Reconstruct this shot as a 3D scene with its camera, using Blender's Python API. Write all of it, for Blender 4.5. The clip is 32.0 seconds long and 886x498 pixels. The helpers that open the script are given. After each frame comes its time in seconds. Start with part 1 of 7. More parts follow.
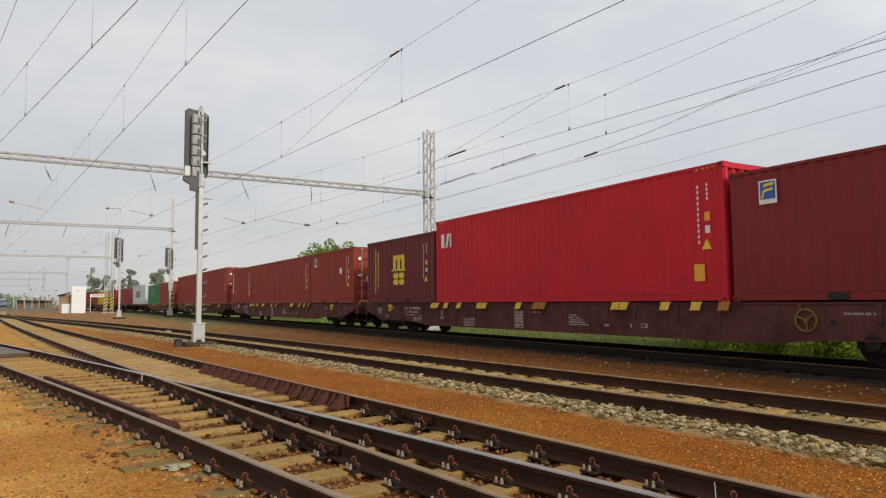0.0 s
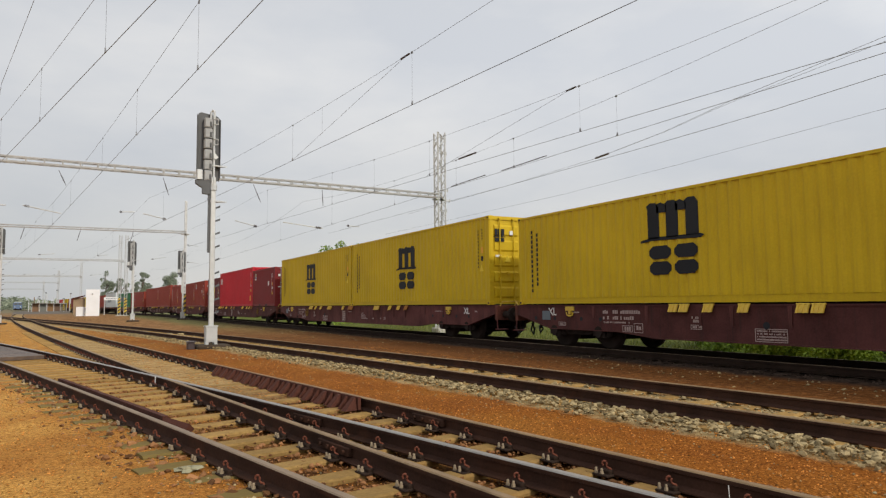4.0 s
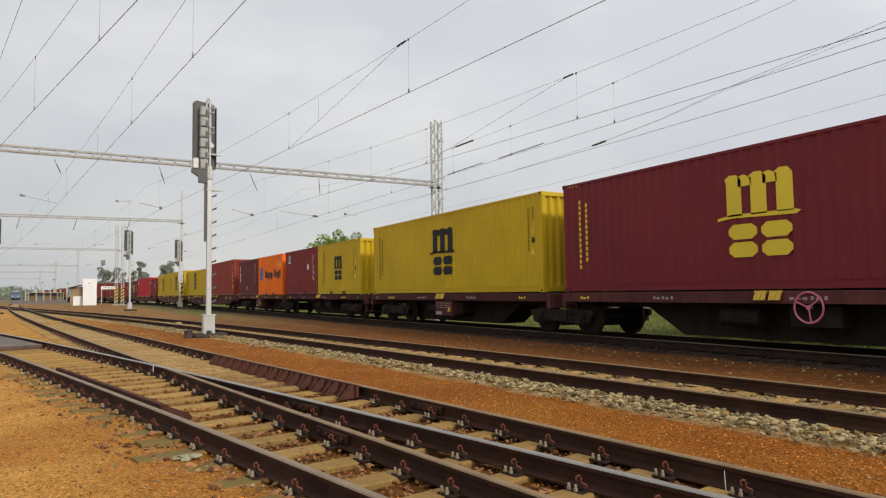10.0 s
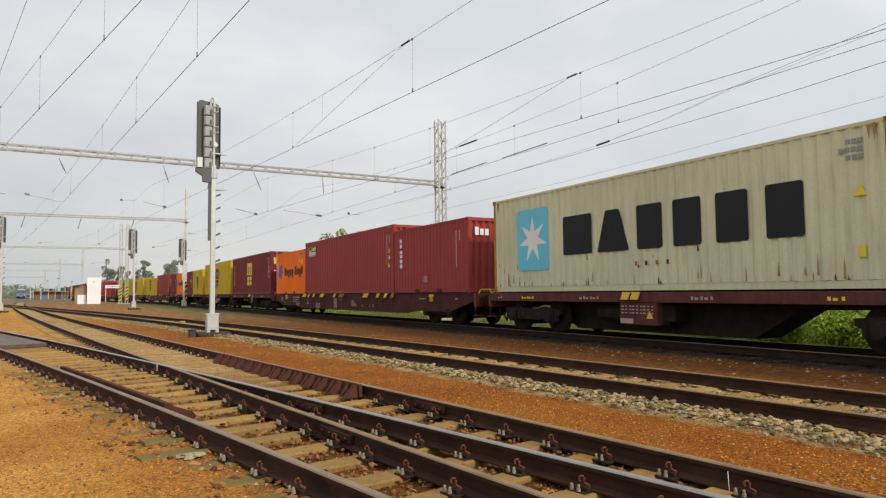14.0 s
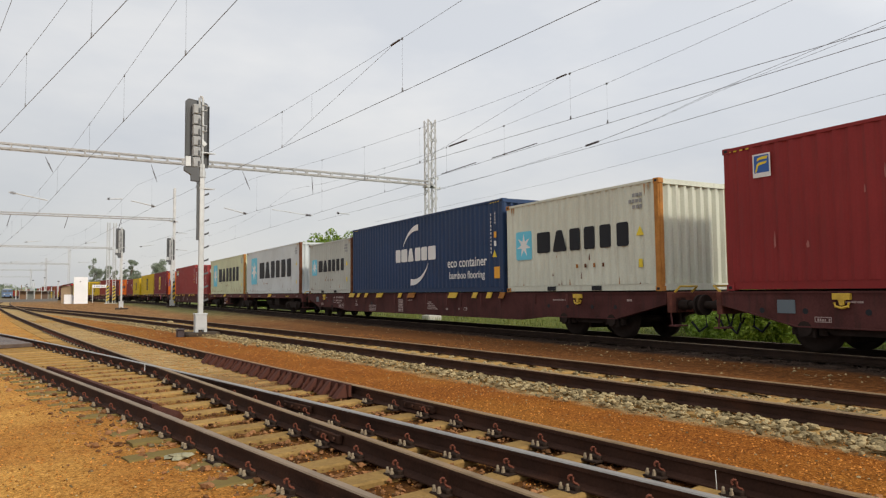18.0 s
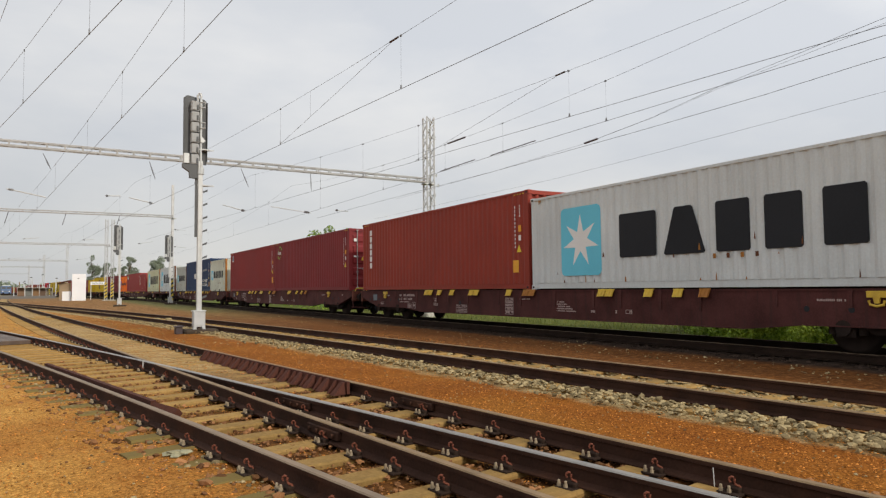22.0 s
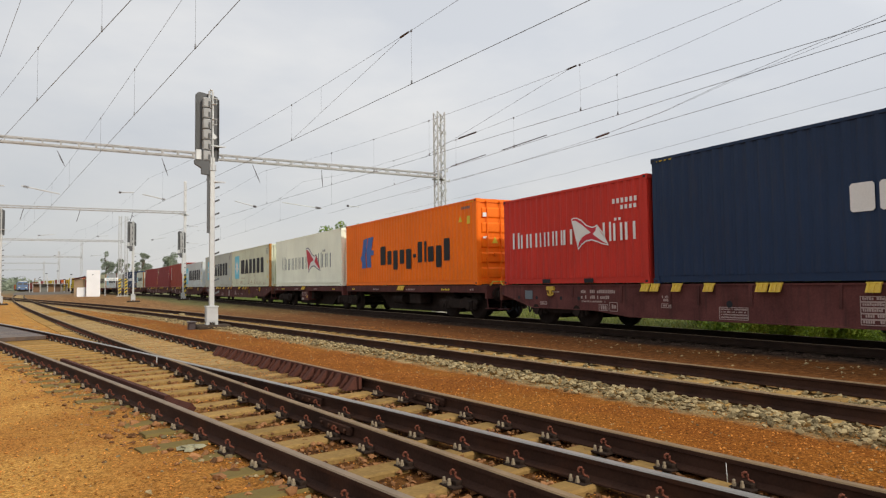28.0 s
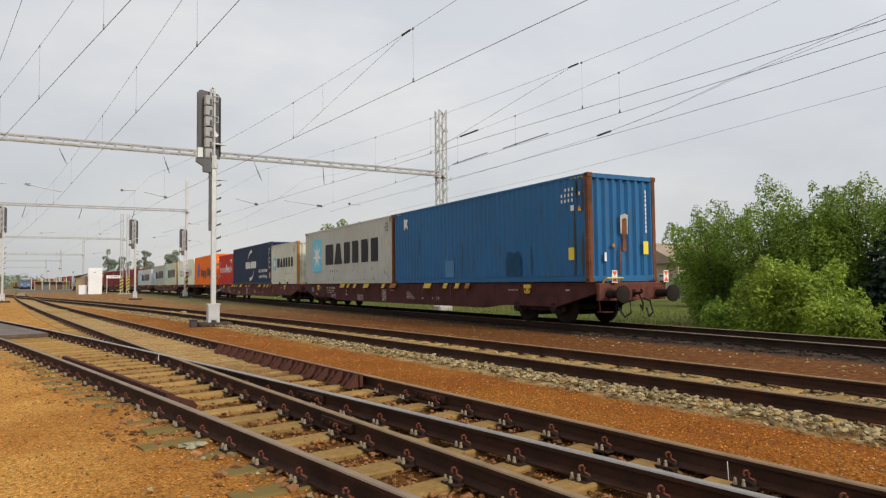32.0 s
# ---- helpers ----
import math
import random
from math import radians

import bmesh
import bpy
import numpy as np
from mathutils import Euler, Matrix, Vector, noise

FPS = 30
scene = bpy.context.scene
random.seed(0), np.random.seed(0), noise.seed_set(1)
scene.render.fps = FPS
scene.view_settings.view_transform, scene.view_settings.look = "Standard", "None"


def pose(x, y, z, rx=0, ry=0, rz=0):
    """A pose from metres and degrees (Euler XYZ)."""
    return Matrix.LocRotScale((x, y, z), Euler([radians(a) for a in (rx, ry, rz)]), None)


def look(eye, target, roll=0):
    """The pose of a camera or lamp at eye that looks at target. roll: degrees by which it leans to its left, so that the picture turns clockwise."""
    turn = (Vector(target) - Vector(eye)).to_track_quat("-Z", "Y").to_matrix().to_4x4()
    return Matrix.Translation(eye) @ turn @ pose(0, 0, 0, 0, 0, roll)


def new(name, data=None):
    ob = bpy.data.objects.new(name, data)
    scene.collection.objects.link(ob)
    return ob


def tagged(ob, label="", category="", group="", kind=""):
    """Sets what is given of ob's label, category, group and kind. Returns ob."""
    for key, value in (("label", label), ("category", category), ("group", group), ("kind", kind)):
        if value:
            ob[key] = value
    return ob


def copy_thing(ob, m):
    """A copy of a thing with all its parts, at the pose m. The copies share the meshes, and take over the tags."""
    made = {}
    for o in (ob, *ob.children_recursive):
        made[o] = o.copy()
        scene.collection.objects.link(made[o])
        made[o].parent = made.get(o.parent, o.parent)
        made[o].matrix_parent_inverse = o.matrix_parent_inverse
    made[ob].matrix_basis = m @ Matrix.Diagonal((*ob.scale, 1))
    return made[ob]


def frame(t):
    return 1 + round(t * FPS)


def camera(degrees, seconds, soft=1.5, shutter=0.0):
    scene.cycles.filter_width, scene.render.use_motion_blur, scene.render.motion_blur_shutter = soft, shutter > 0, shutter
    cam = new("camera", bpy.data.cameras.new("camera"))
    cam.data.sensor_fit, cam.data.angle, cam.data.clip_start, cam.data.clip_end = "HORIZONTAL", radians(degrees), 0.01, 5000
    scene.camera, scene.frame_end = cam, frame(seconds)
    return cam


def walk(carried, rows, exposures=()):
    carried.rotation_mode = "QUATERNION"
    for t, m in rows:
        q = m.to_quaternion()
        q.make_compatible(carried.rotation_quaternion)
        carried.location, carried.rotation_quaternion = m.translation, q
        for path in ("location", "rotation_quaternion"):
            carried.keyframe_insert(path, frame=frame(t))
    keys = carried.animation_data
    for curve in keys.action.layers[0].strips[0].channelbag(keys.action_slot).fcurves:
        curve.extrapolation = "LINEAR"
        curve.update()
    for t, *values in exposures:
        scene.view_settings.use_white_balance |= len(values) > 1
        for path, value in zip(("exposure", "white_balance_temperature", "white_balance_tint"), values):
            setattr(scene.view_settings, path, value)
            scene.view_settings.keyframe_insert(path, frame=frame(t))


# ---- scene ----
# Metres; x across the tracks to the right, y along the train's track, z up from the heads of the nearest rails.
EYE = Vector((0.0, 0.0, 1.22))
cam = camera(65.86, 32.0, soft=1.25, shutter=0.0)
# seconds, heading to the right of +y, tilt upwards, lean (degrees)
TURNS = [
    (0, 29.67, 4.361, 0.493), (0.5, 29.601, 4.287, 0.408), (1, 29.604, 4.216, 0.39), (1.5, 29.423, 4.16, 0.572),
    (2, 29.156, 4.078, 0.709), (2.5, 28.857, 4.386, 0.688), (3, 28.786, 4.501, 0.624), (3.5, 28.751, 4.565, 0.594),
    (5.5, 28.778, 4.505, 0.662), (6, 28.948, 4.452, 0.537), (6.5, 28.995, 4.363, 0.582), (7, 29.006, 4.25, 0.645),
    (7.5, 28.941, 4.193, 0.677), (8, 28.947, 4.27, 0.673), (8.5, 29.033, 4.353, 0.567), (9, 29.075, 4.301, 0.5),
    (9.5, 29.045, 4.086, 0.498), (10, 28.974, 3.564, 0.803), (10.5, 28.931, 3.181, 0.73), (11, 29.238, 3.079, 0.602),
    (11.5, 29.324, 2.909, 0.768), (12, 29.164, 2.803, 0.734), (12.5, 28.938, 2.966, 0.735), (13, 28.903, 3.385, 0.592),
    (13.5, 28.776, 3.496, 0.587), (14, 28.683, 3.536, 0.657), (14.5, 28.644, 3.582, 0.83), (16.5, 29.873, 3.679, 0.546),
    (17, 29.675, 3.592, 0.56), (17.5, 29.578, 3.536, 0.589), (18, 29.552, 3.513, 0.625), (18.5, 29.601, 3.372, 0.711),
    (19, 29.586, 3.239, 0.714), (19.5, 29.633, 3.211, 0.663), (20, 29.734, 3.315, 0.511), (20.5, 29.734, 3.306, 0.566),
    (21, 29.689, 3.291, 0.571), (21.5, 29.679, 3.33, 0.634), (22, 29.675, 3.286, 0.567), (22.5, 29.74, 3.23, 0.539),
    (23, 29.76, 3.161, 0.538), (23.5, 29.806, 3.101, 0.63), (24, 29.866, 3.03, 0.584), (24.5, 29.88, 3.029, 0.584),
    (25, 29.851, 3.077, 0.639), (25.5, 29.833, 3.114, 0.584), (27.5, 29.105, 2.961, 0.638), (28, 28.74, 2.894, 0.699),
    (28.5, 28.644, 2.934, 0.659), (29, 28.669, 2.932, 0.663), (29.5, 28.777, 2.952, 0.556), (30, 28.778, 2.935, 0.568),
    (30.5, 28.766, 2.954, 0.545), (31, 28.679, 2.876, 0.638), (31.5, 28.642, 2.81, 0.6), (32, 28.614, 2.733, 0.63),
]


def heading(yaw, tilt, lean):
    a, b = radians(yaw), radians(tilt)
    way = Vector((math.sin(a) * math.cos(b), math.cos(a) * math.cos(b), math.sin(b)))
    return look(EYE, EYE + way, -lean)


walk(cam, [(t, heading(yaw, tilt, lean)) for t, yaw, tilt, lean in TURNS], exposures=[(0, 0.0), (9.4, 0.0), (11.0, 0.1), (12.0, 0.13), (13.0, 0.13), (14.5, 0.13), (16.5, 0.1), (25.5, 0.06), (32, 0.04)])

# ---- world and sun ----
SUN_TO = Vector((0.32, -1.0, 0.66)).normalized()
world = bpy.data.worlds.new("overcast")
scene.world = world
world.use_nodes = True
wn, wl = world.node_tree.nodes, world.node_tree.links
wn.clear()
w_out, w_bg = wn.new("ShaderNodeOutputWorld"), wn.new("ShaderNodeBackground")
w_sky = wn.new("ShaderNodeTexSky")
w_sky.sky_type, w_sky.sun_disc = "NISHITA", False
w_sky.sun_elevation = math.asin(SUN_TO.z)
w_sky.sun_rotation = math.atan2(SUN_TO.x, SUN_TO.y)
w_tc, w_map = wn.new("ShaderNodeTexCoord"), wn.new("ShaderNodeMapping")
w_map.inputs["Scale"].default_value, w_map.inputs["Location"].default_value = (1.0, 1.0, 2.6), (0.6, 0.9, 0.35)
w_n = wn.new("ShaderNodeTexNoise")
w_n.inputs["Scale"].default_value, w_n.inputs["Detail"].default_value, w_n.inputs["Roughness"].default_value = 1.9, 6.0, 0.55
w_ramp = wn.new("ShaderNodeValToRGB")
w_ramp.color_ramp.elements[0].position, w_ramp.color_ramp.elements[0].color = 0.36, (0.655, 0.675, 0.71, 1)
w_ramp.color_ramp.elements[1].position, w_ramp.color_ramp.elements[1].color = 0.66, (0.84, 0.83, 0.815, 1)
w_mid = w_ramp.color_ramp.elements.new(0.5)
w_mid.color = (0.735, 0.742, 0.755, 1)
w_scale, w_mix = wn.new("ShaderNodeVectorMath"), wn.new("ShaderNodeMix")
w_scale.operation = "SCALE"
w_scale.inputs["Scale"].default_value = 0.10
w_mix.data_type = "RGBA"
w_mix.inputs["Factor"].default_value = 0.90
w_bg.inputs["Strength"].default_value = 1.0
wl.new(w_tc.outputs["Generated"], w_map.inputs["Vector"])
wl.new(w_map.outputs["Vector"], w_n.inputs["Vector"])
wl.new(w_n.outputs["Fac"], w_ramp.inputs["Fac"])
wl.new(w_sky.outputs["Color"], w_scale.inputs[0])
wl.new(w_scale.outputs["Vector"], w_mix.inputs["A"])
wl.new(w_ramp.outputs["Color"], w_mix.inputs["B"])
# the cloud deck is a little duller towards the horizon than overhead
w_sep, w_rise, w_dim = wn.new("ShaderNodeSeparateXYZ"), wn.new("ShaderNodeMapRange"), wn.new("ShaderNodeVectorMath")
w_rise.interpolation_type = "SMOOTHSTEP"
for w_key, w_value in (("From Min", 0.0), ("From Max", 0.36), ("To Min", 0.77), ("To Max", 0.985)):
    w_rise.inputs[w_key].default_value = w_value
w_dim.operation = "SCALE"
wl.new(w_tc.outputs["Generated"], w_sep.inputs["Vector"])
wl.new(w_sep.outputs["Z"], w_rise.inputs["Value"])
w_east, w_both = wn.new("ShaderNodeMapRange"), wn.new("ShaderNodeMath")
for w_key, w_value in (("From Min", -0.1), ("From Max", 0.95), ("To Min", 0.98), ("To Max", 1.13)):
    w_east.inputs[w_key].default_value = w_value
w_both.operation = "MULTIPLY"
# broad glow of the veiled sun through the clouds
w_dot, w_glow, w_all = wn.new("ShaderNodeVectorMath"), wn.new("ShaderNodeMapRange"), wn.new("ShaderNodeMath")
w_dot.operation, w_all.operation = "DOT_PRODUCT", "MULTIPLY"
w_dot.inputs[1].default_value = SUN_TO
wl.new(w_tc.outputs["Generated"], w_dot.inputs[0])
wl.new(w_dot.outputs["Value"], w_glow.inputs["Value"])
for w_key, w_value in (("From Min", 0.0), ("From Max", 1.0), ("To Min", 1.0), ("To Max", 1.8)):
    w_glow.inputs[w_key].default_value = w_value
wl.new(w_sep.outputs["X"], w_east.inputs["Value"])
wl.new(w_rise.outputs["Result"], w_both.inputs[0])
wl.new(w_east.outputs["Result"], w_both.inputs[1])
wl.new(w_mix.outputs["Result"], w_dim.inputs[0])
wl.new(w_both.outputs["Value"], w_all.inputs[0])
wl.new(w_glow.outputs["Result"], w_all.inputs[1])
wl.new(w_all.outputs["Value"], w_dim.inputs["Scale"])
wl.new(w_dim.outputs["Vector"], w_bg.inputs["Color"])
wl.new(w_bg.outputs["Background"], w_out.inputs["Surface"])

sun_data = bpy.data.lights.new("sun", "SUN")
sun_data.energy, sun_data.angle, sun_data.color = 2.05, radians(5), (1.0, 0.905, 0.765)
sun = new("sun", sun_data)
sun.matrix_world = look(SUN_TO * 100, (0, 0, 0))


# ---- materials ----
def surface(name, base, rough=0.6, metal=0.0, var=0.18, big=0.6, fine=40.0, bump=0.15, dirt=None, dirt_amount=0.3, streak=False, rand=0.0, space="Object"):
    """Principled surface: base colour varied at two scales, fine relief, and dirt or rust in patches or upright streaks."""
    m = bpy.data.materials.new(name)
    m.use_nodes = True
    n, l = m.node_tree.nodes, m.node_tree.links
    b = n["Principled BSDF"]
    tc = n.new("ShaderNodeTexCoord")
    vec = tc.outputs["Object"]
    if space == "World":
        vec = n.new("ShaderNodeNewGeometry").outputs["Position"]
    n1, n2 = n.new("ShaderNodeTexNoise"), n.new("ShaderNodeTexNoise")
    for nn, sc, det in ((n1, big, 5.0), (n2, fine, 3.0)):
        nn.inputs["Scale"].default_value, nn.inputs["Detail"].default_value = sc, det
        l.new(vec, nn.inputs["Vector"])
    add = n.new("ShaderNodeMath")
    add.operation = "MULTIPLY_ADD"
    l.new(n2.outputs["Fac"], add.inputs[0])
    add.inputs[1].default_value = 0.5
    l.new(n1.outputs["Fac"], add.inputs[2])
    rng = n.new("ShaderNodeMapRange")
    rng.inputs["From Min"].default_value, rng.inputs["From Max"].default_value = 0.45, 1.05
    rng.inputs["To Min"].default_value, rng.inputs["To Max"].default_value = 1 - var, 1 + var
    l.new(add.outputs["Value"], rng.inputs["Value"])
    value = rng.outputs["Result"]
    if rand:
        oi, rr, mu = n.new("ShaderNodeObjectInfo"), n.new("ShaderNodeMapRange"), n.new("ShaderNodeMath")
        rr.inputs["To Min"].default_value, rr.inputs["To Max"].default_value = 1 - rand, 1 + rand
        l.new(oi.outputs["Random"], rr.inputs["Value"])
        mu.operation = "MULTIPLY"
        l.new(value, mu.inputs[0])
        l.new(rr.outputs["Result"], mu.inputs[1])
        value = mu.outputs["Value"]
    col = n.new("ShaderNodeVectorMath")
    col.operation = "SCALE"
    col.inputs[0].default_value = base
    l.new(value, col.inputs["Scale"])
    colour = col.outputs["Vector"]
    if dirt:
        mp, n3, r3, mx = n.new("ShaderNodeMapping"), n.new("ShaderNodeTexNoise"), n.new("ShaderNodeMapRange"), n.new("ShaderNodeMix")
        mp.inputs["Scale"].default_value = (6.0, 6.0, 0.5) if streak else (1.3, 1.3, 1.3)
        n3.inputs["Scale"].default_value, n3.inputs["Detail"].default_value, n3.inputs["Roughness"].default_value = 1.6, 7.0, 0.65
        l.new(vec, mp.inputs["Vector"])
        l.new(mp.outputs["Vector"], n3.inputs["Vector"])
        r3.inputs["From Min"].default_value, r3.inputs["From Max"].default_value = 0.5, 0.78
        r3.inputs["To Min"].default_value, r3.inputs["To Max"].default_value = 0.0, dirt_amount
        l.new(n3.outputs["Fac"], r3.inputs["Value"])
        mx.data_type = "RGBA"
        l.new(r3.outputs["Result"], mx.inputs["Factor"])
        l.new(colour, mx.inputs["A"])
        mx.inputs["B"].default_value = (*dirt, 1)
        colour = mx.outputs["Result"]
    l.new(colour, b.inputs["Base Color"])
    b.inputs["Roughness"].default_value, b.inputs["Metallic"].default_value = rough, metal
    if rough > 0.68:
        b.inputs["Specular IOR Level"].default_value = 0.12
    if bump:
        bp = n.new("ShaderNodeBump")
        bp.inputs["Strength"].default_value, bp.inputs["Distance"].default_value = bump, 0.01
        l.new(n2.outputs["Fac"], bp.inputs["Height"])
        l.new(bp.outputs["Normal"], b.inputs["Normal"])
    return m


def plain(name, base, rough=0.6, metal=0.0, glow=0.0):
    m = bpy.data.materials.new(name)
    m.use_nodes = True
    b = m.node_tree.nodes["Principled BSDF"]
    b.inputs["Base Color"].default_value = (*base, 1)
    b.inputs["Roughness"].default_value, b.inputs["Metallic"].default_value = rough, metal
    if glow:
        b.inputs["Emission Color"].default_value, b.inputs["Emission Strength"].default_value = (*base, 1), glow
    return m


def moss_end(m, colour):
    """Grey-green weathering on one end of a timber."""
    n, l = m.node_tree.nodes, m.node_tree.links
    tc, sp, nz, ad, rg, mx = (n.new("ShaderNode" + k) for k in ("TexCoord", "SeparateXYZ", "TexNoise", "Math", "MapRange", "Mix"))
    l.new(tc.outputs["Generated"], sp.inputs["Vector"])
    nz.inputs["Scale"].default_value = 3.0
    l.new(tc.outputs["Object"], nz.inputs["Vector"])
    ad.operation = "MULTIPLY_ADD"
    ad.inputs[1].default_value = 0.10
    l.new(nz.outputs["Fac"], ad.inputs[0])
    l.new(sp.outputs["X"], ad.inputs[2])
    rg.inputs["From Min"].default_value, rg.inputs["From Max"].default_value = 0.25, 0.18
    rg.inputs["To Max"].default_value = 0.9
    l.new(ad.outputs["Value"], rg.inputs["Value"])
    mx.data_type = "RGBA"
    l.new(rg.outputs["Result"], mx.inputs["Factor"])
    l.new(n["Principled BSDF"].inputs["Base Color"].links[0].from_socket, mx.inputs["A"])
    mx.inputs["B"].default_value = (*colour, 1)
    l.new(mx.outputs["Result"], n["Principled BSDF"].inputs["Base Color"])


RUST = (0.16, 0.065, 0.03)
GRIME = (0.06, 0.045, 0.035)
PAINT = {}
for key, colour, dirt, amount in (
        ("deep_red", (0.165, 0.018, 0.026), GRIME, 0.3), ("red", (0.50, 0.016, 0.028), GRIME, 0.2), ("signal_red", (0.52, 0.034, 0.022), GRIME, 0.2), ("dark_red", (0.195, 0.022, 0.025), GRIME, 0.3), ("faded_red", (0.285, 0.040, 0.038), GRIME, 0.3), ("maroon", (0.130, 0.023, 0.026), GRIME, 0.3),
        ("rust_red", (0.26, 0.038, 0.023), GRIME, 0.3), ("brick_red", (0.225, 0.023, 0.023), GRIME, 0.25), ("yellow", (0.54, 0.375, 0.011), RUST, 0.22),
        ("orange", (0.88, 0.175, 0.005), RUST, 0.15), ("grey", (0.44, 0.46, 0.415), RUST, 0.22), ("light_grey", (0.56, 0.60, 0.60), RUST, 0.14), ("pale_grey", (0.58, 0.60, 0.50), RUST, 0.24), ("stained_grey", (0.62, 0.645, 0.49), RUST, 0.45),
        ("sage_grey", (0.56, 0.58, 0.39), RUST, 0.34), ("navy", (0.020, 0.044, 0.105), GRIME, 0.3), ("dark_navy", (0.013, 0.030, 0.072), GRIME, 0.3), ("blue", (0.020, 0.120, 0.275), (0.055, 0.075, 0.075), 0.85),
        ("cream", (0.87, 0.92, 0.77), (0.45, 0.44, 0.33), 0.15), ("green", (0.04, 0.19, 0.08), GRIME, 0.3)):
    PAINT[key] = mp = surface(key + "_container_paint", colour, rough=0.55, var=0.14, big=0.5, fine=25, bump=0.05, dirt=dirt, dirt_amount=amount, streak=True)
    mp.node_tree.nodes["Principled BSDF"].inputs["Specular IOR Level"].default_value = 0.22
M_RUSTY = surface("rusted_steel", (0.15, 0.06, 0.03), rough=0.85, var=0.5, big=3, fine=60, bump=0.3, dirt=(0.06, 0.05, 0.045), dirt_amount=0.9)
M_RUSTPOST = surface("yellowish_rusty_post_paint", (0.42, 0.19, 0.05), rough=0.8, var=0.35, big=3, fine=50, bump=0.2, dirt=(0.16, 0.065, 0.03), dirt_amount=0.8)
M_RUSTDRIP = surface("thin_orange_rust", (0.36, 0.195, 0.08), rough=0.85, var=0.4, big=4, fine=50, bump=0.05, dirt=(0.55, 0.54, 0.41), dirt_amount=0.7)
M_RUSTPAINT = surface("rusty_red_headstock_paint", (0.13, 0.045, 0.032), rough=0.8, var=0.4, big=4, fine=40, bump=0.2, dirt=(0.03, 0.022, 0.02), dirt_amount=0.9)
M_WAGON = surface("wagon_brown_paint", (0.092, 0.033, 0.030), rough=0.75, var=0.38, big=2.0, fine=30, bump=0.1, dirt=(0.035, 0.024, 0.022), dirt_amount=0.8, streak=True, rand=0.3)
M_BOGIE = surface("sooty_cast_steel", (0.024, 0.017, 0.014), rough=0.85, var=0.4, big=4, fine=50, bump=0.3)
M_FLAP = surface("yellow_flap_paint", (0.62, 0.42, 0.04), rough=0.6, var=0.2, dirt=RUST, dirt_amount=0.5)
M_FLAP_OLD = surface("orange_brown_flap_paint", (0.36, 0.16, 0.04), rough=0.7, var=0.2, dirt=RUST, dirt_amount=0.6)
M_FADED = surface("faded_pinkish_stencil", (0.36, 0.28, 0.26), rough=0.7, var=0.2, bump=0.0)
M_SCUFF = surface("rubbed_paint", (0.30, 0.12, 0.105), rough=0.75, var=0.3, bump=0.0)
M_OCHRE = surface("dull_ochre_paint", (0.20, 0.12, 0.03), rough=0.7, var=0.2, dirt=RUST, dirt_amount=0.5)
M_FOUND = surface("oil_stained_concrete", (0.055, 0.04, 0.028), rough=0.9, var=0.3, big=3, fine=30, bump=0.3)
M_WHITE = surface("white_marking_paint", (0.72, 0.72, 0.70), rough=0.6, var=0.1, bump=0.0)
M_BLACK = surface("black_marking_paint", (0.022, 0.024, 0.028), rough=0.55, var=0.2, bump=0.0)
M_SKYBLUE = surface("sky_blue_marking", (0.12, 0.52, 0.68), rough=0.55, var=0.1, bump=0.0)
M_ROYAL = surface("royal_blue_marking", (0.02, 0.10, 0.36), rough=0.55, var=0.1, bump=0.0)
M_MARKYEL = surface("yellow_marking", (0.72, 0.56, 0.03), rough=0.55, var=0.1, bump=0.0)
M_MARKORA = surface("amber_marking", (0.75, 0.36, 0.02), rough=0.55, var=0.1, bump=0.0)
M_MARKRED = surface("red_marking", (0.50, 0.012, 0.03), rough=0.55, var=0.1, bump=0.0)
M_MARKGREEN = surface("green_marking", (0.22, 0.50, 0.05), rough=0.55, var=0.1, bump=0.0)
M_PINK = surface("pink_sticker", (0.55, 0.16, 0.24), rough=0.6, var=0.1, bump=0.0)
M_FADEDGREY = surface("faded_grey_marking", (0.25, 0.26, 0.26), rough=0.6, var=0.2, bump=0.0)
M_SLATE = surface("slate_marking", (0.11, 0.14, 0.16), rough=0.55, var=0.1, bump=0.0)
M_GALV = surface("galvanised_steel", (0.50, 0.51, 0.50), rough=0.5, metal=0.35, var=0.15, big=2, fine=40, bump=0.08, dirt=(0.3, 0.27, 0.22), dirt_amount=0.4)
M_CREAMSTEEL = surface("pale_painted_lattice_steel", (0.50, 0.505, 0.50), rough=0.6, var=0.16, big=2, fine=30, bump=0.05, dirt=(0.24, 0.19, 0.15), dirt_amount=0.3)
M_BEAM = surface("grey_girder_paint", (0.35, 0.352, 0.345), rough=0.65, var=0.2, big=2, fine=30, bump=0.05, dirt=(0.2, 0.15, 0.11), dirt_amount=0.5)
M_SIGNALGREY = surface("weathered_grey_housing", (0.31, 0.315, 0.31), rough=0.65, var=0.2, big=3, fine=40, bump=0.05)
M_SIGBACK = surface("signal_back_grey", (0.075, 0.078, 0.08), rough=0.6, var=0.2, bump=0.05)
M_BLACK.node_tree.nodes["Principled BSDF"].inputs["Specular IOR Level"].default_value = 0.12
M_RAIL = surface("rail_side_steel", (0.042, 0.020, 0.013), rough=0.8, var=0.45, big=2.5, fine=50, bump=0.25, dirt=(0.085, 0.032, 0.014), dirt_amount=0.7)
M_RAIL_DARK = surface("oily_black_rail_side", (0.028, 0.017, 0.012), rough=0.8, var=0.4, big=2.5, fine=50, bump=0.25)
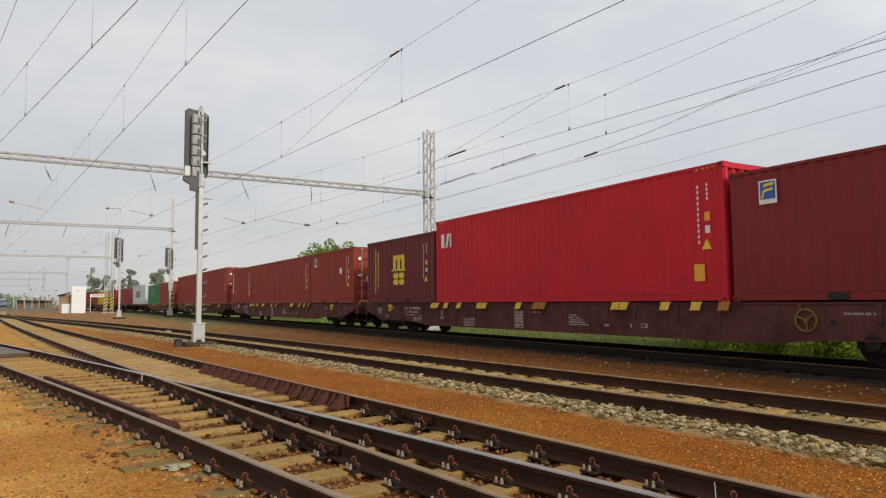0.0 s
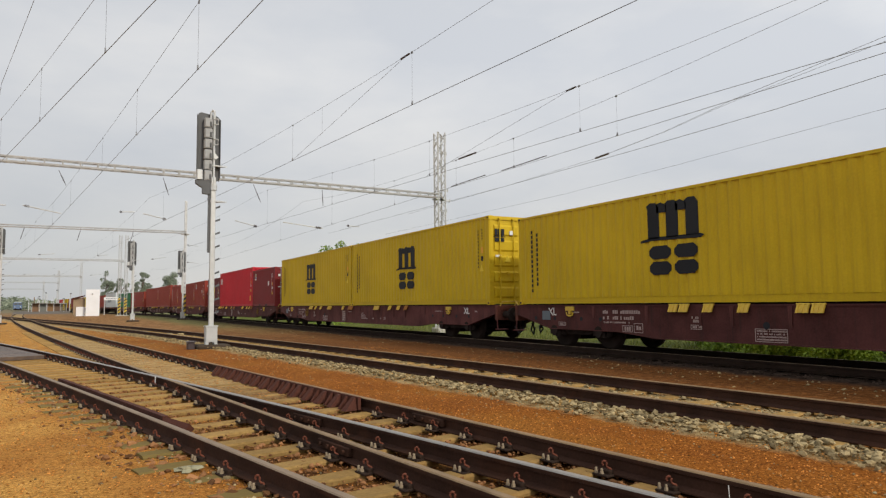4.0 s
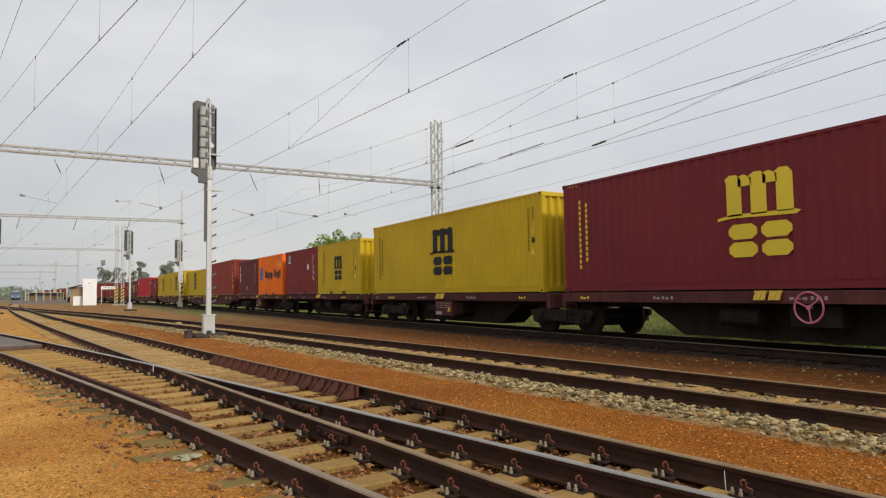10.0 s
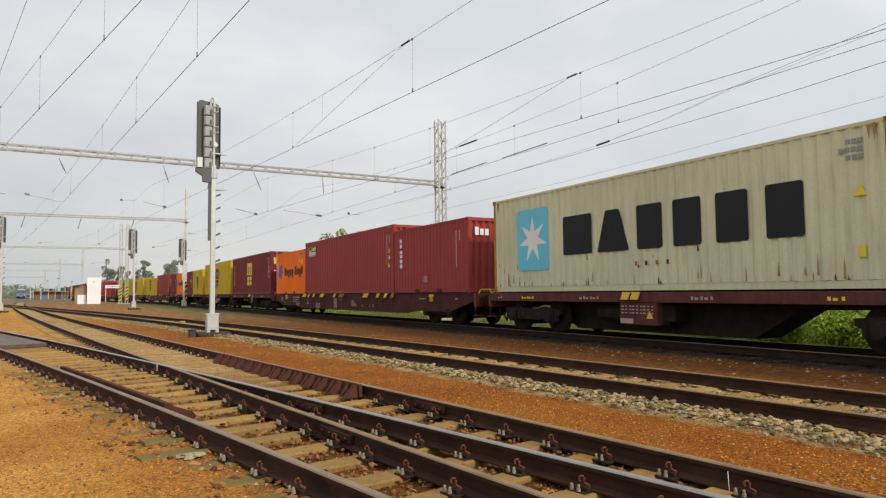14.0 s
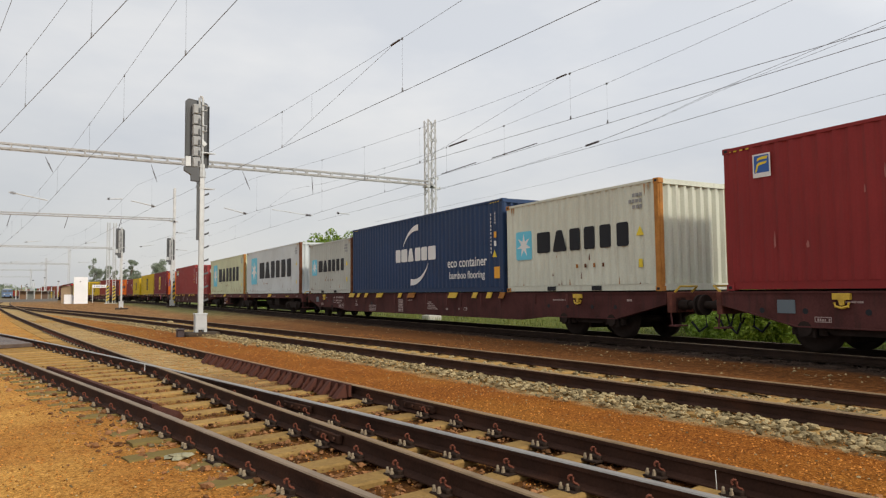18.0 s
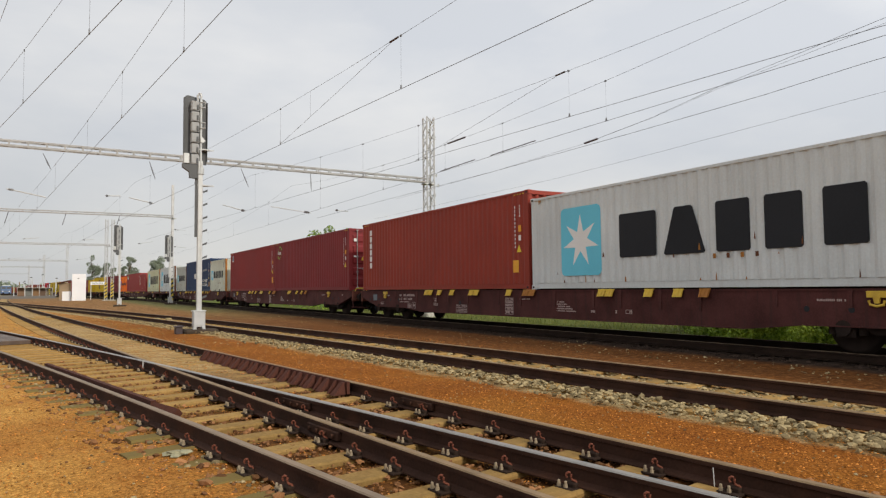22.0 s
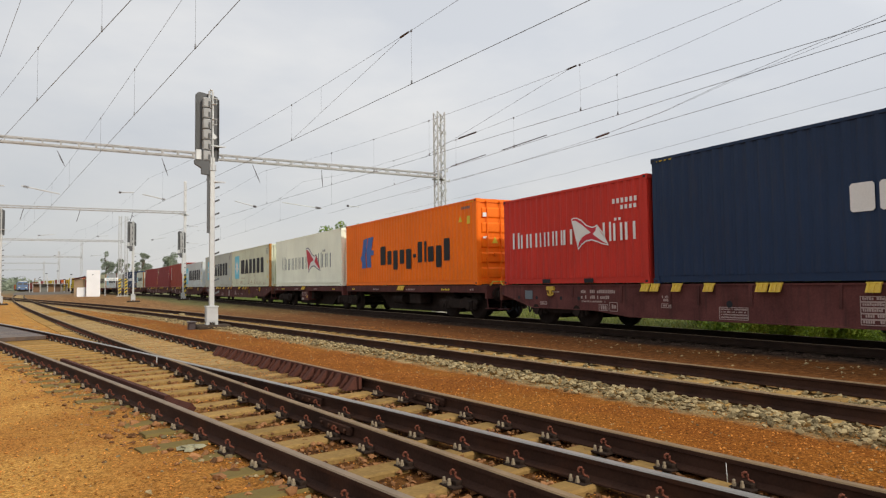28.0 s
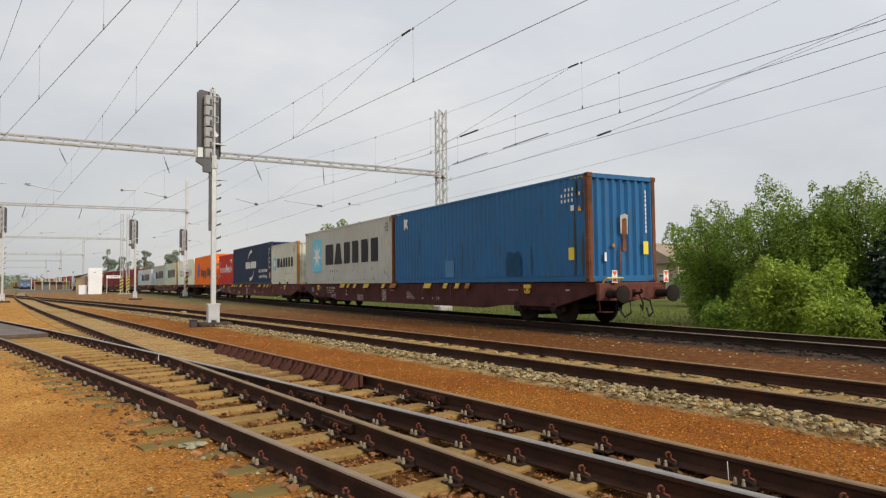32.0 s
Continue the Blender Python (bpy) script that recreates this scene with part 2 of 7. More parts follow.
M_RAILTOP = surface("worn_rail_head", (0.28, 0.26, 0.235), rough=0.42, metal=0.5, var=0.25, big=3, fine=60, bump=0.05)
M_RAILTOP_DULL = surface("dull_brown_rail_head", (0.23, 0.17, 0.115), rough=0.6, metal=0.15, var=0.25, big=3, fine=60, bump=0.05)
M_RAILTOP_RUSTY = surface("rusty_rail_head", (0.23, 0.155, 0.085), rough=0.6, metal=0.15, var=0.3, big=3, fine=60, bump=0.1)
M_FINS = surface("rusty_brown_casting", (0.075, 0.028, 0.019), rough=0.8, var=0.3, big=3, fine=50, bump=0.3)
M_SLEEPER = surface("ochre_stained_sleeper", (0.30, 0.185, 0.063), rough=0.9, var=0.35, big=2.2, fine=35, bump=0.5, dirt=(0.095, 0.038, 0.013), dirt_amount=0.8, rand=0.2)
M_SLEEPER_MOSS = surface("mossy_ochre_sleeper", (0.30, 0.185, 0.063), rough=0.9, var=0.35, big=2.2, fine=35, bump=0.5, dirt=(0.095, 0.038, 0.013), dirt_amount=0.8, rand=0.2)
moss_end(M_SLEEPER_MOSS, (0.15, 0.110, 0.036))
M_CONCRETE = surface("weathered_concrete", (0.40, 0.38, 0.33), rough=0.9, var=0.2, big=1.5, fine=30, bump=0.2)
M_BOLT = surface("dusty_bolt", (0.29, 0.23, 0.155), rough=0.8, metal=0.0, var=0.2)
M_CLIP = surface("rust_orange_clip", (0.15, 0.050, 0.030), rough=0.75, var=0.25)
M_WIRE = plain("overhead_wire", (0.16, 0.165, 0.175), 0.6, 0.3)
M_INSUL = surface("dark_insulator", (0.05, 0.035, 0.035), rough=0.4, var=0.2)
M_STONE = surface("pale_ballast_stone", (0.265, 0.205, 0.108), rough=0.9, var=0.3, big=8, fine=60, bump=0.4)
M_PEBBLE = surface("orange_dust_pebble", (0.33, 0.135, 0.03), rough=0.95, var=0.35, big=5, fine=60, bump=0.4)
M_LUMP = surface("brown_gravel_lump", (0.21, 0.10, 0.042), rough=0.95, var=0.35, big=5, fine=60, bump=0.4)
M_WHITEWALL = surface("white_rendered_wall", (0.78, 0.78, 0.78), rough=0.85, var=0.06, bump=0.1)
for mm in (M_RAILTOP_DULL, M_RAILTOP_RUSTY):
    mm.node_tree.nodes["Principled BSDF"].inputs["Specular IOR Level"].default_value = 0.2
for mm in (M_STONE, M_PEBBLE, M_LUMP):
    nn, ll = mm.node_tree.nodes, mm.node_tree.links
    isl = nn.new("ShaderNodeNewGeometry")
    hsv = nn.new("ShaderNodeHueSaturation")
    rr = nn.new("ShaderNodeMapRange")
    rr.inputs["To Min"].default_value, rr.inputs["To Max"].default_value = (0.35, 2.1) if mm is M_PEBBLE else (0.45, 1.6)
    ll.new(isl.outputs["Random Per Island"], rr.inputs["Value"])
    ll.new(rr.outputs["Result"], hsv.inputs["Value"])
    old = nn["Principled BSDF"].inputs["Base Color"].links[0].from_socket
    ll.new(old, hsv.inputs["Color"])
    ll.new(hsv.outputs["Color"], nn["Principled BSDF"].inputs["Base Color"])


# ---- mesh helpers ----
def mesh_of(name, verts, faces, mats, slots=None, smooth=False):
    me = bpy.data.meshes.new(name)
    me.from_pydata(verts, [], faces)
    for m in mats if isinstance(mats, (list, tuple)) else [mats]:
        me.materials.append(m)
    if slots:
        me.polygons.foreach_set("material_index", slots)
    if smooth:
        me.polygons.foreach_set("use_smooth", [True] * len(me.polygons))
    me.validate()
    me.update()
    return me


class Geo:
    """Collects vertices and faces of one mesh."""

    def __init__(self):
        self.v, self.f, self.s = [], [], []

    def add(self, verts, faces, slot=0):
        k = len(self.v)
        self.v += [tuple(p) for p in verts]
        self.f += [tuple(i + k for i in q) for q in faces]
        self.s += [slot] * len(faces)
        return self

    def box(self, x0, x1, y0, y1, z0, z1, slot=0, m=None, bevel=0.0):
        if bevel:
            b = bevel
            ring = [(x0 + b, y0), (x1 - b, y0), (x1, y0 + b), (x1, y1 - b), (x1 - b, y1), (x0 + b, y1), (x0, y1 - b), (x0, y0 + b)]
            inner = [(x0 + b, y0 + b), (x1 - b, y0 + b), (x1 - b, y0 + b), (x1 - b, y1 - b), (x1 - b, y1 - b), (x0 + b, y1 - b), (x0 + b, y1 - b), (x0 + b, y0 + b)]
            vs = [(x, y, z0) for x, y in ring] + [(x, y, z1 - b) for x, y in ring] + [(x, y, z1) for x, y in inner]
            fs = [tuple(range(7, -1, -1)), tuple(range(16, 24))]
            for i in range(8):
                j = (i + 1) % 8
                fs += [(i, j, 8 + j, 8 + i), (8 + i, 8 + j, 16 + j, 16 + i)]
        else:
            vs = [(x, y, z) for z in (z0, z1) for y in (y0, y1) for x in (x0, x1)]
            fs = [(0, 2, 3, 1), (4, 5, 7, 6), (0, 1, 5, 4), (2, 6, 7, 3), (0, 4, 6, 2), (1, 3, 7, 5)]
        if m:
            vs = [m @ Vector(p) for p in vs]
        return self.add(vs, fs, slot)

    def prism(self, poly, lo, hi, axis="x", slot=0):
        """A polygon in the two other axes, in their order, drawn out along axis from lo to hi."""
        put = {"x": lambda a, b, c: (c, a, b), "y": lambda a, b, c: (a, c, b), "z": lambda a, b, c: (a, b, c)}[axis]
        n = len(poly)
        vs = [put(a, b, lo) for a, b in poly] + [put(a, b, hi) for a, b in poly]
        fs = [tuple(range(n))[::-1], tuple(range(n, 2 * n))] + [(i, (i + 1) % n, n + (i + 1) % n, n + i) for i in range(n)]
        return self.add(vs, fs, slot)

    def tube(self, points, r, sides=8, slot=0, caps=True):
        """A round bar through points; r is one radius or one for each point."""
        pts = [Vector(p) for p in points]
        rs = r if isinstance(r, (list, tuple)) else [r] * len(pts)
        vs = []
        for i, p in enumerate(pts):
            d = (pts[min(i + 1, len(pts) - 1)] - pts[max(i - 1, 0)]).normalized()
            side = d.cross(Vector((0, 0, 1)) if abs(d.z) < 0.95 else Vector((1, 0, 0))).normalized()
            up = side.cross(d)
            for k in range(sides):
                a = 2 * math.pi * k / sides
                vs.append(p + (side * math.cos(a) + up * math.sin(a)) * rs[i])
        fs = []
        for i in range(len(pts) - 1):
            for k in range(sides):
                j = (k + 1) % sides
                fs.append((i * sides + k, i * sides + j, (i + 1) * sides + j, (i + 1) * sides + k))
        if caps:
            fs += [tuple(range(sides))[::-1], tuple((len(pts) - 1) * sides + k for k in range(sides))]
        return self.add(vs, fs, slot)

    def mesh(self, name, mats, smooth=False):
        return mesh_of(name, self.v, self.f, mats, self.s, smooth)


def part(name, geo, material, parent, label="", smooth=False, at=None):
    """Links a Geo, or a mesh made before, as one mesh object under a thing."""
    data = geo.mesh(name, material, smooth) if isinstance(geo, Geo) else geo
    ob = new(name, data)
    ob.parent = parent
    if at is not None:
        ob.matrix_basis = at
    if label:
        ob["label"] = label
    return ob


def thing(name, label, category, group="", kind="", at=None, data=None):
    ob = tagged(new(name, data), label, category, group, kind)
    if at is not None:
        ob.matrix_basis = at
    return ob


def smooth_noise(x, y, s=1.0, seed=0.0):
    return noise.noise(Vector((x * s, y * s, seed)))

# ---- lines of the tracks ----
def mid_near(y):
    return -0.001165 * y * y - 0.17352 * y + 3.129


def mid_main(y):
    return 0.000227 * y * y - 0.11169 * y + 3.660


def mid_second(y):
    return 7.75 - 0.067 * y - 0.0008 * y * y if y < 60 else 0.85 - 0.163 * (y - 60)


def mid_train(y):
    """Straight past the viewer, then a left-hand bend and straight on through the station."""
    if y < 100:
        return 13.11
    if y < 135:
        return 13.11 - 0.0015 * (y - 100) ** 2
    return 11.2725 - 0.105 * (y - 135)


def on_train_track(s, z):
    """Pose of a vehicle whose middle has run s metres along the train's track."""
    y = s if s < 118 else 118 + (s - 118) * 0.9955
    slope = (mid_train(y + 3) - mid_train(y - 3)) / 6
    return pose(mid_train(y), y, z, 0, 0, -math.degrees(math.atan(slope)))


# ---- ground ----
def ground_z(x, y):
    z = -0.2
    if x > 15.2:
        z -= 0.55 * min(1.0, (x - 15.2) / 2.0)
    if -1 < y < 60:
        lo, hi = min(mid_near(y), mid_main(y)) - 0.72, max(mid_near(y), mid_main(y)) + 0.72
        if lo < x < hi and (y < 16 or x < mid_near(y) + 0.72 or x > mid_main(y) - 0.72):
            z -= 0.012
        if abs(x - mid_main(y)) < 0.7 and 10.5 < y < 42:
            z = -0.166
        elif y < 17 and mid_near(y) - 1.75 < x < mid_near(y) - 0.85:
            z = -0.176
    near = max(0.0, 1 - max(abs(x), abs(y)) / 60.0)
    return z + near * (0.022 * smooth_noise(x, y, 0.9) + 0.014 * smooth_noise(x, y, 3.1, 5.0))


def ground_material():
    m = bpy.data.materials.new("orange_gravel_and_grass_ground")
    m.use_nodes = True
    n, l = m.node_tree.nodes, m.node_tree.links
    b = n["Principled BSDF"]
    geo, sep = n.new("ShaderNodeNewGeometry"), n.new("ShaderNodeSeparateXYZ")
    l.new(geo.outputs["Position"], sep.inputs["Vector"])

    def tex(scale, detail=5.0, rough=0.6):
        t = n.new("ShaderNodeTexNoise")
        t.inputs["Scale"].default_value, t.inputs["Detail"].default_value, t.inputs["Roughness"].default_value = scale, detail, rough
        l.new(geo.outputs["Position"], t.inputs["Vector"])
        return t.outputs["Fac"]

    def ramp(src, *stops):
        r = n.new("ShaderNodeValToRGB")
        while len(r.color_ramp.elements) < len(stops):
            r.color_ramp.elements.new(0.5)
        for e, (p, c) in zip(r.color_ramp.elements, stops):
            e.position, e.color = p, (*c, 1)
        l.new(src, r.inputs["Fac"])
        return r.outputs["Color"]

    def mixc(fac, a, c):
        x = n.new("ShaderNodeMix")
        x.data_type = "RGBA"
        for s, v in (("Factor", fac), ("A", a), ("B", c)):
            l.new(v, x.inputs[s])
        return x.outputs["Result"]

    def edge(src, wob, amount, lo, hi):
        ad, rg = n.new("ShaderNodeMath"), n.new("ShaderNodeMapRange")
        ad.operation = "MULTIPLY_ADD"
        l.new(wob, ad.inputs[0])
        ad.inputs[1].default_value = amount
        l.new(src, ad.inputs[2])
        rg.inputs["From Min"].default_value, rg.inputs["From Max"].default_value = lo, hi
        l.new(ad.outputs["Value"], rg.inputs["Value"])
        return rg.outputs["Result"]

    vor = n.new("ShaderNodeTexVoronoi")
    vor.inputs["Scale"].default_value = 62.0
    l.new(geo.outputs["Position"], vor.inputs["Vector"])
    grains = ramp(vor.outputs["Color"], (0.15, (0.075, 0.023, 0.004)), (0.5, (0.25, 0.082, 0.009)), (0.85, (0.42, 0.19, 0.04)))
    patches = ramp(tex(0.55), (0.3, (0.265, 0.105, 0.014)), (0.5, (0.23, 0.070, 0.007)), (0.68, (0.17, 0.044, 0.005)))
    mg = n.new("ShaderNodeMix")
    mg.data_type = "RGBA"
    mg.inputs["Factor"].default_value = 0.7
    l.new(grains, mg.inputs["A"])
    l.new(patches, mg.inputs["B"])
    gravel = mg.outputs["Result"]
    sand = mixc(ramp(tex(0.9, 6.0, 0.7), (0.38, (0.0, 0.0, 0.0)), (0.62, (0.75, 0.75, 0.75))), ramp(tex(25, 3), (0.3, (0.33, 0.155, 0.028)), (0.7, (0.66, 0.36, 0.095))), ramp(tex(18, 3), (0.3, (0.20, 0.068, 0.010)), (0.7, (0.46, 0.20, 0.045))))
    gravel = mixc(edge(sep.outputs["X"], tex(0.7), -3.5, 1.2, -2.6), gravel, sand)
    dark = ramp(tex(9), (0.3, (0.065, 0.025, 0.008)), (0.55, (0.155, 0.057, 0.014)), (0.75, (0.27, 0.14, 0.05)))
    sooty = ramp(tex(2.2), (0.3, (0.11, 0.052, 0.022)), (0.5, (0.25, 0.125, 0.045)), (0.7, (0.42, 0.26, 0.11)))
    dark = mixc(edge(sep.outputs["Y"], tex(0.2), 20.0, 32.0, 60.0), dark, sooty)
    dry = ramp(tex(1.1), (0.35, (0.11, 0.085, 0.035)), (0.6, (0.17, 0.165, 0.06)), (0.75, (0.23, 0.20, 0.09)))
    weedy = n.new("ShaderNodeMath")
    weedy.operation = "MULTIPLY"
    l.new(edge(sep.outputs["Y"], tex(0.15), 25.0, 45.0, 65.0), weedy.inputs[0])
    l.new(edge(sep.outputs["X"], tex(0.35), 3.0, 8.6, 10.4), weedy.inputs[1])
    dark = mixc(weedy.outputs["Value"], dark, dry)
    slant = n.new("ShaderNodeMath")
    slant.operation = "MULTIPLY_ADD"
    l.new(sep.outputs["Y"], slant.inputs[0])
    slant.inputs[1].default_value = 0.15
    l.new(sep.outputs["X"], slant.inputs[2])
    gravel = mixc(edge(slant.outputs["Value"], tex(1.3), 1.6, 10.2, 11.4), gravel, dark)

    def away(mid2, mid1, mid0):
        """Metres across from a track's middle line."""
        a1, a2, a3, a4 = (n.new("ShaderNodeMath") for _ in range(4))
        a1.operation = a2.operation = "MULTIPLY_ADD"
        a3.operation, a4.operation = "SUBTRACT", "ABSOLUTE"
        a1.inputs[1].default_value, a1.inputs[2].default_value = mid2, mid1
        l.new(sep.outputs["Y"], a1.inputs[0])
        l.new(a1.outputs["Value"], a2.inputs[0])
        l.new(sep.outputs["Y"], a2.inputs[1])
        a2.inputs[2].default_value = mid0
        l.new(sep.outputs["X"], a3.inputs[0])
        l.new(a2.outputs["Value"], a3.inputs[1])
        l.new(a3.outputs["Value"], a4.inputs[0])
        return a4.outputs["Value"]

    soil = ramp(tex(6), (0.3, (0.045, 0.017, 0.006)), (0.55, (0.125, 0.05, 0.012)), (0.75, (0.26, 0.13, 0.035)))
    dust = ramp(tex(4), (0.3, (0.29, 0.175, 0.065)), (0.7, (0.46, 0.325, 0.15)))
    bed = mixc(edge(sep.outputs["Y"], tex(0.8), 4.0, 11.5, 15.0), soil, dust)
    gravel = mixc(edge(away(0.000227, -0.11169, 3.66), tex(1.9), 0.7, 1.45, 1.0), gravel, bed)
    bed_near = mixc(edge(sep.outputs["Y"], tex(0.8), 6.0, 10.0, 17.0), soil, sand)
    gravel = mixc(edge(away(-0.001165, -0.17352, 3.129), tex(1.9), 0.9, 1.5, 0.95), gravel, bed_near)
    bank = ramp(tex(3.3), (0.35, (0.24, 0.14, 0.05)), (0.6, (0.42, 0.32, 0.16)))
    gravel = mixc(edge(away(-0.0008, -0.067, 6.6), tex(2.3), 0.5, 0.75, 0.5), gravel, bank)
    gravel = mixc(edge(away(-0.0008, -0.067, 7.9), tex(2.3), 0.5, 1.15, 0.9), gravel, bank)
    vor2 = n.new("ShaderNodeTexVoronoi")
    vor2.inputs["Scale"].default_value = 130.0
    l.new(geo.outputs["Position"], vor2.inputs["Vector"])
    both = n.new("ShaderNodeMix")
    both.data_type = "RGBA"
    both.inputs["Factor"].default_value = 0.45
    l.new(vor.outputs["Color"], both.inputs["A"])
    l.new(vor2.outputs["Color"], both.inputs["B"])
    grain_rg, grain_mul = n.new("ShaderNodeMapRange"), n.new("ShaderNodeVectorMath")
    grain_rg.inputs["From Min"].default_value, grain_rg.inputs["From Max"].default_value = 0.15, 0.85
    grain_rg.inputs["To Min"].default_value, grain_rg.inputs["To Max"].default_value = 0.42, 1.36
    l.new(both.outputs["Result"], grain_rg.inputs["Value"])
    grain_mul.operation = "SCALE"
    l.new(gravel, grain_mul.inputs[0])
    l.new(grain_rg.outputs["Result"], grain_mul.inputs["Scale"])
    gravel = grain_mul.outputs["Vector"]
    black = ramp(tex(7), (0.3, (0.018, 0.012, 0.009)), (0.6, (0.05, 0.032, 0.022)), (0.8, (0.11, 0.07, 0.045)))
    gravel = mixc(edge(away(0.0, 0.0, 13.3), tex(1.9), 0.7, 2.45, 2.0), gravel, black)
    gravel = mixc(edge(away(0.0, -0.105, 25.6), tex(1.9), 0.7, 2.45, 2.0), gravel, black)
    grass = ramp(tex(1.7), (0.3, (0.05, 0.066, 0.011)), (0.55, (0.10, 0.115, 0.022)), (0.75, (0.16, 0.15, 0.04)))
    col = mixc(edge(sep.outputs["X"], tex(0.9), 2.0, 17.4, 18.8), gravel, grass)
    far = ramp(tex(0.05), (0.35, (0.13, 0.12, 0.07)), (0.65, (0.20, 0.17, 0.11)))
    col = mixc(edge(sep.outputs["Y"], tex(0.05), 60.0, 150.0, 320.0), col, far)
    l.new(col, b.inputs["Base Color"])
    b.inputs["Roughness"].default_value = 0.95
    b.inputs["Specular IOR Level"].default_value = 0.08
    bp = n.new("ShaderNodeBump")
    bp.inputs["Strength"].default_value, bp.inputs["Distance"].default_value = 0.25, 0.01
    l.new(vor.outputs["Distance"], bp.inputs["Height"])
    l.new(bp.outputs["Normal"], b.inputs["Normal"])
    return m


def spaced(lo, hi, fine_lo, fine_hi, step):
    out, v = [], fine_lo
    while v <= fine_hi:
        out.append(v)
        v += step
    for way, v, end in ((-1, fine_lo, lo), (1, fine_hi, hi)):
        s = step
        while abs(v) < abs(end):
            s *= 1.35
            v += way * s
            out.append(v)
    return sorted(out)


gx, gy = spaced(-2600, 2600, -6.0, 18.0, 0.2), spaced(-2600, 2600, -2.0, 34.0, 0.3)
gv = [(x, y, ground_z(x, y)) for y in gy for x in gx]
gf = [(j * len(gx) + i, j * len(gx) + i + 1, (j + 1) * len(gx) + i + 1, (j + 1) * len(gx) + i) for j in range(len(gy) - 1) for i in range(len(gx) - 1)]
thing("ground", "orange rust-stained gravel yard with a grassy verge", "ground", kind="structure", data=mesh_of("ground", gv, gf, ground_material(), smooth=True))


# ---- tracks ----
GAUGE = 0.7525


RAIL_SECTION = [(-.075, -.16), (.075, -.16), (.075, -.148), (.013, -.125), (.010, -.045), (.036, -.036), (.036, -.009), (.027, 0), (-.027, 0), (-.036, -.009), (-.036, -.036), (-.010, -.045), (-.013, -.125), (-.075, -.148)]


def direction(mid, y):
    return Vector((mid(y + 0.05) - mid(y - 0.05), 0.1, 0)).normalized()


def rail_point(mid, y, off, z=0.0):
    d = direction(mid, y)
    return Vector((mid(y), y, z)) + Vector((d.y, -d.x, 0)) * off


def steps(y0, y1, near=0.7):
    ys, y = [y0], y0
    while y < y1:
        y = min(y1, y + max(near, abs(y) * 0.06))
        ys.append(y)
    return ys


def rail_geo(mid, y0, y1, off, z=0.0, section=RAIL_SECTION, tops=(6, 7, 8)):
    g = Geo()
    ys = steps(y0, y1)
    n = len(section)
    vs, fs, sl = [], [], []
    for y in ys:
        d = direction(mid, y)
        side = Vector((d.y, -d.x, 0))
        p = rail_point(mid, y, off, z)
        vs += [p + side * a + Vector((0, 0, b)) for a, b in section]
    for i in range(len(ys) - 1):
        for k in range(n):
            j = (k + 1) % n
            fs.append((i * n + k, i * n + j, (i + 1) * n + j, (i + 1) * n + k))
            sl.append(1 if k in tops else 0)
    fs += [tuple(range(n))[::-1], tuple((len(ys) - 1) * n + k for k in range(n))]
    sl += [0, 0]
    g.v, g.f, g.s = vs, fs, sl
    return g


def track(label, mid, y0, y1, z, tops, side=M_RAIL):
    t = thing("railway_track", label, "railway track", "tracks of the station yard", "structure")
    for off, top, dz in zip((-GAUGE, GAUGE), tops, (0.0, 0.0)):
        part("rail", rail_geo(mid, y0, y1, off, z + dz), [side, top], t)
    return t


near_track = track("worn turnout track on ochre-stained timber sleepers", mid_near, -6, 60, 0.0, (M_RAILTOP_DULL, M_RAILTOP))
main_track = track("rusty-headed track crossing the turnout on timber sleepers", mid_main, -6, 170, -0.004, (M_RAILTOP_RUSTY, M_RAILTOP_RUSTY))
second_track = track("disused rusty track bedded in pale ballast stones", mid_second, -25, 220, 0.0, (M_RAILTOP_RUSTY, M_RAILTOP_RUSTY))
train_track = track("dark main line track that carries the container train", mid_train, -60, 700, 0.0, (M_RAILTOP_DULL, M_RAILTOP_DULL), M_RAIL_DARK)

# ---- the train: containers ----
CW = 2.438
PITCH = 0.2785
MESHES = {}


def cached(key, make):
    if key not in MESHES:
        MESHES[key] = make()
    return MESHES[key]


def ribbed(length, height, depth=0.027, pitch=PITCH):
    """An upright trapezoid-ribbed sheet in the y-z plane from y = -length/2, its outer face towards -x."""
    n = max(3, round(length / pitch))
    p = length / n
    prof = []
    for i in range(n):
        y = -length / 2 + i * p
        prof += [(y, 0), (y + p * 0.26, 0), (y + p * 0.5, depth), (y + p * 0.76, depth)]
    prof.append((length / 2, 0))
    k = len(prof)
    return Geo().add([(d, y, z) for z in (0, height) for y, d in prof], [(i + 1, i, k + i, k + i + 1) for i in range(k - 1)])


def side_mesh(L, H, m):
    def make():
        g = ribbed(L - 0.32, H - 0.24)
        return g.mesh("side_wall", m)
    return cached(("side", L, H, m.name), make)


def smooth_side_mesh(L, H, m):
    def make():
        g = Geo().box(0, 0.03, -(L - 0.3) / 2, (L - 0.3) / 2, 0, H - 0.24)
        g.box(-0.012, 0.0, -(L - 0.3) / 2, (L - 0.3) / 2, 0.0, 0.16)
        return g.mesh("side_wall", m)
    return cached(("flat", L, H, m.name), make)


def end_mesh(H, m):
    def make():
        g = ribbed(CW - 0.26, H - 0.29, 0.075, 0.27)
        g.v = [(-y, x, z) for x, y, z in g.v]
        return g.mesh("end_wall", m)
    return cached(("end", H, m.name), make)


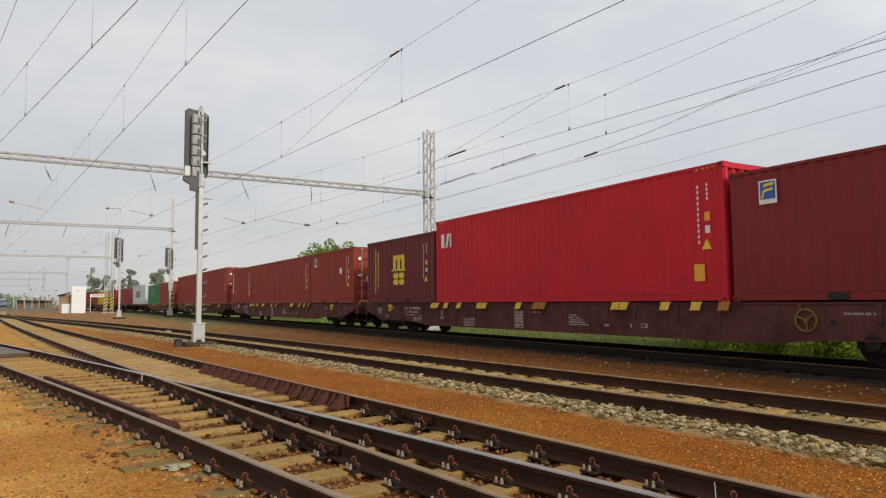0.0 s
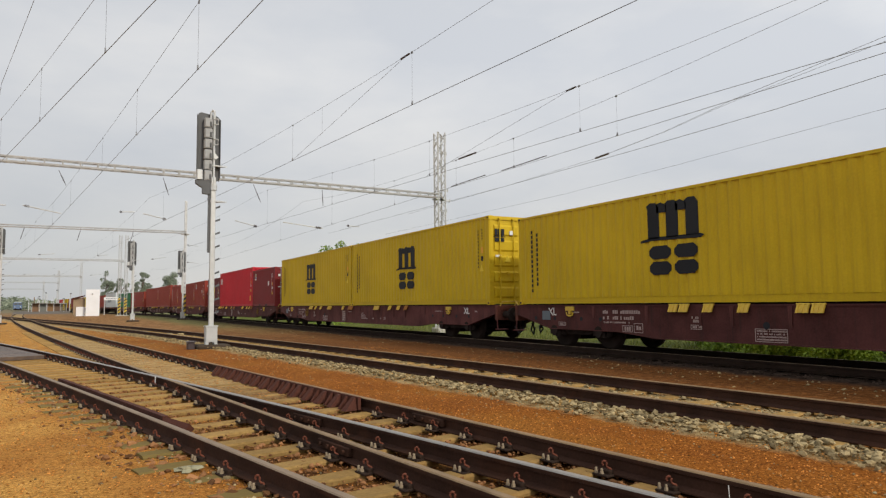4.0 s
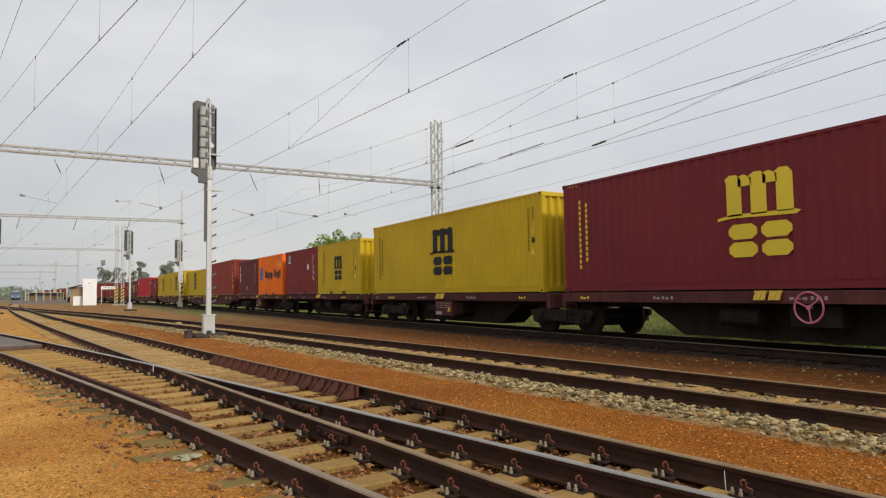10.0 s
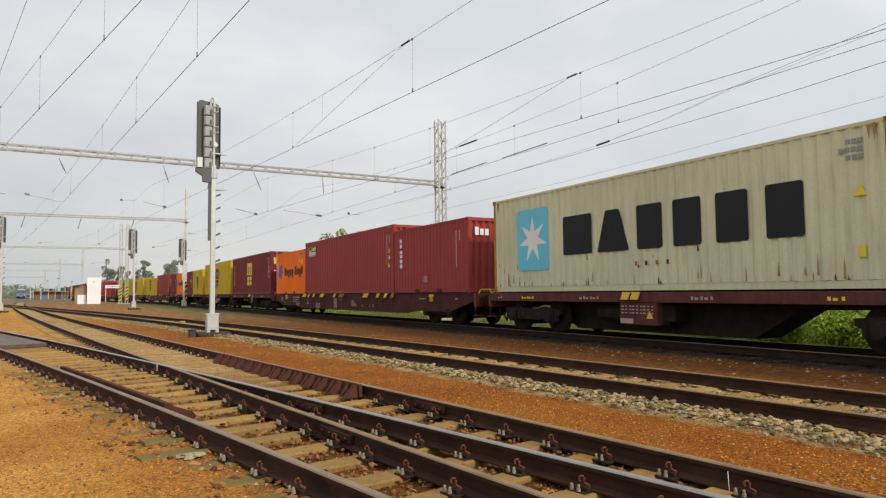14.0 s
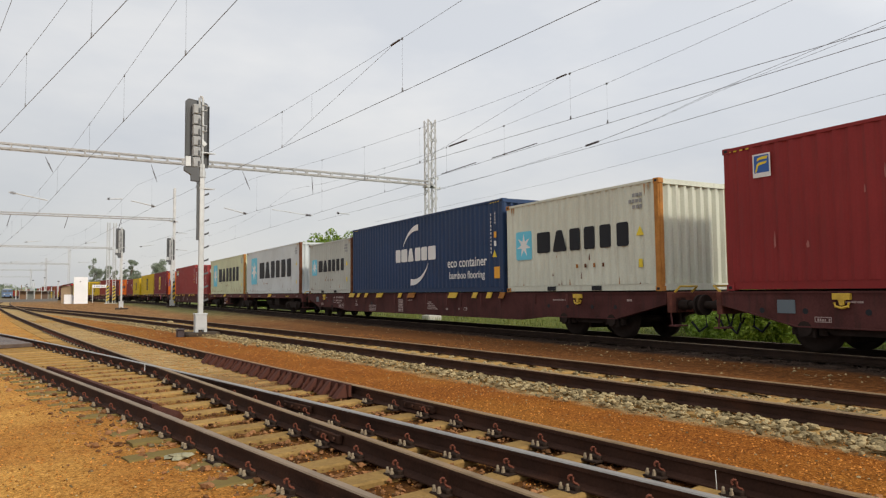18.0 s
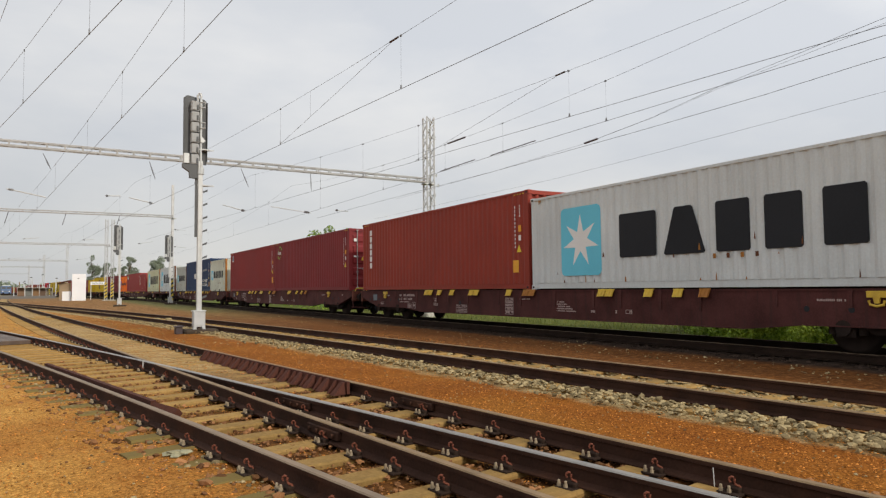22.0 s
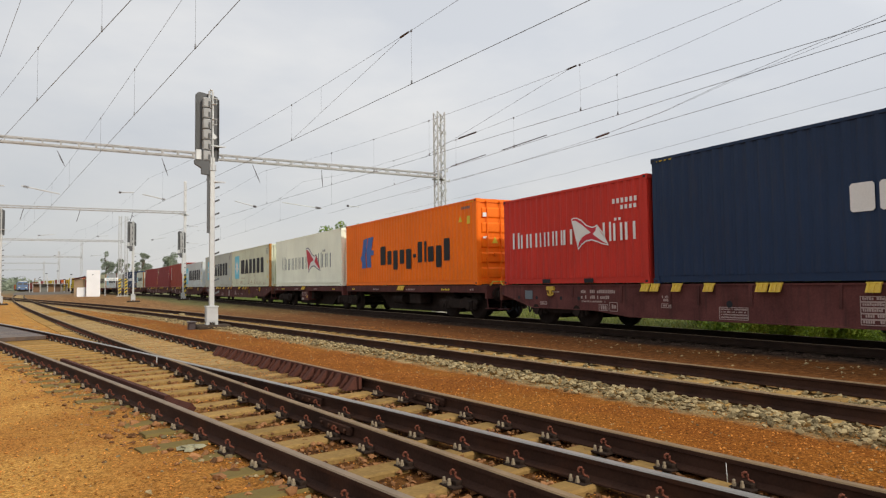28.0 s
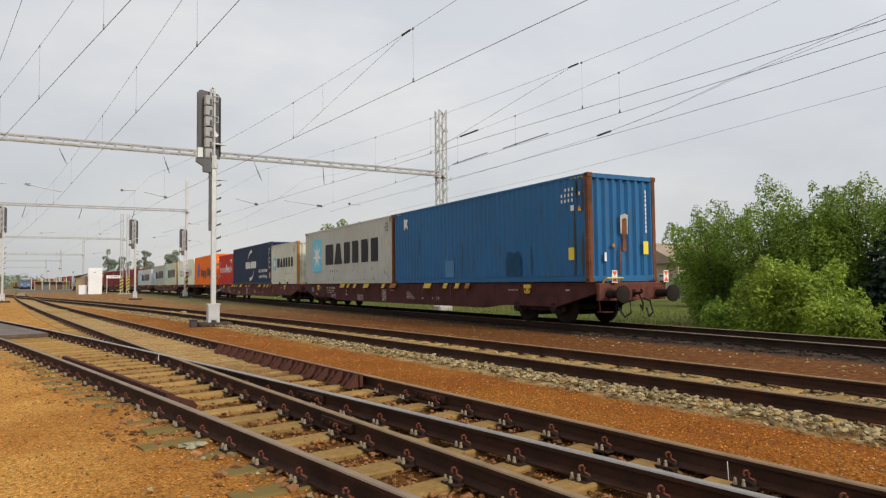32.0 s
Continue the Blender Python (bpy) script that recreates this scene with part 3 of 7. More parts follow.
def roof_mesh(L, m):
    def make():
        n = round((L - 0.4) / 0.21)
        p = (L - 0.4) / n
        prof = []
        for i in range(n):
            y = -(L - 0.4) / 2 + i * p
            prof += [(y, 0), (y + p * 0.3, 0), (y + p * 0.5, -0.02), (y + p * 0.8, -0.02)]
        prof.append(((L - 0.4) / 2, 0))
        k = len(prof)
        return Geo().add([(x, y, z) for x in (-1.1, 1.1) for y, z in prof], [(i, i + 1, k + i + 1, k + i) for i in range(k - 1)]).mesh("roof", m)
    return cached(("roof", L, m.name), make)


def frame_mesh(L, H, m):
    def make():
        g, a, b = Geo(), CW / 2, L / 2
        for sx in (-1, 1):
            g.box(*sorted((sx * (a - 0.03), sx * (a - 0.09))), -b + 0.15, b - 0.15, 0.02, 0.165)
            g.box(*sorted((sx * (a - 0.004), sx * (a - 0.072))), -b + 0.15, b - 0.15, H - 0.075, H - 0.012)
        for sy in (-1, 1):
            ylo, yhi = sorted((sy * (b - 0.01), sy * (b - 0.1)))
            g.box(-a + 0.13, a - 0.13, ylo, yhi, 0.02, 0.17)
            g.box(-a + 0.13, a - 0.13, ylo, yhi, H - 0.13, H - 0.014)
        for i in range(int(L / 0.6)):
            y = -b + 0.4 + i * 0.6
            g.box(-a + 0.07, a - 0.07, y, y + 0.05, 0.04, 0.15)
        g.box(-a + 0.07, a - 0.07, -b + 0.1, b - 0.1, 0.15, 0.175)
        return g.mesh("frame", m)
    return cached(("frame", L, H, m.name), make)


def post_mesh(H, m):
    return cached(("post", H, m.name), lambda: Geo().box(0.008, 0.13, -0.062, 0.075, 0.11, H - 0.11, bevel=0.012).box(0.05, 0.15, -0.075, -0.062, 0.12, H - 0.12).mesh("corner_post", m))


def casting_mesh(m):
    def make():
        g = Geo().box(-0.089, 0.081, -0.089, 0.089, 0.0, 0.118, bevel=0.012)
        g.box(-0.0905, -0.086, -0.04, 0.04, 0.03, 0.085, 1)
        return g.mesh("corner_casting", [m, M_BLACK])
    return cached(("casting", m.name), make)


def door_mesh(H, m):
    def make():
        w, h = CW / 2 - 0.14, H - 0.27
        g = Geo().box(-w / 2, w / 2, -0.012, 0.03, 0, h)
        n = 5
        for i in range(n):
            z0 = 0.06 + i * (h - 0.1) / n
            z1 = z0 + (h - 0.1) / n - 0.13
            vs = [(-w / 2 + 0.07, -0.012, z0), (w / 2 - 0.07, -0.012, z0), (w / 2 - 0.07, -0.012, z1), (-w / 2 + 0.07, -0.012, z1),
                  (-w / 2 + 0.09, -0.05, z0 + 0.06), (w / 2 - 0.09, -0.05, z0 + 0.06), (w / 2 - 0.09, -0.05, z1 - 0.06), (-w / 2 + 0.09, -0.05, z1 - 0.06)]
            g.add(vs, [(0, 1, 5, 4), (1, 2, 6, 5), (2, 3, 7, 6), (3, 0, 4, 7), (4, 5, 6, 7)])
        return g.mesh("door", m)
    return cached(("door", H, m.name), make)


def rod_mesh(H, m):
    def make():
        h = H - 0.16
        g = Geo().tube([(0, -0.085, 0), (0, -0.085, h)], 0.021, 8)
        for z in (0.02, 0.75, 1.45, h - 0.04):
            g.box(-0.05, 0.05, -0.11, -0.04, z, z + 0.05)
        g.tube([(0, -0.1, 0.95), (0.32, -0.12, 0.93)], 0.014, 6)
        g.box(0.26, 0.36, -0.12, -0.03, 0.9, 0.98)
        return g.mesh("lock_rod", m)
    return cached(("rod", H, m.name), make)


M_ROD = surface("dull_zinc_rod", (0.30, 0.30, 0.30), rough=0.5, metal=0.4, var=0.15)


def door_marks(box, L, H, paint):
    """Small labels and number bars on the rear doors."""
    y, ink = -L / 2 - 0.016, M_BLACK if paint == "yellow" else M_WHITE
    def plate(name, x0, x1, z0, z1, m, label=""):
        return part(name, Geo().box(x0, x1, y - 0.003, y + 0.02, z0, z1), m, box, label)
    for k in range(2):
        plate("lettering_bar", 0.25, 0.72 - k * .2, H - .62 - k * .14, H - .54 - k * .14, ink)
    for k in range(5):
        plate("lettering_bar", 0.62, 0.86 - .05 * (k % 2), H - 1.0 - k * .13, H - .94 - k * .13, ink)
    if paint in ("yellow", "deep_red"):
        tone, g = M_BLACK if paint == "yellow" else M_MARKYEL, Geo()
        for x0, x1, z0, z1 in ((-1.0, -.9, .2, .42), (-.87, -.77, .2, .42), (-.74, -.64, .2, .42), (-1.04, -.6, .15, .18), (-1.0, -.83, 0, .12), (-.8, -.64, 0, .12)):
            g.box(x0, x1, y - .003, y + .02, H - .85 + z0, H - .85 + z1)
        part("emblem", g, tone, box, "small block emblem on the door")
        plate("label_panel", -.42, -.28, H - .62, H - .48, M_WHITE)
    else:
        plate("label_panel", -.98, -.84, H - .62, H - .48, M_WHITE)
    plate("label_panel", -.98, -.78, H - 1.35, H - 1.28, M_WHITE)
    plate("label_panel", .8, 1.0, .95, 1.15, M_MARKGREEN if paint == "yellow" else M_WHITE)
    plate("label_panel", .8, 1.0, .7, .9, M_MARKORA)
    part("warning_triangle", Geo().prism([(-.62, H - 1.5), (-.4, H - 1.5), (-.51, H - 1.28)], y - .003, y + .02, "y"), M_MARKYEL, box)


class Side:
    """Draws flat markings on a container's side: u metres from its front end, v metres from its floor."""

    def __init__(self, box, L):
        self.box, self.L = box, L

    def shape(self, name, polys, m, label="", lift=0.0):
        g = Geo()
        for poly in polys:
            x = -CW / 2 + 0.004 - lift
            k = len(poly)
            vs = [(x, self.L / 2 - u, v) for u, v in poly] + [(x + 0.004, self.L / 2 - u, v) for u, v in poly]
            g.add(vs, [tuple(range(k)), tuple(range(2 * k - 1, k - 1, -1))] + [(i, k + i, k + (i + 1) % k, (i + 1) % k) for i in range(k)])
        return part(name, g, m, self.box, label)

    def bars(self, name, rects, m, label="", lift=0.0):
        return self.shape(name, [[(u, v), (u + w, v), (u + w, v + h), (u, v + h)] for u, v, w, h in rects], m, label, lift)

    def word(self, spans, v, h, m, label=""):
        """A brand word as plain blocks, one for each letter: start, end and, if they differ, foot and head as shares of h, and how far it tapers."""
        for u0, u1, *rest in spans:
            lo, hi = rest[:2] if rest else (0.0, 1.0)
            taper = rest[2] if len(rest) > 2 else 0.0
            c = min(0.04, (u1 - u0) * 0.1)

            def level(share):
                inset = taper * (u1 - u0) * (share - lo) / (hi - lo)
                return u0 + inset, u1 - inset, v + share * h
            (a0, a1, va), (b0, b1, vb) = level(lo), level(hi)
            self.shape("lettering_bar", [[(a0 + c, va), (a1 - c, va), (a1, va + c), (b1, vb - c), (b1 - c, vb), (b0 + c, vb), (b0, vb - c), (a0, va + c)]], m, label)

    def strokes(self, spans, v, h, m, stroke=0.2, label=""):
        """A thin-lettered brand word as pairs of slender bars, one pair for each letter: start, end and, if it differs, the head as a share of h."""
        for u0, u1, *rest in spans:
            k, top = (u1 - u0) * stroke, v + h * (rest[0] if rest else 1.0)
            self.bars("lettering_bar", [(u0, v, k, top - v), (u1 - k, v, k, top - v)], m, label)

    def row(self, u, v, widths, h, m, gap=0.1, label=""):
        rects, x = [], u
        for w in widths:
            rects.append((x, v, w, h))
            x += w + gap
        tagged(self.bars("lettering", rects, m, label), kind="stuff")

    def column(self, u, top, n, size, m, gap=0.04, w=None, label=""):
        rects = [(u, top - (i + 1) * (size + gap), w or size * 0.8, size) for i in range(n)]
        if size >= 0.2:
            for rect in rects:
                self.bars("lettering_bar", [rect], m, label)
        else:
            tagged(self.bars("lettering", rects, m, label), kind="stuff")

    def codes(self, H, m=M_WHITE, sign=True):
        """The number columns and small stickers at a container's rear end."""
        L = self.L
        u, w = (L - 0.70, L - 0.46) if L > 7 else (L - 0.87, L - 0.62)
        self.column(u, H - 0.38, 11, 0.072, m, 0.046, 0.04)
        self.column(w, H - 0.38, 4, 0.066, m, 0.03, 0.04)
        if sign:
            self.bars("sticker", [(w - 0.06, H - 1.2, 0.14, 0.19)], M_MARKORA)
            self.bars("sticker", [(w - 0.05, H - 1.46, 0.12, 0.16)], m)
            self.shape("warning_triangle", [[(w - 0.15, H - 1.8), (w + 0.09, H - 1.8), (w - 0.03, H - 1.58)]], M_MARKYEL)


def star(cu, cv, r0, r1, n):
    return [(cu + (r0 if i % 2 else r1) * math.sin(math.pi * i / n), cv + (r0 if i % 2 else r1) * math.cos(math.pi * i / n)) for i in range(2 * n)]


def arc(cu, cv, r, w, a0, a1, n=12):
    """A tapering crescent stroke between two angles."""
    out, back = [], []
    for i in range(n + 1):
        a = radians(a0 + (a1 - a0) * i / n)
        t = w * (0.08 + 0.92 * i / n) / 2
        out.append((cu + (r + t) * math.cos(a), cv + (r + t) * math.sin(a)))
        back.append((cu + (r - t) * math.cos(a), cv + (r - t) * math.sin(a)))
    return out + back[::-1]


def rust_marks(s, H):
    """Rust spots and runs along the lower edge, at the top corners and in a row of scuffs."""
    r = random.Random(int(s.L * 10 + len(MARKED) * 17))
    MARKED.append(s)
    for k in range(int(s.L * 1.8)):
        u, w, h = r.uniform(0.3, s.L - 0.4), r.uniform(0.012, 0.055), r.uniform(0.03, 0.2)
        v = 0.17 if r.random() < 0.6 else r.uniform(0.25, 1.0)
        s.shape("rust_patch", [[(u, v), (u + w, v), (u + w * .8, v + h * .6), (u + w * .5, v + h), (u + w * .1, v + h * .5)]], M_RUSTY if k % 3 else M_FLAP_OLD, lift=0.001)
    for u in (0.24, s.L - 0.5):
        for k in range(2):
            a, d = u + r.uniform(0, 0.2), r.uniform(0.15, 0.5)
            s.shape("rust_patch", [[(a, H - .09), (a + .03, H - .09 - d * .6), (a + .04, H - .09 - d * .45), (a + .06, H - .09)]], M_RUSTDRIP, lift=0.001)
    u = r.uniform(2.5, s.L * 0.6)
    for k in range(4):
        s.bars("rust_patch", [(u + k * .33, .62, .07, .1)], M_RUSTY if k % 2 else M_FLAP_OLD, lift=0.001)


MARKED = []


SIX_BLOCKS = ((3.52, 4.68), (4.9, 6.02, 0.0, 1.0, 0.27), (6.3, 7.1), (7.42, 8.2), (8.58, 9.36), (9.76, 10.55))


def logo_star(s, H, small=False):
    u0, v0, wide, tall = (0.5, 0.93, 0.76, 0.83) if small else (1.34, 0.64 if H > 2.7 else 0.35, 1.54, 1.8)
    r, x1 = tall * 0.07, u0 + wide
    s.shape("blue_panel", [[(u0 + r, v0), (x1 - r, v0), (x1 - r * .3, v0 + r * .3), (x1, v0 + r), (x1, v0 + tall - r), (x1 - r * .3, v0 + tall - r * .3), (x1 - r, v0 + tall), (u0 + r, v0 + tall), (u0 + r * .3, v0 + tall - r * .3), (u0, v0 + tall - r), (u0, v0 + r), (u0 + r * .3, v0 + r * .3)]], M_SKYBLUE, "sky blue panel with rounded corners")
    rust_marks(s, H)
    s.shape("star", [star(u0 + wide / 2, v0 + tall / 2, wide * 0.17, wide * 0.45, 7)], M_WHITE, "white seven-pointed star", lift=0.003)
    if small:
        k = 3.65 / 7.18
        s.word([(1.5 + (a - 3.5) * k, 1.5 + (b - 3.5) * k, *rest) for a, b, *rest in SIX_BLOCKS], 1.09, 0.58, M_BLACK, "black block letters drawn as bars")
    else:
        s.word(SIX_BLOCKS, 1.0 if H > 2.7 else 0.75, 1.05, M_BLACK, "black block letters drawn as bars")
    L = s.L
    for k, n in ((0.36, 3), (0.5, 4), (0.64, 3)):
        s.row(L - 0.95 + 0.12 * (n == 3), H - k, [0.085] * n, 0.085, M_FADEDGREY, 0.025)
    s.shape("warning_triangle", [[(L - 0.73, H - 1.28), (L - 0.49, H - 1.28), (L - 0.61, H - 1.06)]], M_MARKYEL)
    s.bars("sticker", [(L - 0.67, 0.56, 0.12, 0.2)], M_MARKYEL)


def logo_arches(s, H, m, at=None):
    """A bold two-line emblem: three joined uprights over two blocks, and two upright columns of small marks."""
    short = s.L < 7
    kx, ky, u, v = (0.8, 0.67, 2.62, 0.72) if short else (1.17, 0.95, at or 5.28, 0.66)
    polys = [[(-.2, .80), (.1, .84), (1.3, .80), (1.38, .86), (1.3, .9), (.1, .92), (-.2, .86)], [(.24, 1.5), (.5, 1.5), (.5, 1.66), (.36, 1.75), (.24, 1.72)], [(.72, 1.5), (.98, 1.5), (.98, 1.66), (.84, 1.75), (.72, 1.72)]]
    polys += [[(p, .88), (p + .3, .88), (p + .3, 1.64), (p + .22, 1.76), (p + .07, 1.77), (p - .03, 1.7), (p, 1.6)] for p in (0.0, 0.48, 0.96)]
    for p in (0.02, 0.66):
        for q in (0.0, .38):
            polys.append([(p + .1, q), (p + .46, q), (p + .56, q + .1), (p + .56, q + .22), (p + .46, q + .32), (p + .1, q + .32), (p, q + .22), (p, q + .1)])
    s.shape("emblem", [[(u + p * kx, v + q * ky) for p, q in poly] for poly in polys], m, "bold two-line shipping emblem as plain blocks")
    a, top = (0.86, 2.27) if short else (0.66, 2.45 if H > 2.7 else 2.2)
    s.column(a, top, 13, 0.098, m, 0.044, 0.075)
    s.column(a + 0.25, top - 0.1, 11, 0.098, m, 0.044, 0.075)


def mark_square(s, H):
    u, v = (0.7, H - 0.7) if H > 2.7 else (0.68, H - 0.72)
    s.bars("square_sign", [(u, v, 0.38, 0.46)], M_WHITE, "white square sign with a blue field")
    s.bars("blue_panel", [(u + .03, v + .09, 0.32, 0.34)], M_ROYAL, lift=0.003)
    s.shape("yellow_stroke", [[(u + p * .36, v + .08 + q * .36) for p, q in poly] for poly in (((.14, .08), (.24, .08), (.34, .42), (.82, .5), (.86, .62), (.4, .58), (.26, .5)), ((.26, .66), (.5, .74), (.86, .74), (.92, .9), (.5, .88), (.32, .82)))], M_MARKYEL, lift=0.006)


def words(text, width, m, parent, at, label=""):
    """Flat words of the built-in font, drawn out to a width."""
    c = bpy.data.curves.new("words", "FONT")
    c.body, c.size, c.extrude, c.offset = text, width * 0.16, 0.001, width * 0.0016
    tmp = bpy.data.objects.new("words", c)
    scene.collection.objects.link(tmp)
    bpy.context.view_layer.update()
    me = bpy.data.meshes.new_from_object(tmp.evaluated_get(bpy.context.evaluated_depsgraph_get()))
    bpy.data.objects.remove(tmp)
    k = width / (max(v.co.x for v in me.vertices) - min(v.co.x for v in me.vertices))
    for v in me.vertices:
        v.co.x, v.co.y = v.co.x * k, v.co.y * k
    me.materials.clear()
    me.materials.append(m)
    return part("lettering", me, m, parent, label, at=at)


def on_side(L, u, v):
    """The pose of flat writing on the near side of a container or wagon, read from its front end to its rear."""
    return Matrix.Translation((-CW / 2 - 0.003, L / 2 - u, v)) @ Matrix(((0, 0, -1, 0), (-1, 0, 0, 0), (0, 1, 0, 0), (0, 0, 0, 1)))


def logo_crescents(s, H):
    s.shape("crescent", [arc(6.5, 1.0, 1.47, 0.24, 147, 88)], M_WHITE, "white crescent stroke")
    s.shape("crescent", [arc(6.1, 1.85, 1.45, 0.26, -32, -98)], M_WHITE, "white crescent stroke")
    spans = ((4.6, 5.02), (5.1, 5.62), (5.68, 6.16, 0, 1, .25), (6.28, 6.72), (6.8, 7.24), (7.34, 7.9))
    s.word(spans, 1.2, .5, M_WHITE, "white block letters drawn as bars")
    words("eco container", 2.5, M_WHITE, s.box, on_side(s.L, 8.76, 0.86), "white words on the side")
    words("bamboo flooring", 2.24, M_WHITE, s.box, on_side(s.L, 8.88, 0.47), "white words on the side")
    s.codes(H)
    s.bars("label_panel", [(s.L - 0.52, 0.43, 0.3, 0.36)], M_MARKORA, "amber label panel")


def logo_slants(s, H, k):
    """A slanted double arrow and a long word as plain bars with their risers and descenders."""
    big = k > 1.2
    u, v, w, h = (1.86, 0.78, 1.58, 1.4) if big else (0.4, 0.96, 0.98, 0.92)
    arrows = (((0, .33), (.13, .48), (.24, .95), (.54, .98), (.42, .58), (.37, .45), (.43, .02), (.10, .0), (.13, .2)), ((.45, .57), (.60, .98), (.97, 1.0), (.82, .58), (1.0, .55), (.98, .41), (.77, .41), (.80, .02), (.50, .03), (.46, .4)))
    for arrow in arrows:
        s.shape("slanted_emblem", [[(u + p * w, v + r * h) for p, r in arrow]], M_ROYAL, "slanted blue arrow emblem")
    a, b, base, cap = (4.18, 10.43, 0.88, 0.80) if big else (1.84, 5.66, 1.14, 0.5)
    letters = ((.62, 0, 1), (.5, 0, .72), (.54, -.28, .72), (.5, 0, .72), (.54, -.28, .72), (.3, .26, .44), (.46, 0, 1), (.2, 0, 1), (.54, 0, .72), (.5, -.28, .72), (.54, 0, 1))
    scale, x, spans = (b - a) / (sum(q[0] for q in letters) + 1.0), a, []
    for q, lo, hi in letters:
        spans.append((x, x + q * scale * 0.82, lo, hi))
        x += (q + 0.1) * scale
    s.word(spans, base, cap, M_BLACK, "dark letters drawn as bars")
    L = s.L
    s.bars("sticker", [(L - 0.64, H - 0.82, 0.2, 0.27)], M_MARKYEL)
    s.shape("warning_triangle", [[(L - 1.22, H - 0.72), (L - 0.98, H - 0.72), (L - 1.1, H - 0.5)]], M_MARKYEL)
    s.row(L - 1.0, H - 0.3, [0.07] * 5, 0.09, M_SLATE, 0.05)


def logo_flag(s, H, small, ink, field):
    """A long word in slender bars, a waving flag in two fields, and a short word."""
    def at(u, v):
        return (0.5 + (u - 1.57) * 0.57, 1.07 + (v - 1.0) * 0.6) if small else (u, v)
    def run(spans, head):
        v0, v1 = at(0, 1.0)[1], at(0, head)[1]
        s.strokes([(at(a, 0)[0], at(b, 0)[0]) for a, b in spans], v0, v1 - v0, ink, 0.17 if not small else 0.24, "letters drawn as plain bars")
    run(((1.57, 2.18),), 1.80)
    run(((2.31, 2.94), (3.1, 3.73), (3.95, 4.42), (4.6, 5.09), (5.23, 5.75), (5.82, 6.48)), 1.68)
    run(((8.6, 9.13),), 1.80)
    run(((9.26, 9.82), (9.98, 10.6)), 1.72)
    s.bars("lettering_bar", [(*at(9.34 + k, 1.83), 0.13 * (0.6 if small else 1), 0.11 * (0.6 if small else 1)) for k in (0.0, 0.26)], ink)
    whole = ((6.43, 2.14), (6.62, 2.18), (6.82, 2.17), (7.15, 2.05), (7.52, 1.79), (7.88, 1.68), (8.05, 1.69), (8.21, 1.76), (8.6, 1.4), (8.96, 0.82), (8.59, 0.88), (8.2, 1.0), (7.86, 1.09), (7.45, 1.06), (7.15, 0.92), (6.9, 0.72))
    s.shape("flag", [[at(*p) for p in whole]], ink, "waving two-coloured flag emblem")
    pale = ((6.5, 2.1), (6.64, 2.13), (6.82, 2.12), (7.13, 2.0), (7.5, 1.74), (7.88, 1.63), (8.05, 1.64), (8.19, 1.68), (8.55, 1.36), (8.86, 0.89), (8.55, 0.94), (8.2, 1.06), (7.86, 1.15), (7.45, 1.12), (7.15, 0.99), (6.93, 0.82))
    s.shape("flag_field", [[at(*p) for p in pale]], M_WHITE if not small else M_MARKRED, lift=0.003)
    for tri in (((6.47, 2.05), (6.75, 2.04), (7.2, 1.82), (7.8, 1.44), (7.45, 1.36), (7.2, 1.27), (7.0, 1.08), (6.9, 0.86)), ((8.21, 1.7), (8.87, 0.99), (8.8, 0.92), (8.35, 1.13), (7.94, 1.36), (8.12, 1.5))):
        s.shape("flag_wing", [[at(*p) for p in tri]], field, lift=0.006)
    if small:
        s.row(4.87, 1.99, [0.09] * 6, 0.12, M_WHITE, 0.06)
        s.row(5.15, 1.83, [0.09] * 4, 0.1, M_WHITE, 0.06)


def scuffs(s, n, seed):
    """Pale rubbed marks on a painted side."""
    r = random.Random(seed)
    for k in range(n):
        u, v, w, h = r.uniform(0.9, s.L - 1.4), r.uniform(0.4, 1.9), r.uniform(0.02, 0.05), r.uniform(0.08, 0.35)
        s.shape("scuff", [[(u, v), (u + w, v + h * .1), (u + w * .8, v + h * .8), (u + w * .4, v + h), (u - w * .2, v + h * .5)]], M_SCUFF, "pale rubbed mark", lift=0.001)


def deco_plain(s, H):
    s.codes(H)


def deco_square(s, H):
    mark_square(s, H)
    s.codes(H)
    if s.L < 7:
        s.bars("sticker", [(4.3, 1.4, 0.3, 0.28)], M_WHITE)


def deco_cai(s, H):
    s.shape("lettering_bar", [[(0.4, H - .98), (.62, H - .98), (.62, H - .5), (.4, H - .5)], [(.7, H - .98), (.82, H - .98), (.97, H - .5), (.82, H - .5)], [(1.0, H - .98), (1.1, H - .98), (1.1, H - .5), (1.0, H - .5)]], M_WHITE, "white letters drawn as bars")
    s.codes(H)
    s.bars("label_panel", [(s.L - 0.83, 0.43, 0.27, 0.36)], M_MARKORA, "amber label panel")


def deco_label(s, H):
    scuffs(s, 5, 8)
    mark_square(s, H)
    s.codes(H)
    s.bars("label_panel", [(s.L - 0.62, 0.5, 0.27, 0.36)], M_MARKORA, "amber label panel")


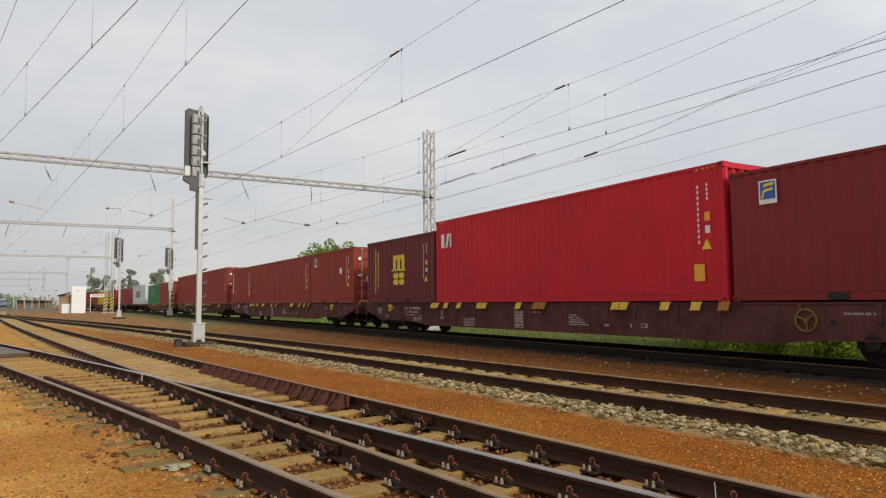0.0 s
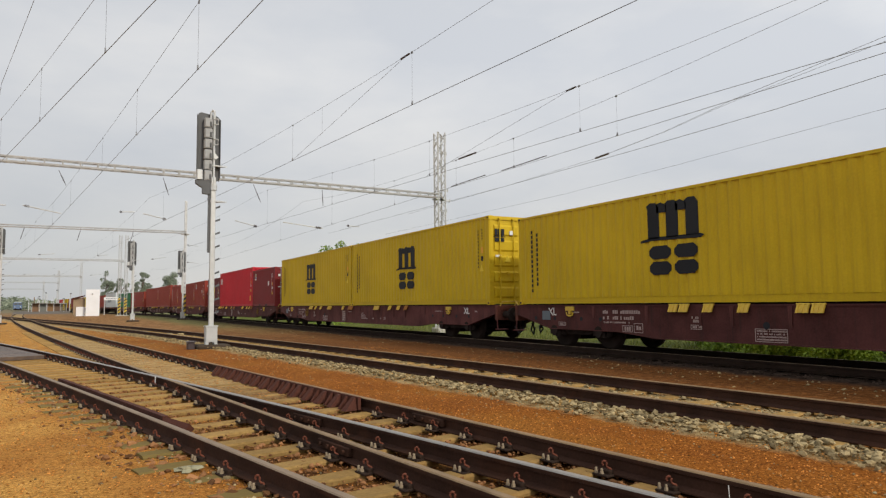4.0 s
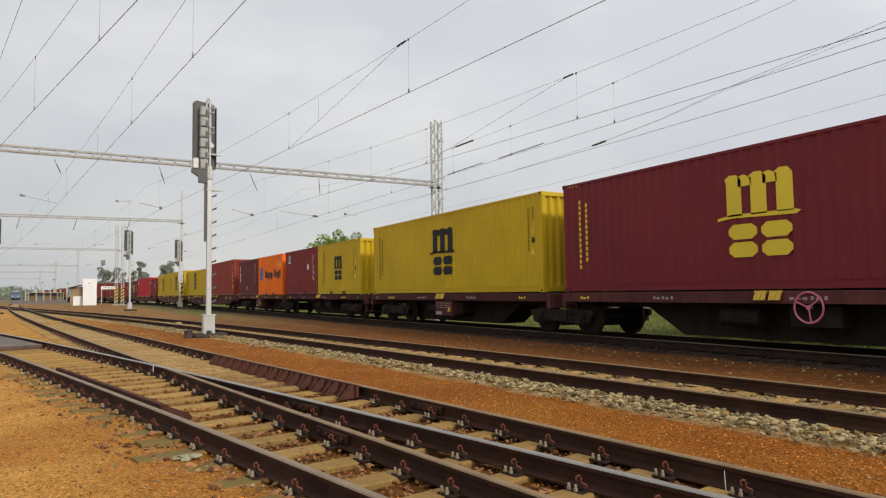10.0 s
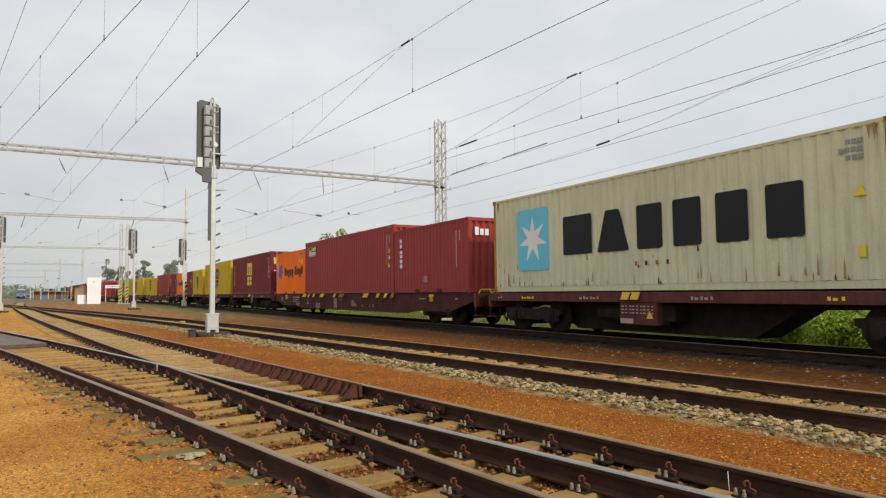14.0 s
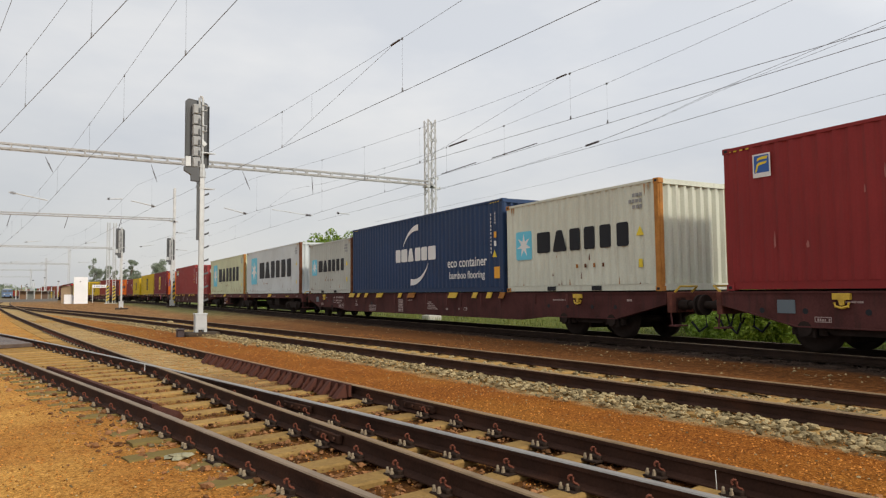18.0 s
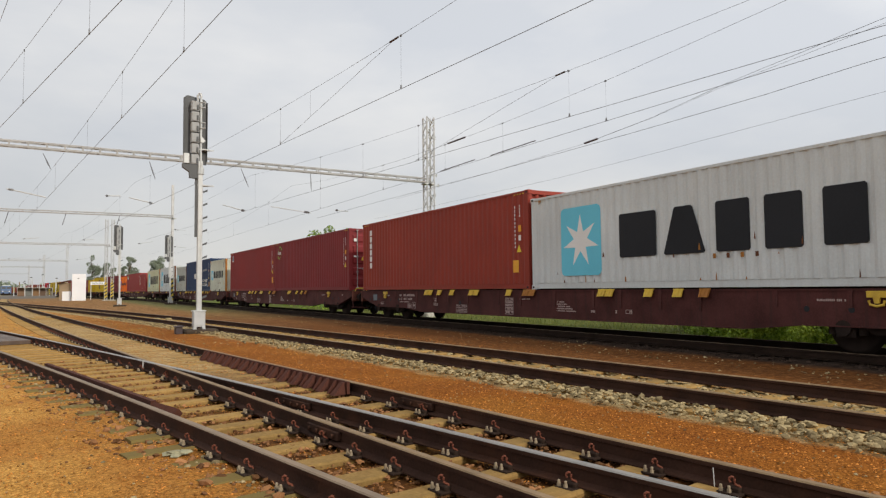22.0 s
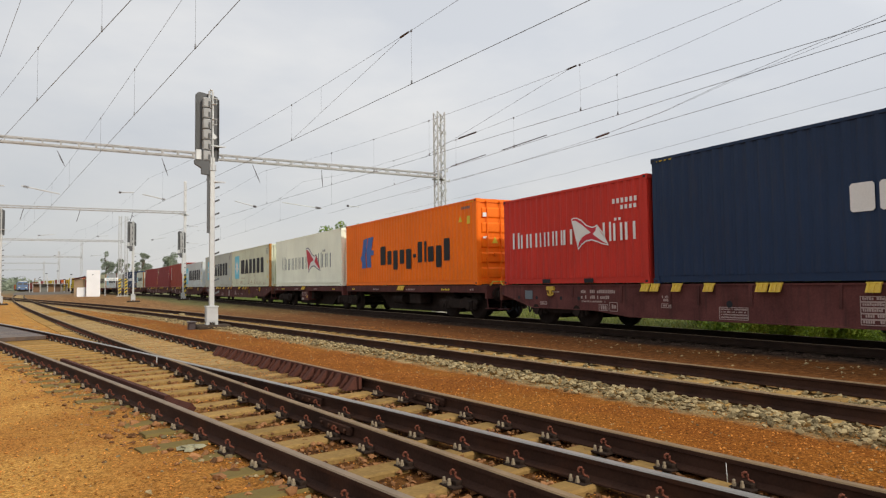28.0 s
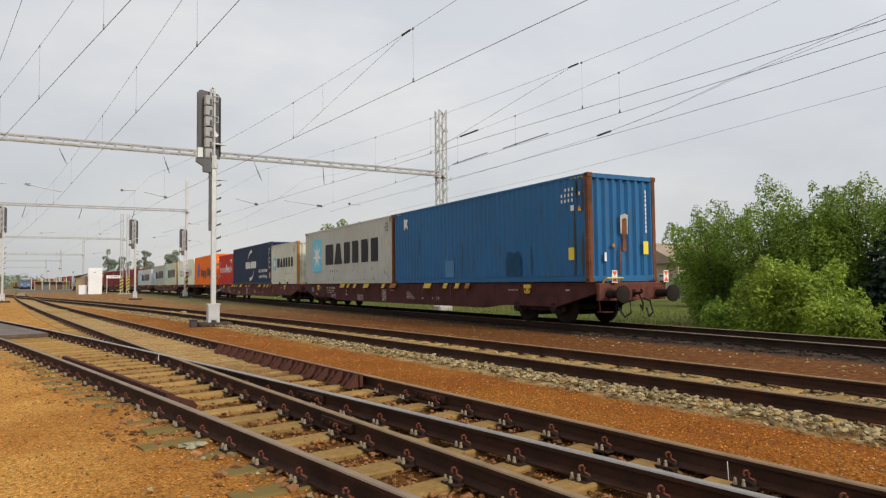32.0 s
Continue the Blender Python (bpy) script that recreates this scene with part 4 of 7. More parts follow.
def deco_tex(s, H):
    for k, (w, h) in enumerate(((0.2, 0.36), (0.24, 0.3), (0.24, 0.36))):
        s.bars("lettering_bar", [(0.55, H - 0.76 - k * 0.41, w, h * 0.42), (0.55, H - 0.76 - k * 0.41 + h * 0.56, w, h * 0.42)], M_WHITE, "white upright letters drawn as bars")
    s.codes(H, sign=False)
    scuffs(s, 7, int(s.L * 7))
    for k in range(3):
        part("lettering_bar", Geo().box(-.95 + k * .2, -.8 + k * .2, -s.L / 2 - .004, -s.L / 2, H - .62, H - .4 + .06 * (k == 0)), M_WHITE, s.box)
    s.bars("sticker", [(2.67, 0.4, 0.34, 0.12)], M_FADED, "faded pink sticker")
    s.bars("sticker", [(2.67, 0.525, 0.34, 0.12)], M_PINK, "pink sticker")


def deco_black(s, H):
    s.bars("sign", [(0.63, H - 0.86, 1.3, 0.58)], M_BLACK, "black and yellow sign with white bars")
    s.bars("sign_border", [(0.66, H - .83, 1.24, .02), (0.66, H - .33, 1.24, .02), (0.66, H - .81, .02, .48), (1.88, H - .81, .02, .48)], M_WHITE, lift=0.003)
    scuffs(s, 9, 5)
    s.shape("yellow_stroke", [[(0.95, H - .53), (1.86, H - .5), (1.86, H - .35), (1.3, H - .37)]], M_MARKYEL, lift=0.003)
    s.shape("lettering_bar", [[(.75, H - .78), (.85, H - .78), (.85, H - .45), (.8, H - .4), (.75, H - .45)]], M_WHITE, lift=0.004)
    s.bars("lettering", [(.9 + k * .16, H - .77, .12, .2 if k else .25) for k in range(6)], M_WHITE, lift=0.004)["kind"] = "stuff"
    s.codes(H)


def deco_triton(s, H):
    big = s.L > 7
    top, size, gap = (2.62, 0.23, 0.05) if big else (H - 0.35, 0.2, 0.04)
    s.column(0.78 if big else 0.5, top, 6, size, M_WHITE, gap, 0.22, "white upright letters drawn as bars")
    s.codes(H)
    s.bars("label_panel", [(s.L - 0.8, 0.5, 0.28, 0.36)], M_MARKORA)


def deco_global(s, H):
    s.shape("green_swoosh", [arc(1.05, H - 0.58, 0.33, 0.09, 185, 20), arc(0.92, H - 0.64, 0.33, 0.07, -5, -150)], M_MARKGREEN, "green swoosh ring")
    s.bars("lettering", [(0.62 + k * .13, H - 0.72, .09, .22 if k == 0 else .15) for k in range(5)], M_WHITE, "white letters drawn as bars")["kind"] = "stuff"
    s.codes(H)


def deco_blue(s, H):
    L = s.L
    s.shape("sticker", [[(0.92, H - .74), (1.0, H - .74), (1.1, H - .6), (1.24, H - .74), (1.3, H - .7), (1.18, H - .5), (1.3, H - .34), (0.92, H - .3)]], M_WHITE, "white torn sticker")
    for i, (u, n) in enumerate(((11.22, 3), (11.05, 7), (11.05, 4))):
        s.row(u, H - 0.42 - 0.15 * i, [0.055] * n, 0.09, M_WHITE, 0.095)
    s.bars("sticker", [(11.46, 1.93, 0.14, 0.15)], M_WHITE)
    s.shape("warning_triangle", [[(11.74, 1.9), (11.9, 1.9), (11.82, 2.06)]], M_MARKORA)
    s.bars("label_panel", [(11.34, 0.6, 0.29, 0.34)], M_MARKYEL, "yellow label panel")
    rust_end(s.box, L, H)
    brown = surface("brown_water_stain", (0.075, 0.062, 0.045), 0.8, var=0.3, dirt=(0.03, 0.12, 0.22), dirt_amount=0.9)
    for u, w, lo, hi in ((11.58, .07, .2, 1.9), (11.9, .1, .2, 1.3), (11.72, .05, 1.9, 2.75), (11.66, .1, 2.3, 2.76), (11.93, .08, 1.9, 2.75), (2.3, .04, 1.1, 2.0), (5.6, .04, .3, 1.4), (9.6, .04, .3, 1.1)):
        s.shape("water_stain", [[(u, lo), (u + w * .7, lo), (u + w, (lo + hi) / 2), (u + w * .6, hi), (u + w * .2, hi), (u - w * .1, (lo + hi) / 2)]], brown, "brown streak", lift=0.001)
    s.shape("water_stain", [[(8.3, .2), (9.1, .2), (9.1, .7), (9.0, .95), (8.75, .9), (8.4, .96), (8.28, .6)]], surface("dark_blue_grey_stain", (0.02, 0.07, 0.13), 0.8, var=0.3, dirt=(0.022, 0.135, 0.31), dirt_amount=0.9), "dark worn patch", lift=0.001)
    s.bars("paint_patch", [(4.37, 0.2, 0.64, 0.6)], surface("faded_blue_patch", (0.045, 0.175, 0.34), 0.6), "faded repaired patch", lift=-0.001)


def rust_end(box, L, H):
    """Rust streaks, labels and a number column on a ribbed rear end."""
    y = -L / 2 - 0.004
    def plate(name, x0, x1, z0, z1, m, label="", kind=""):
        tagged(part(name, Geo().box(x0, x1, y, y + 0.004, z0, z1), m, box, label), kind=kind)
    part("paint_patch", Geo().prism([(-.12, 1.3), (.13, 1.28), (.15, 1.8), (.05, 1.84), (-.13, 1.79)], y + .001, y + .005, "y"), M_CONCRETE, box, "bare weathered patch")
    part("rust_patch", Geo().prism([(-.07, .85), (.07, .8), (.08, 1.2), (.05, 1.24), (.1, 1.3), (.1, 1.7), (.02, 1.72), (-.06, 1.68), (-.08, 1.3), (-.05, 1.1)], y - .002, y + .003, "y"), M_RUSTY, box, "long rust streak")
    part("rust_patch", Geo().prism([(-.17, .2), (-.12, .2), (-.11, .8), (-.13, 1.1), (-.16, .7)], y - .002, y + .003, "y"), M_RUSTY, box)
    plate("label_panel", .7, .88, .75, 1.1, M_MARKYEL, "yellow label panel")
    plate("sticker", -.7, -.63, .55, .78, M_WHITE)
    plate("sticker", -.42, -.33, .92, 1.02, M_FLAP_OLD)
    for k in range(10):
        plate("lettering_bar", .79, .83, 2.42 - k * .12, 2.51 - k * .12, M_WHITE)


def deco_far(s, H):
    s.word([(s.L * 0.25 + k * 1.1, s.L * 0.25 + k * 1.1 + 0.8) for k in range(4)], 1.0, 1.0, M_SLATE)


def container(label, L, H, paint, rear, deco, tip=None):
    m = PAINT[paint]
    box = thing("shipping_container", label, "shipping container", "containers on the train")
    side = smooth_side_mesh(L, H, m) if paint == "cream" else side_mesh(L, H, m)
    part("side_wall", side, m, box, at=pose(-CW / 2 + 0.012, 0, 0.17))
    part("side_wall", side, m, box, at=pose(CW / 2 - 0.012, 0, 0.17, 0, 0, 180))
    part("end_wall", end_mesh(H, m), m, box, at=pose(0, L / 2 - 0.03, 0.17, 0, 0, 180))
    if rear == "door":
        for k, sx in enumerate((-1, 1)):
            d = part("door", door_mesh(H, m), m, box, at=pose(sx * (CW / 4 - 0.064), -L / 2 + 0.06, 0.15))
            for off in (-0.27, 0.27):
                rm = m if paint in ("yellow", "orange") else M_ROD
                part("lock_rod", rod_mesh(H, rm), rm, d, "" if rm is m else "grey lock rod", at=pose(off, 0.0, -0.07))
        door_marks(box, L, H, paint)
    else:
        part("end_wall", end_mesh(H, m), m, box, at=pose(0, -L / 2 + 0.03, 0.17))
    part("roof", roof_mesh(L, m), m, box, at=pose(0, 0, H - 0.03))
    part("frame", frame_mesh(L, H, m), m, box)
    for sx in (-1, 1):
        for sy in (-1, 1):
            pm = tip if tip and (sy < 0 or paint == "sage_grey") else m
            part("corner_post", post_mesh(H, pm), pm, box, "rusted corner post" if pm is tip else "", at=pose(sx * CW / 2, sy * (L / 2 - 0.088), 0, 0, 0, 0) @ Matrix.Diagonal((-sx, -sy, 1, 1)))
    cm = casting_mesh(tip or m)
    for sx in (-1, 1):
        for sy in (-1, 1):
            for z in (0, H - 0.118):
                part("corner_casting", cm, m, box, at=pose(sx * (CW / 2 - 0.088), sy * (L / 2 - 0.089), z, 0, 0, 0 if sx < 0 else 180))
    s = Side(box, L)
    if H > 2.7 and paint != "cream":
        for u in (0.12, L - 0.72):
            s.shape("hazard_stripe", [[(u + i * 0.14, H - .1), (u + .07 + i * .14, H - .1), (u + .11 + i * .14, H - .03), (u + .04 + i * .14, H - .03)] for i in range(4)], M_MARKYEL, "yellow height warning stripes", lift=-0.006)["kind"] = "stuff"
    if L < 7:
        for u in (1.95, 3.75):
            s.bars("forklift_pocket", [(u, 0.03, 0.36, 0.115)], M_BLACK, "dark forklift pocket", lift=0.006)
    if paint in ("sage_grey", "stained_grey"):
        r = random.Random(int(L * H * 10) + len(label))
        for k in range(18):
            u, lo, tall, w = r.uniform(.3, L - .4), .19 + r.choice((0, 0, .08)), r.uniform(.08, .42), r.uniform(.025, .06)
            s.shape("rust_streak", [[(u, lo), (u + w, lo), (u + w * .8, lo + tall * .6), (u + w * .45, lo + tall), (u + w * .1, lo + tall * .5)]], M_RUSTDRIP, "rust streak above the bottom rail", lift=0.001)
    deco(s, H)
    return box


L40, L20, HC, STD = 12.192, 6.058, 2.896, 2.591
# label, length, height, paint, rear end, markings, frame; metres from the train's reference to the front end
LOAD = [
    ("red ribbed container far ahead on the train", L40, STD, "red", "wall", deco_plain, None, -160.2),
    ("yellow ribbed container far ahead on the train", L40, STD, "yellow", "wall", deco_plain, None, -147.8),
    ("rust red ribbed container far ahead on the train", L40, STD, "rust_red", "wall", deco_plain, None, -134.0),
    ("rust red ribbed container behind another rust red one", L40, STD, "rust_red", "wall", deco_plain, None, -121.6),
    ("short rust red container ahead of a yellow one", L20, STD, "rust_red", "wall", deco_plain, None, -108.1),
    ("yellow ribbed container between short rust red ones", L40, STD, "yellow", "wall", deco_plain, None, -101.9),
    ("short rust red container next to a yellow one", L20, STD, "rust_red", "wall", deco_plain, None, -89.5),
    ("rust red ribbed container next to a grey one", L40, STD, "rust_red", "wall", deco_plain, None, -81.2),
    ("pale grey container with a dark word as bars", L40, HC, "light_grey", "wall", deco_far, None, -67.9),
    ("green container with white letters as bars", L40, STD, "green", "wall", deco_far, None, -52.9),
    ("rust red ribbed container next to a green one", L40, STD, "rust_red", "wall", deco_plain, None, -40.6),
    ("rust red ribbed container leading a pair", L40, HC, "rust_red", "wall", deco_plain, None, -26.2),
    ("rust red container with ribbed doors at its rear", L40, HC, "rust_red", "door", deco_plain, None, -13.9),
    ("short rust red container", L20, STD, "rust_red", "wall", deco_triton, None, 0.0),
    ("long rust red ribbed container", L40, STD, "rust_red", "wall", deco_plain, None, 6.16),
    ("short rust red container with a square sign and doors", L20, STD, "rust_red", "door", deco_square, None, 18.45),
    ("short maroon container with a yellow block emblem", L20, STD, "maroon", "wall", "arch_yellow", None, 26.09),
    ("long bright red container with an amber label", L40, HC, "red", "wall", deco_cai, None, 32.26),
    ("short dark red container with a square sign and doors", L20, STD, "dark_red", "door", deco_square, None, 44.55),
    ("long yellow container with a black block emblem", L40, HC, "yellow", "wall", "arch_black", None, 52.22),
    ("long yellow container with doors and a black block emblem", L40, HC, "yellow", "door", "arch_black", None, 64.52),
    ("stained yellow container with a black block emblem", L40, STD, "yellow", "wall", "arch_black", None, 78.32),
    ("long brick red container with amber labels", L40, HC, "rust_red", "wall", deco_label, None, 90.65),
    ("short maroon container with white upright letters as bars", L20, STD, "maroon", "wall", deco_tex, None, 104.57),
    ("short orange container with a slanted blue emblem", L20, STD, "orange", "wall", "slant_small", None, 110.8),
    ("short dark red container with a square sign", L20, STD, "dark_red", "wall", deco_square, None, 117.54),
    ("short yellow container with a black block emblem", L20, STD, "yellow", "wall", "arch_black", None, 123.65),
    ("long yellow ribbed container with a black block emblem", L40, HC, "yellow", "wall", "arch_far", None, 131.26),
    ("long dark red container with a yellow block emblem", L40, HC, "deep_red", "door", "arch_yellow", None, 144.38),
    ("short orange container with a blue emblem and dark bars", L20, STD, "orange", "wall", "slant_small", None, 158.12),
    ("long dark red container with a black and yellow sign", L40, HC, "faded_red", "wall", deco_black, None, 164.25),
    ("short dark red container with white upright letters as bars", L20, STD, "faded_red", "wall", deco_tex, None, 176.5),
    ("long sage grey container with a star and rust stains", L40, HC, "sage_grey", "wall", "star", M_RUSTPOST, 184.11),
    ("long grey container with a white star on blue", L40, HC, "light_grey", "wall", "star", M_RUSTY, 197.18),
    ("short rusty grey container with a star", L20, STD, "grey", "wall", "star_small", M_RUSTY, 211.01),
    ("long navy container with white crescents and words", L40, HC, "navy", "wall", logo_crescents, None, 217.2),
    ("short rust-edged grey container with a star", L20, STD, "pale_grey", "wall", "star_small", M_RUSTPOST, 229.56),
    ("long dark red container with a square sign", L40, HC, "brick_red", "wall", deco_label, None, 237.34),
    ("long dark red container with a green swoosh and doors", L40, HC, "dark_red", "door", deco_global, None, 249.63),
    ("long rust red container with white upright letters as bars", L40, HC, "rust_red", "wall", deco_triton, None, 263.43),
    ("long pale grey container with a star and ribbed doors", L40, STD, "light_grey", "door", "star", None, 275.72),
    ("long grey container with a white star", L40, HC, "grey", "wall", "star", None, 289.54),
    ("long rust-edged grey container with a white star", L40, HC, "stained_grey", "wall", "star", M_RUSTPOST, 301.89),
    ("long smooth cream container with a red flag emblem", L40, HC, "cream", "wall", "flag_big", None, 315.73),
    ("long orange container with a blue emblem and doors", L40, HC, "orange", "door", "slant_big", None, 328.59),
    ("short bright red container with a white flag emblem", L20, STD, "signal_red", "wall", "flag_small", None, 342.37),
    ("long navy container with white crescents", L40, HC, "dark_navy", "wall", logo_crescents, None, 348.55),
    ("short stained grey container with a star", L20, STD, "pale_grey", "wall", "star_small", M_RUSTPOST, 360.78),
    ("long grey container with a star next to a blue one", L40, HC, "grey", "wall", "star", M_RUSTY, 368.41),
    ("last container, blue with rusted corner posts", L40, HC, "blue", "wall", deco_blue, M_RUSTY, 380.75),
]
DECO = {
    "arch_far": lambda s, H: (logo_arches(s, H, M_BLACK, 5.55), s.codes(H, M_BLACK)), "arch_yellow": lambda s, H: (logo_arches(s, H, M_MARKYEL), s.codes(H)), "arch_black": lambda s, H: (logo_arches(s, H, M_BLACK), s.codes(H, M_BLACK)),
    "slant_small": lambda s, H: logo_slants(s, H, 1.0), "slant_big": lambda s, H: logo_slants(s, H, 1.75),
    "star": lambda s, H: logo_star(s, H), "star_small": lambda s, H: logo_star(s, H, True),
    "flag_big": lambda s, H: logo_flag(s, H, False, M_SLATE, M_MARKRED), "flag_small": lambda s, H: logo_flag(s, H, True, M_WHITE, M_WHITE)}
DECK_Z = 1.165
MOVING = []  # thing, metres of its middle behind the reference, height


for label, L, H, paint, rear, deco, tip, front in LOAD:
    box = container(label, L, H, paint, rear, DECO.get(deco, deco), tip)
    MOVING.append((box, front + L / 2, DECK_Z))


# ---- the train: wagons ----
def wheelset_mesh():
    """Two flanged wheels pressed on one axle that turns about x."""
    def make():
        g = Geo()
        prof = [(-0.07, 0.10), (-0.07, 0.40), (-0.05, 0.46), (0.05, 0.46), (0.055, 0.49), (0.075, 0.49), (0.075, 0.40), (0.03, 0.38), (0.03, 0.12), (0.09, 0.10)]
        n = 24
        for sx in (-1, 1):
            vs = [(sx * 0.75 - sx * x * -1, r * math.cos(2 * math.pi * k / n), r * math.sin(2 * math.pi * k / n)) for x, r in [(-p, q) for p, q in prof] for k in range(n)]
            fs = [(i * n + k, i * n + (k + 1) % n, (i + 1) * n + (k + 1) % n, (i + 1) * n + k) for i in range(len(prof) - 1) for k in range(n)]
            g.add(vs, fs + [tuple(range(n)), tuple((len(prof) - 1) * n + k for k in range(n))])
        g.tube([(-1.0, 0, 0), (1.0, 0, 0)], 0.08, 10)
        return g.mesh("wheelset", M_BOGIE, True)
    return cached(("wheelset",), make)


def bogie_mesh():
    def make():
        g = Geo()
        for sx in (-1, 1):
            x0, x1 = sorted((sx * 0.94, sx * 1.06))
            g.prism([(-1.35, .08), (-1.25, .02), (-0.6, .0), (-0.45, -.1), (.45, -.1), (.6, 0), (1.25, .02), (1.35, .08), (1.35, .2), (.5, .28), (.35, .22), (-.35, .22), (-.5, .28), (-1.35, .2)], x0, x1, "x")
            for y in (-0.9, 0.9):
                g.tube([(sx * 1.0, y, 0), (sx * 1.19, y, 0)], 0.14, 12)
                g.box(*sorted((sx * 0.95, sx * 1.14)), y - 0.17, y + 0.17, -0.16, 0.17, bevel=0.03)
                for d in (-0.26, 0.26):
                    g.tube([(sx * 1.03, y + d, -0.12), (sx * 1.03, y + d, 0.14)], 0.075, 10)
        g.box(-1.0, 1.0, -0.16, 0.16, -0.05, 0.2)
        for y in (-0.9, 0.9):
            g.box(-0.7, 0.7, y * 0.45 - 0.05, y * 0.45 + 0.05, -0.25, -0.1)
        return g.mesh("bogie", M_BOGIE)
    return cached(("bogie",), make)


AXLE_Z = 0.46 - DECK_Z


def add_bogie(w, y):
    b = part("bogie", bogie_mesh(), M_BOGIE, w, "sooty two-axle bogie", at=pose(0, y, AXLE_Z))
    for dy in (-0.9, 0.9):
        part("wheelset", wheelset_mesh(), M_BOGIE, b, at=pose(0, dy, 0))


def buffer_mesh():
    def make():
        g = Geo().tube([(0, 0, 0), (0, -0.28, 0)], 0.11, 12).tube([(0, -0.28, 0), (0, -0.52, 0)], 0.085, 12).tube([(0, -0.52, 0), (0, -0.57, 0), (0, -0.585, 0)], [0.225, 0.225, 0.15], 16)
        g.box(-0.16, 0.16, -0.02, 0.02, -0.16, 0.16)
        return g.mesh("buffer", M_BOGIE)
    return cached(("buffer",), make)


def flap_mesh(m):
    """A ribbed plate hinged at the sill's top edge that leans outwards at its foot."""
    def make():
        g = Geo()
        def plate(y0, y1, out):
            vs = [(x - d, y, z) for x, z in ((-.01, .03), (-.085, -.135)) for d in (out, out - 0.02) for y in (y0, y1)]
            g.add(vs, [(0, 1, 5, 4), (2, 6, 7, 3), (0, 2, 3, 1), (4, 5, 7, 6), (0, 4, 6, 2), (1, 3, 7, 5)])
        plate(-.125, .125, 0.0)
        for y in (-.115, -.02, .075):
            plate(y, y + .04, 0.014)
        g.tube([(-.005, -.14, .03), (-.005, .14, .03)], 0.018, 6)
        return g.mesh("twistlock_flap", m)
    return cached(("flap", m.name), make)


def wagon_ends(w, half):
    for sy in (-1, 1):
        for sx in (-0.875, 0.875):
            part("buffer", buffer_mesh(), M_BOGIE, w, at=pose(sx, sy * (half - 0.02), -0.31, 0, 0, 0 if sy < 0 else 180))
        g = Geo().box(-0.05, 0.05, sy * half - 0.02, sy * half + 0.02, -0.4, -0.2)
        g.tube([(0, sy * half, -0.3), (0, sy * (half + 0.2), -0.3), (0, sy * (half + 0.3), -0.26), (0, sy * (half + 0.27), -0.2)], 0.04, 8)
        g.tube([(0, sy * (half + 0.18), -0.3), (0, sy * (half + 0.32), -0.55), (0, sy * (half + 0.3), -0.75), (0, sy * (half + 0.22), -0.6)], 0.025, 6)
        part("coupling", g, M_BOGIE, w)
        for sx in (-0.35, 0.35):
            g = Geo().tube([(sx, sy * half, -0.45), (sx, sy * (half + 0.22), -0.5), (sx * 1.1, sy * (half + 0.28), -0.8), (sx * 1.2, sy * (half + 0.1), -0.92), (sx * 1.4, sy * (half - 0.05), -0.7)], 0.028, 6)
            part("brake_hose", g, M_BLACK, w)
        g = Geo().tube([(-1.05, sy * (half - 0.04), -0.05), (-1.05, sy * (half + 0.14), 0.1), (-0.5, sy * (half + 0.14), 0.1), (-0.5, sy * (half - 0.04), -0.05)], 0.025, 6)
        part("handrail", g, M_FLAP, w, "yellow handrail")
        g = Geo().tube([(-1.15, sy * (half - 0.1), -0.1), (-1.15, sy * (half - 0.02), -0.75)], 0.018, 6).box(-1.25, -0.9, sy * half - 0.2, sy * half + 0.02, -0.78, -0.75)
        part("step", g, M_WAGON, w)


def tie_mesh():
    """A flat head on a narrow neck that ends in a curled double hook."""
    g = Geo().box(-0.05, 0.02, -0.16, 0.16, -0.17, -0.06, bevel=0.008)
    g.prism([(-.06, -.17), (.06, -.17), (.035, -.27), (-.035, -.27)], -0.04, 0.0, "x")
    g.tube([(-.03, -.13, -.22), (-.03, -.11, -.29), (-.03, 0, -.315), (-.03, .11, -.29), (-.03, .13, -.22)], 0.024, 6)
    return g.mesh("tie_bracket", M_FLAP)


def brake_wheel(w, y, z, x, size, m, label):
    """A spoked handwheel on the near side of a wagon."""
    g = Geo().tube([(x, y + size * math.cos(math.pi * k / 12), z + size * math.sin(math.pi * k / 12)) for k in range(25)], 0.02, 6, caps=False)
    for a in range(3):
        q = 2 * math.pi * a / 3 + 0.4
        g.tube([(x, y, z), (x, y + size * .95 * math.cos(q), z + size * .95 * math.sin(q))], 0.016, 6)
    g.tube([(x + 0.07, y, z), (x - 0.015, y, z)], 0.045, 10)
    part("handbrake_wheel", g, m, w, label)


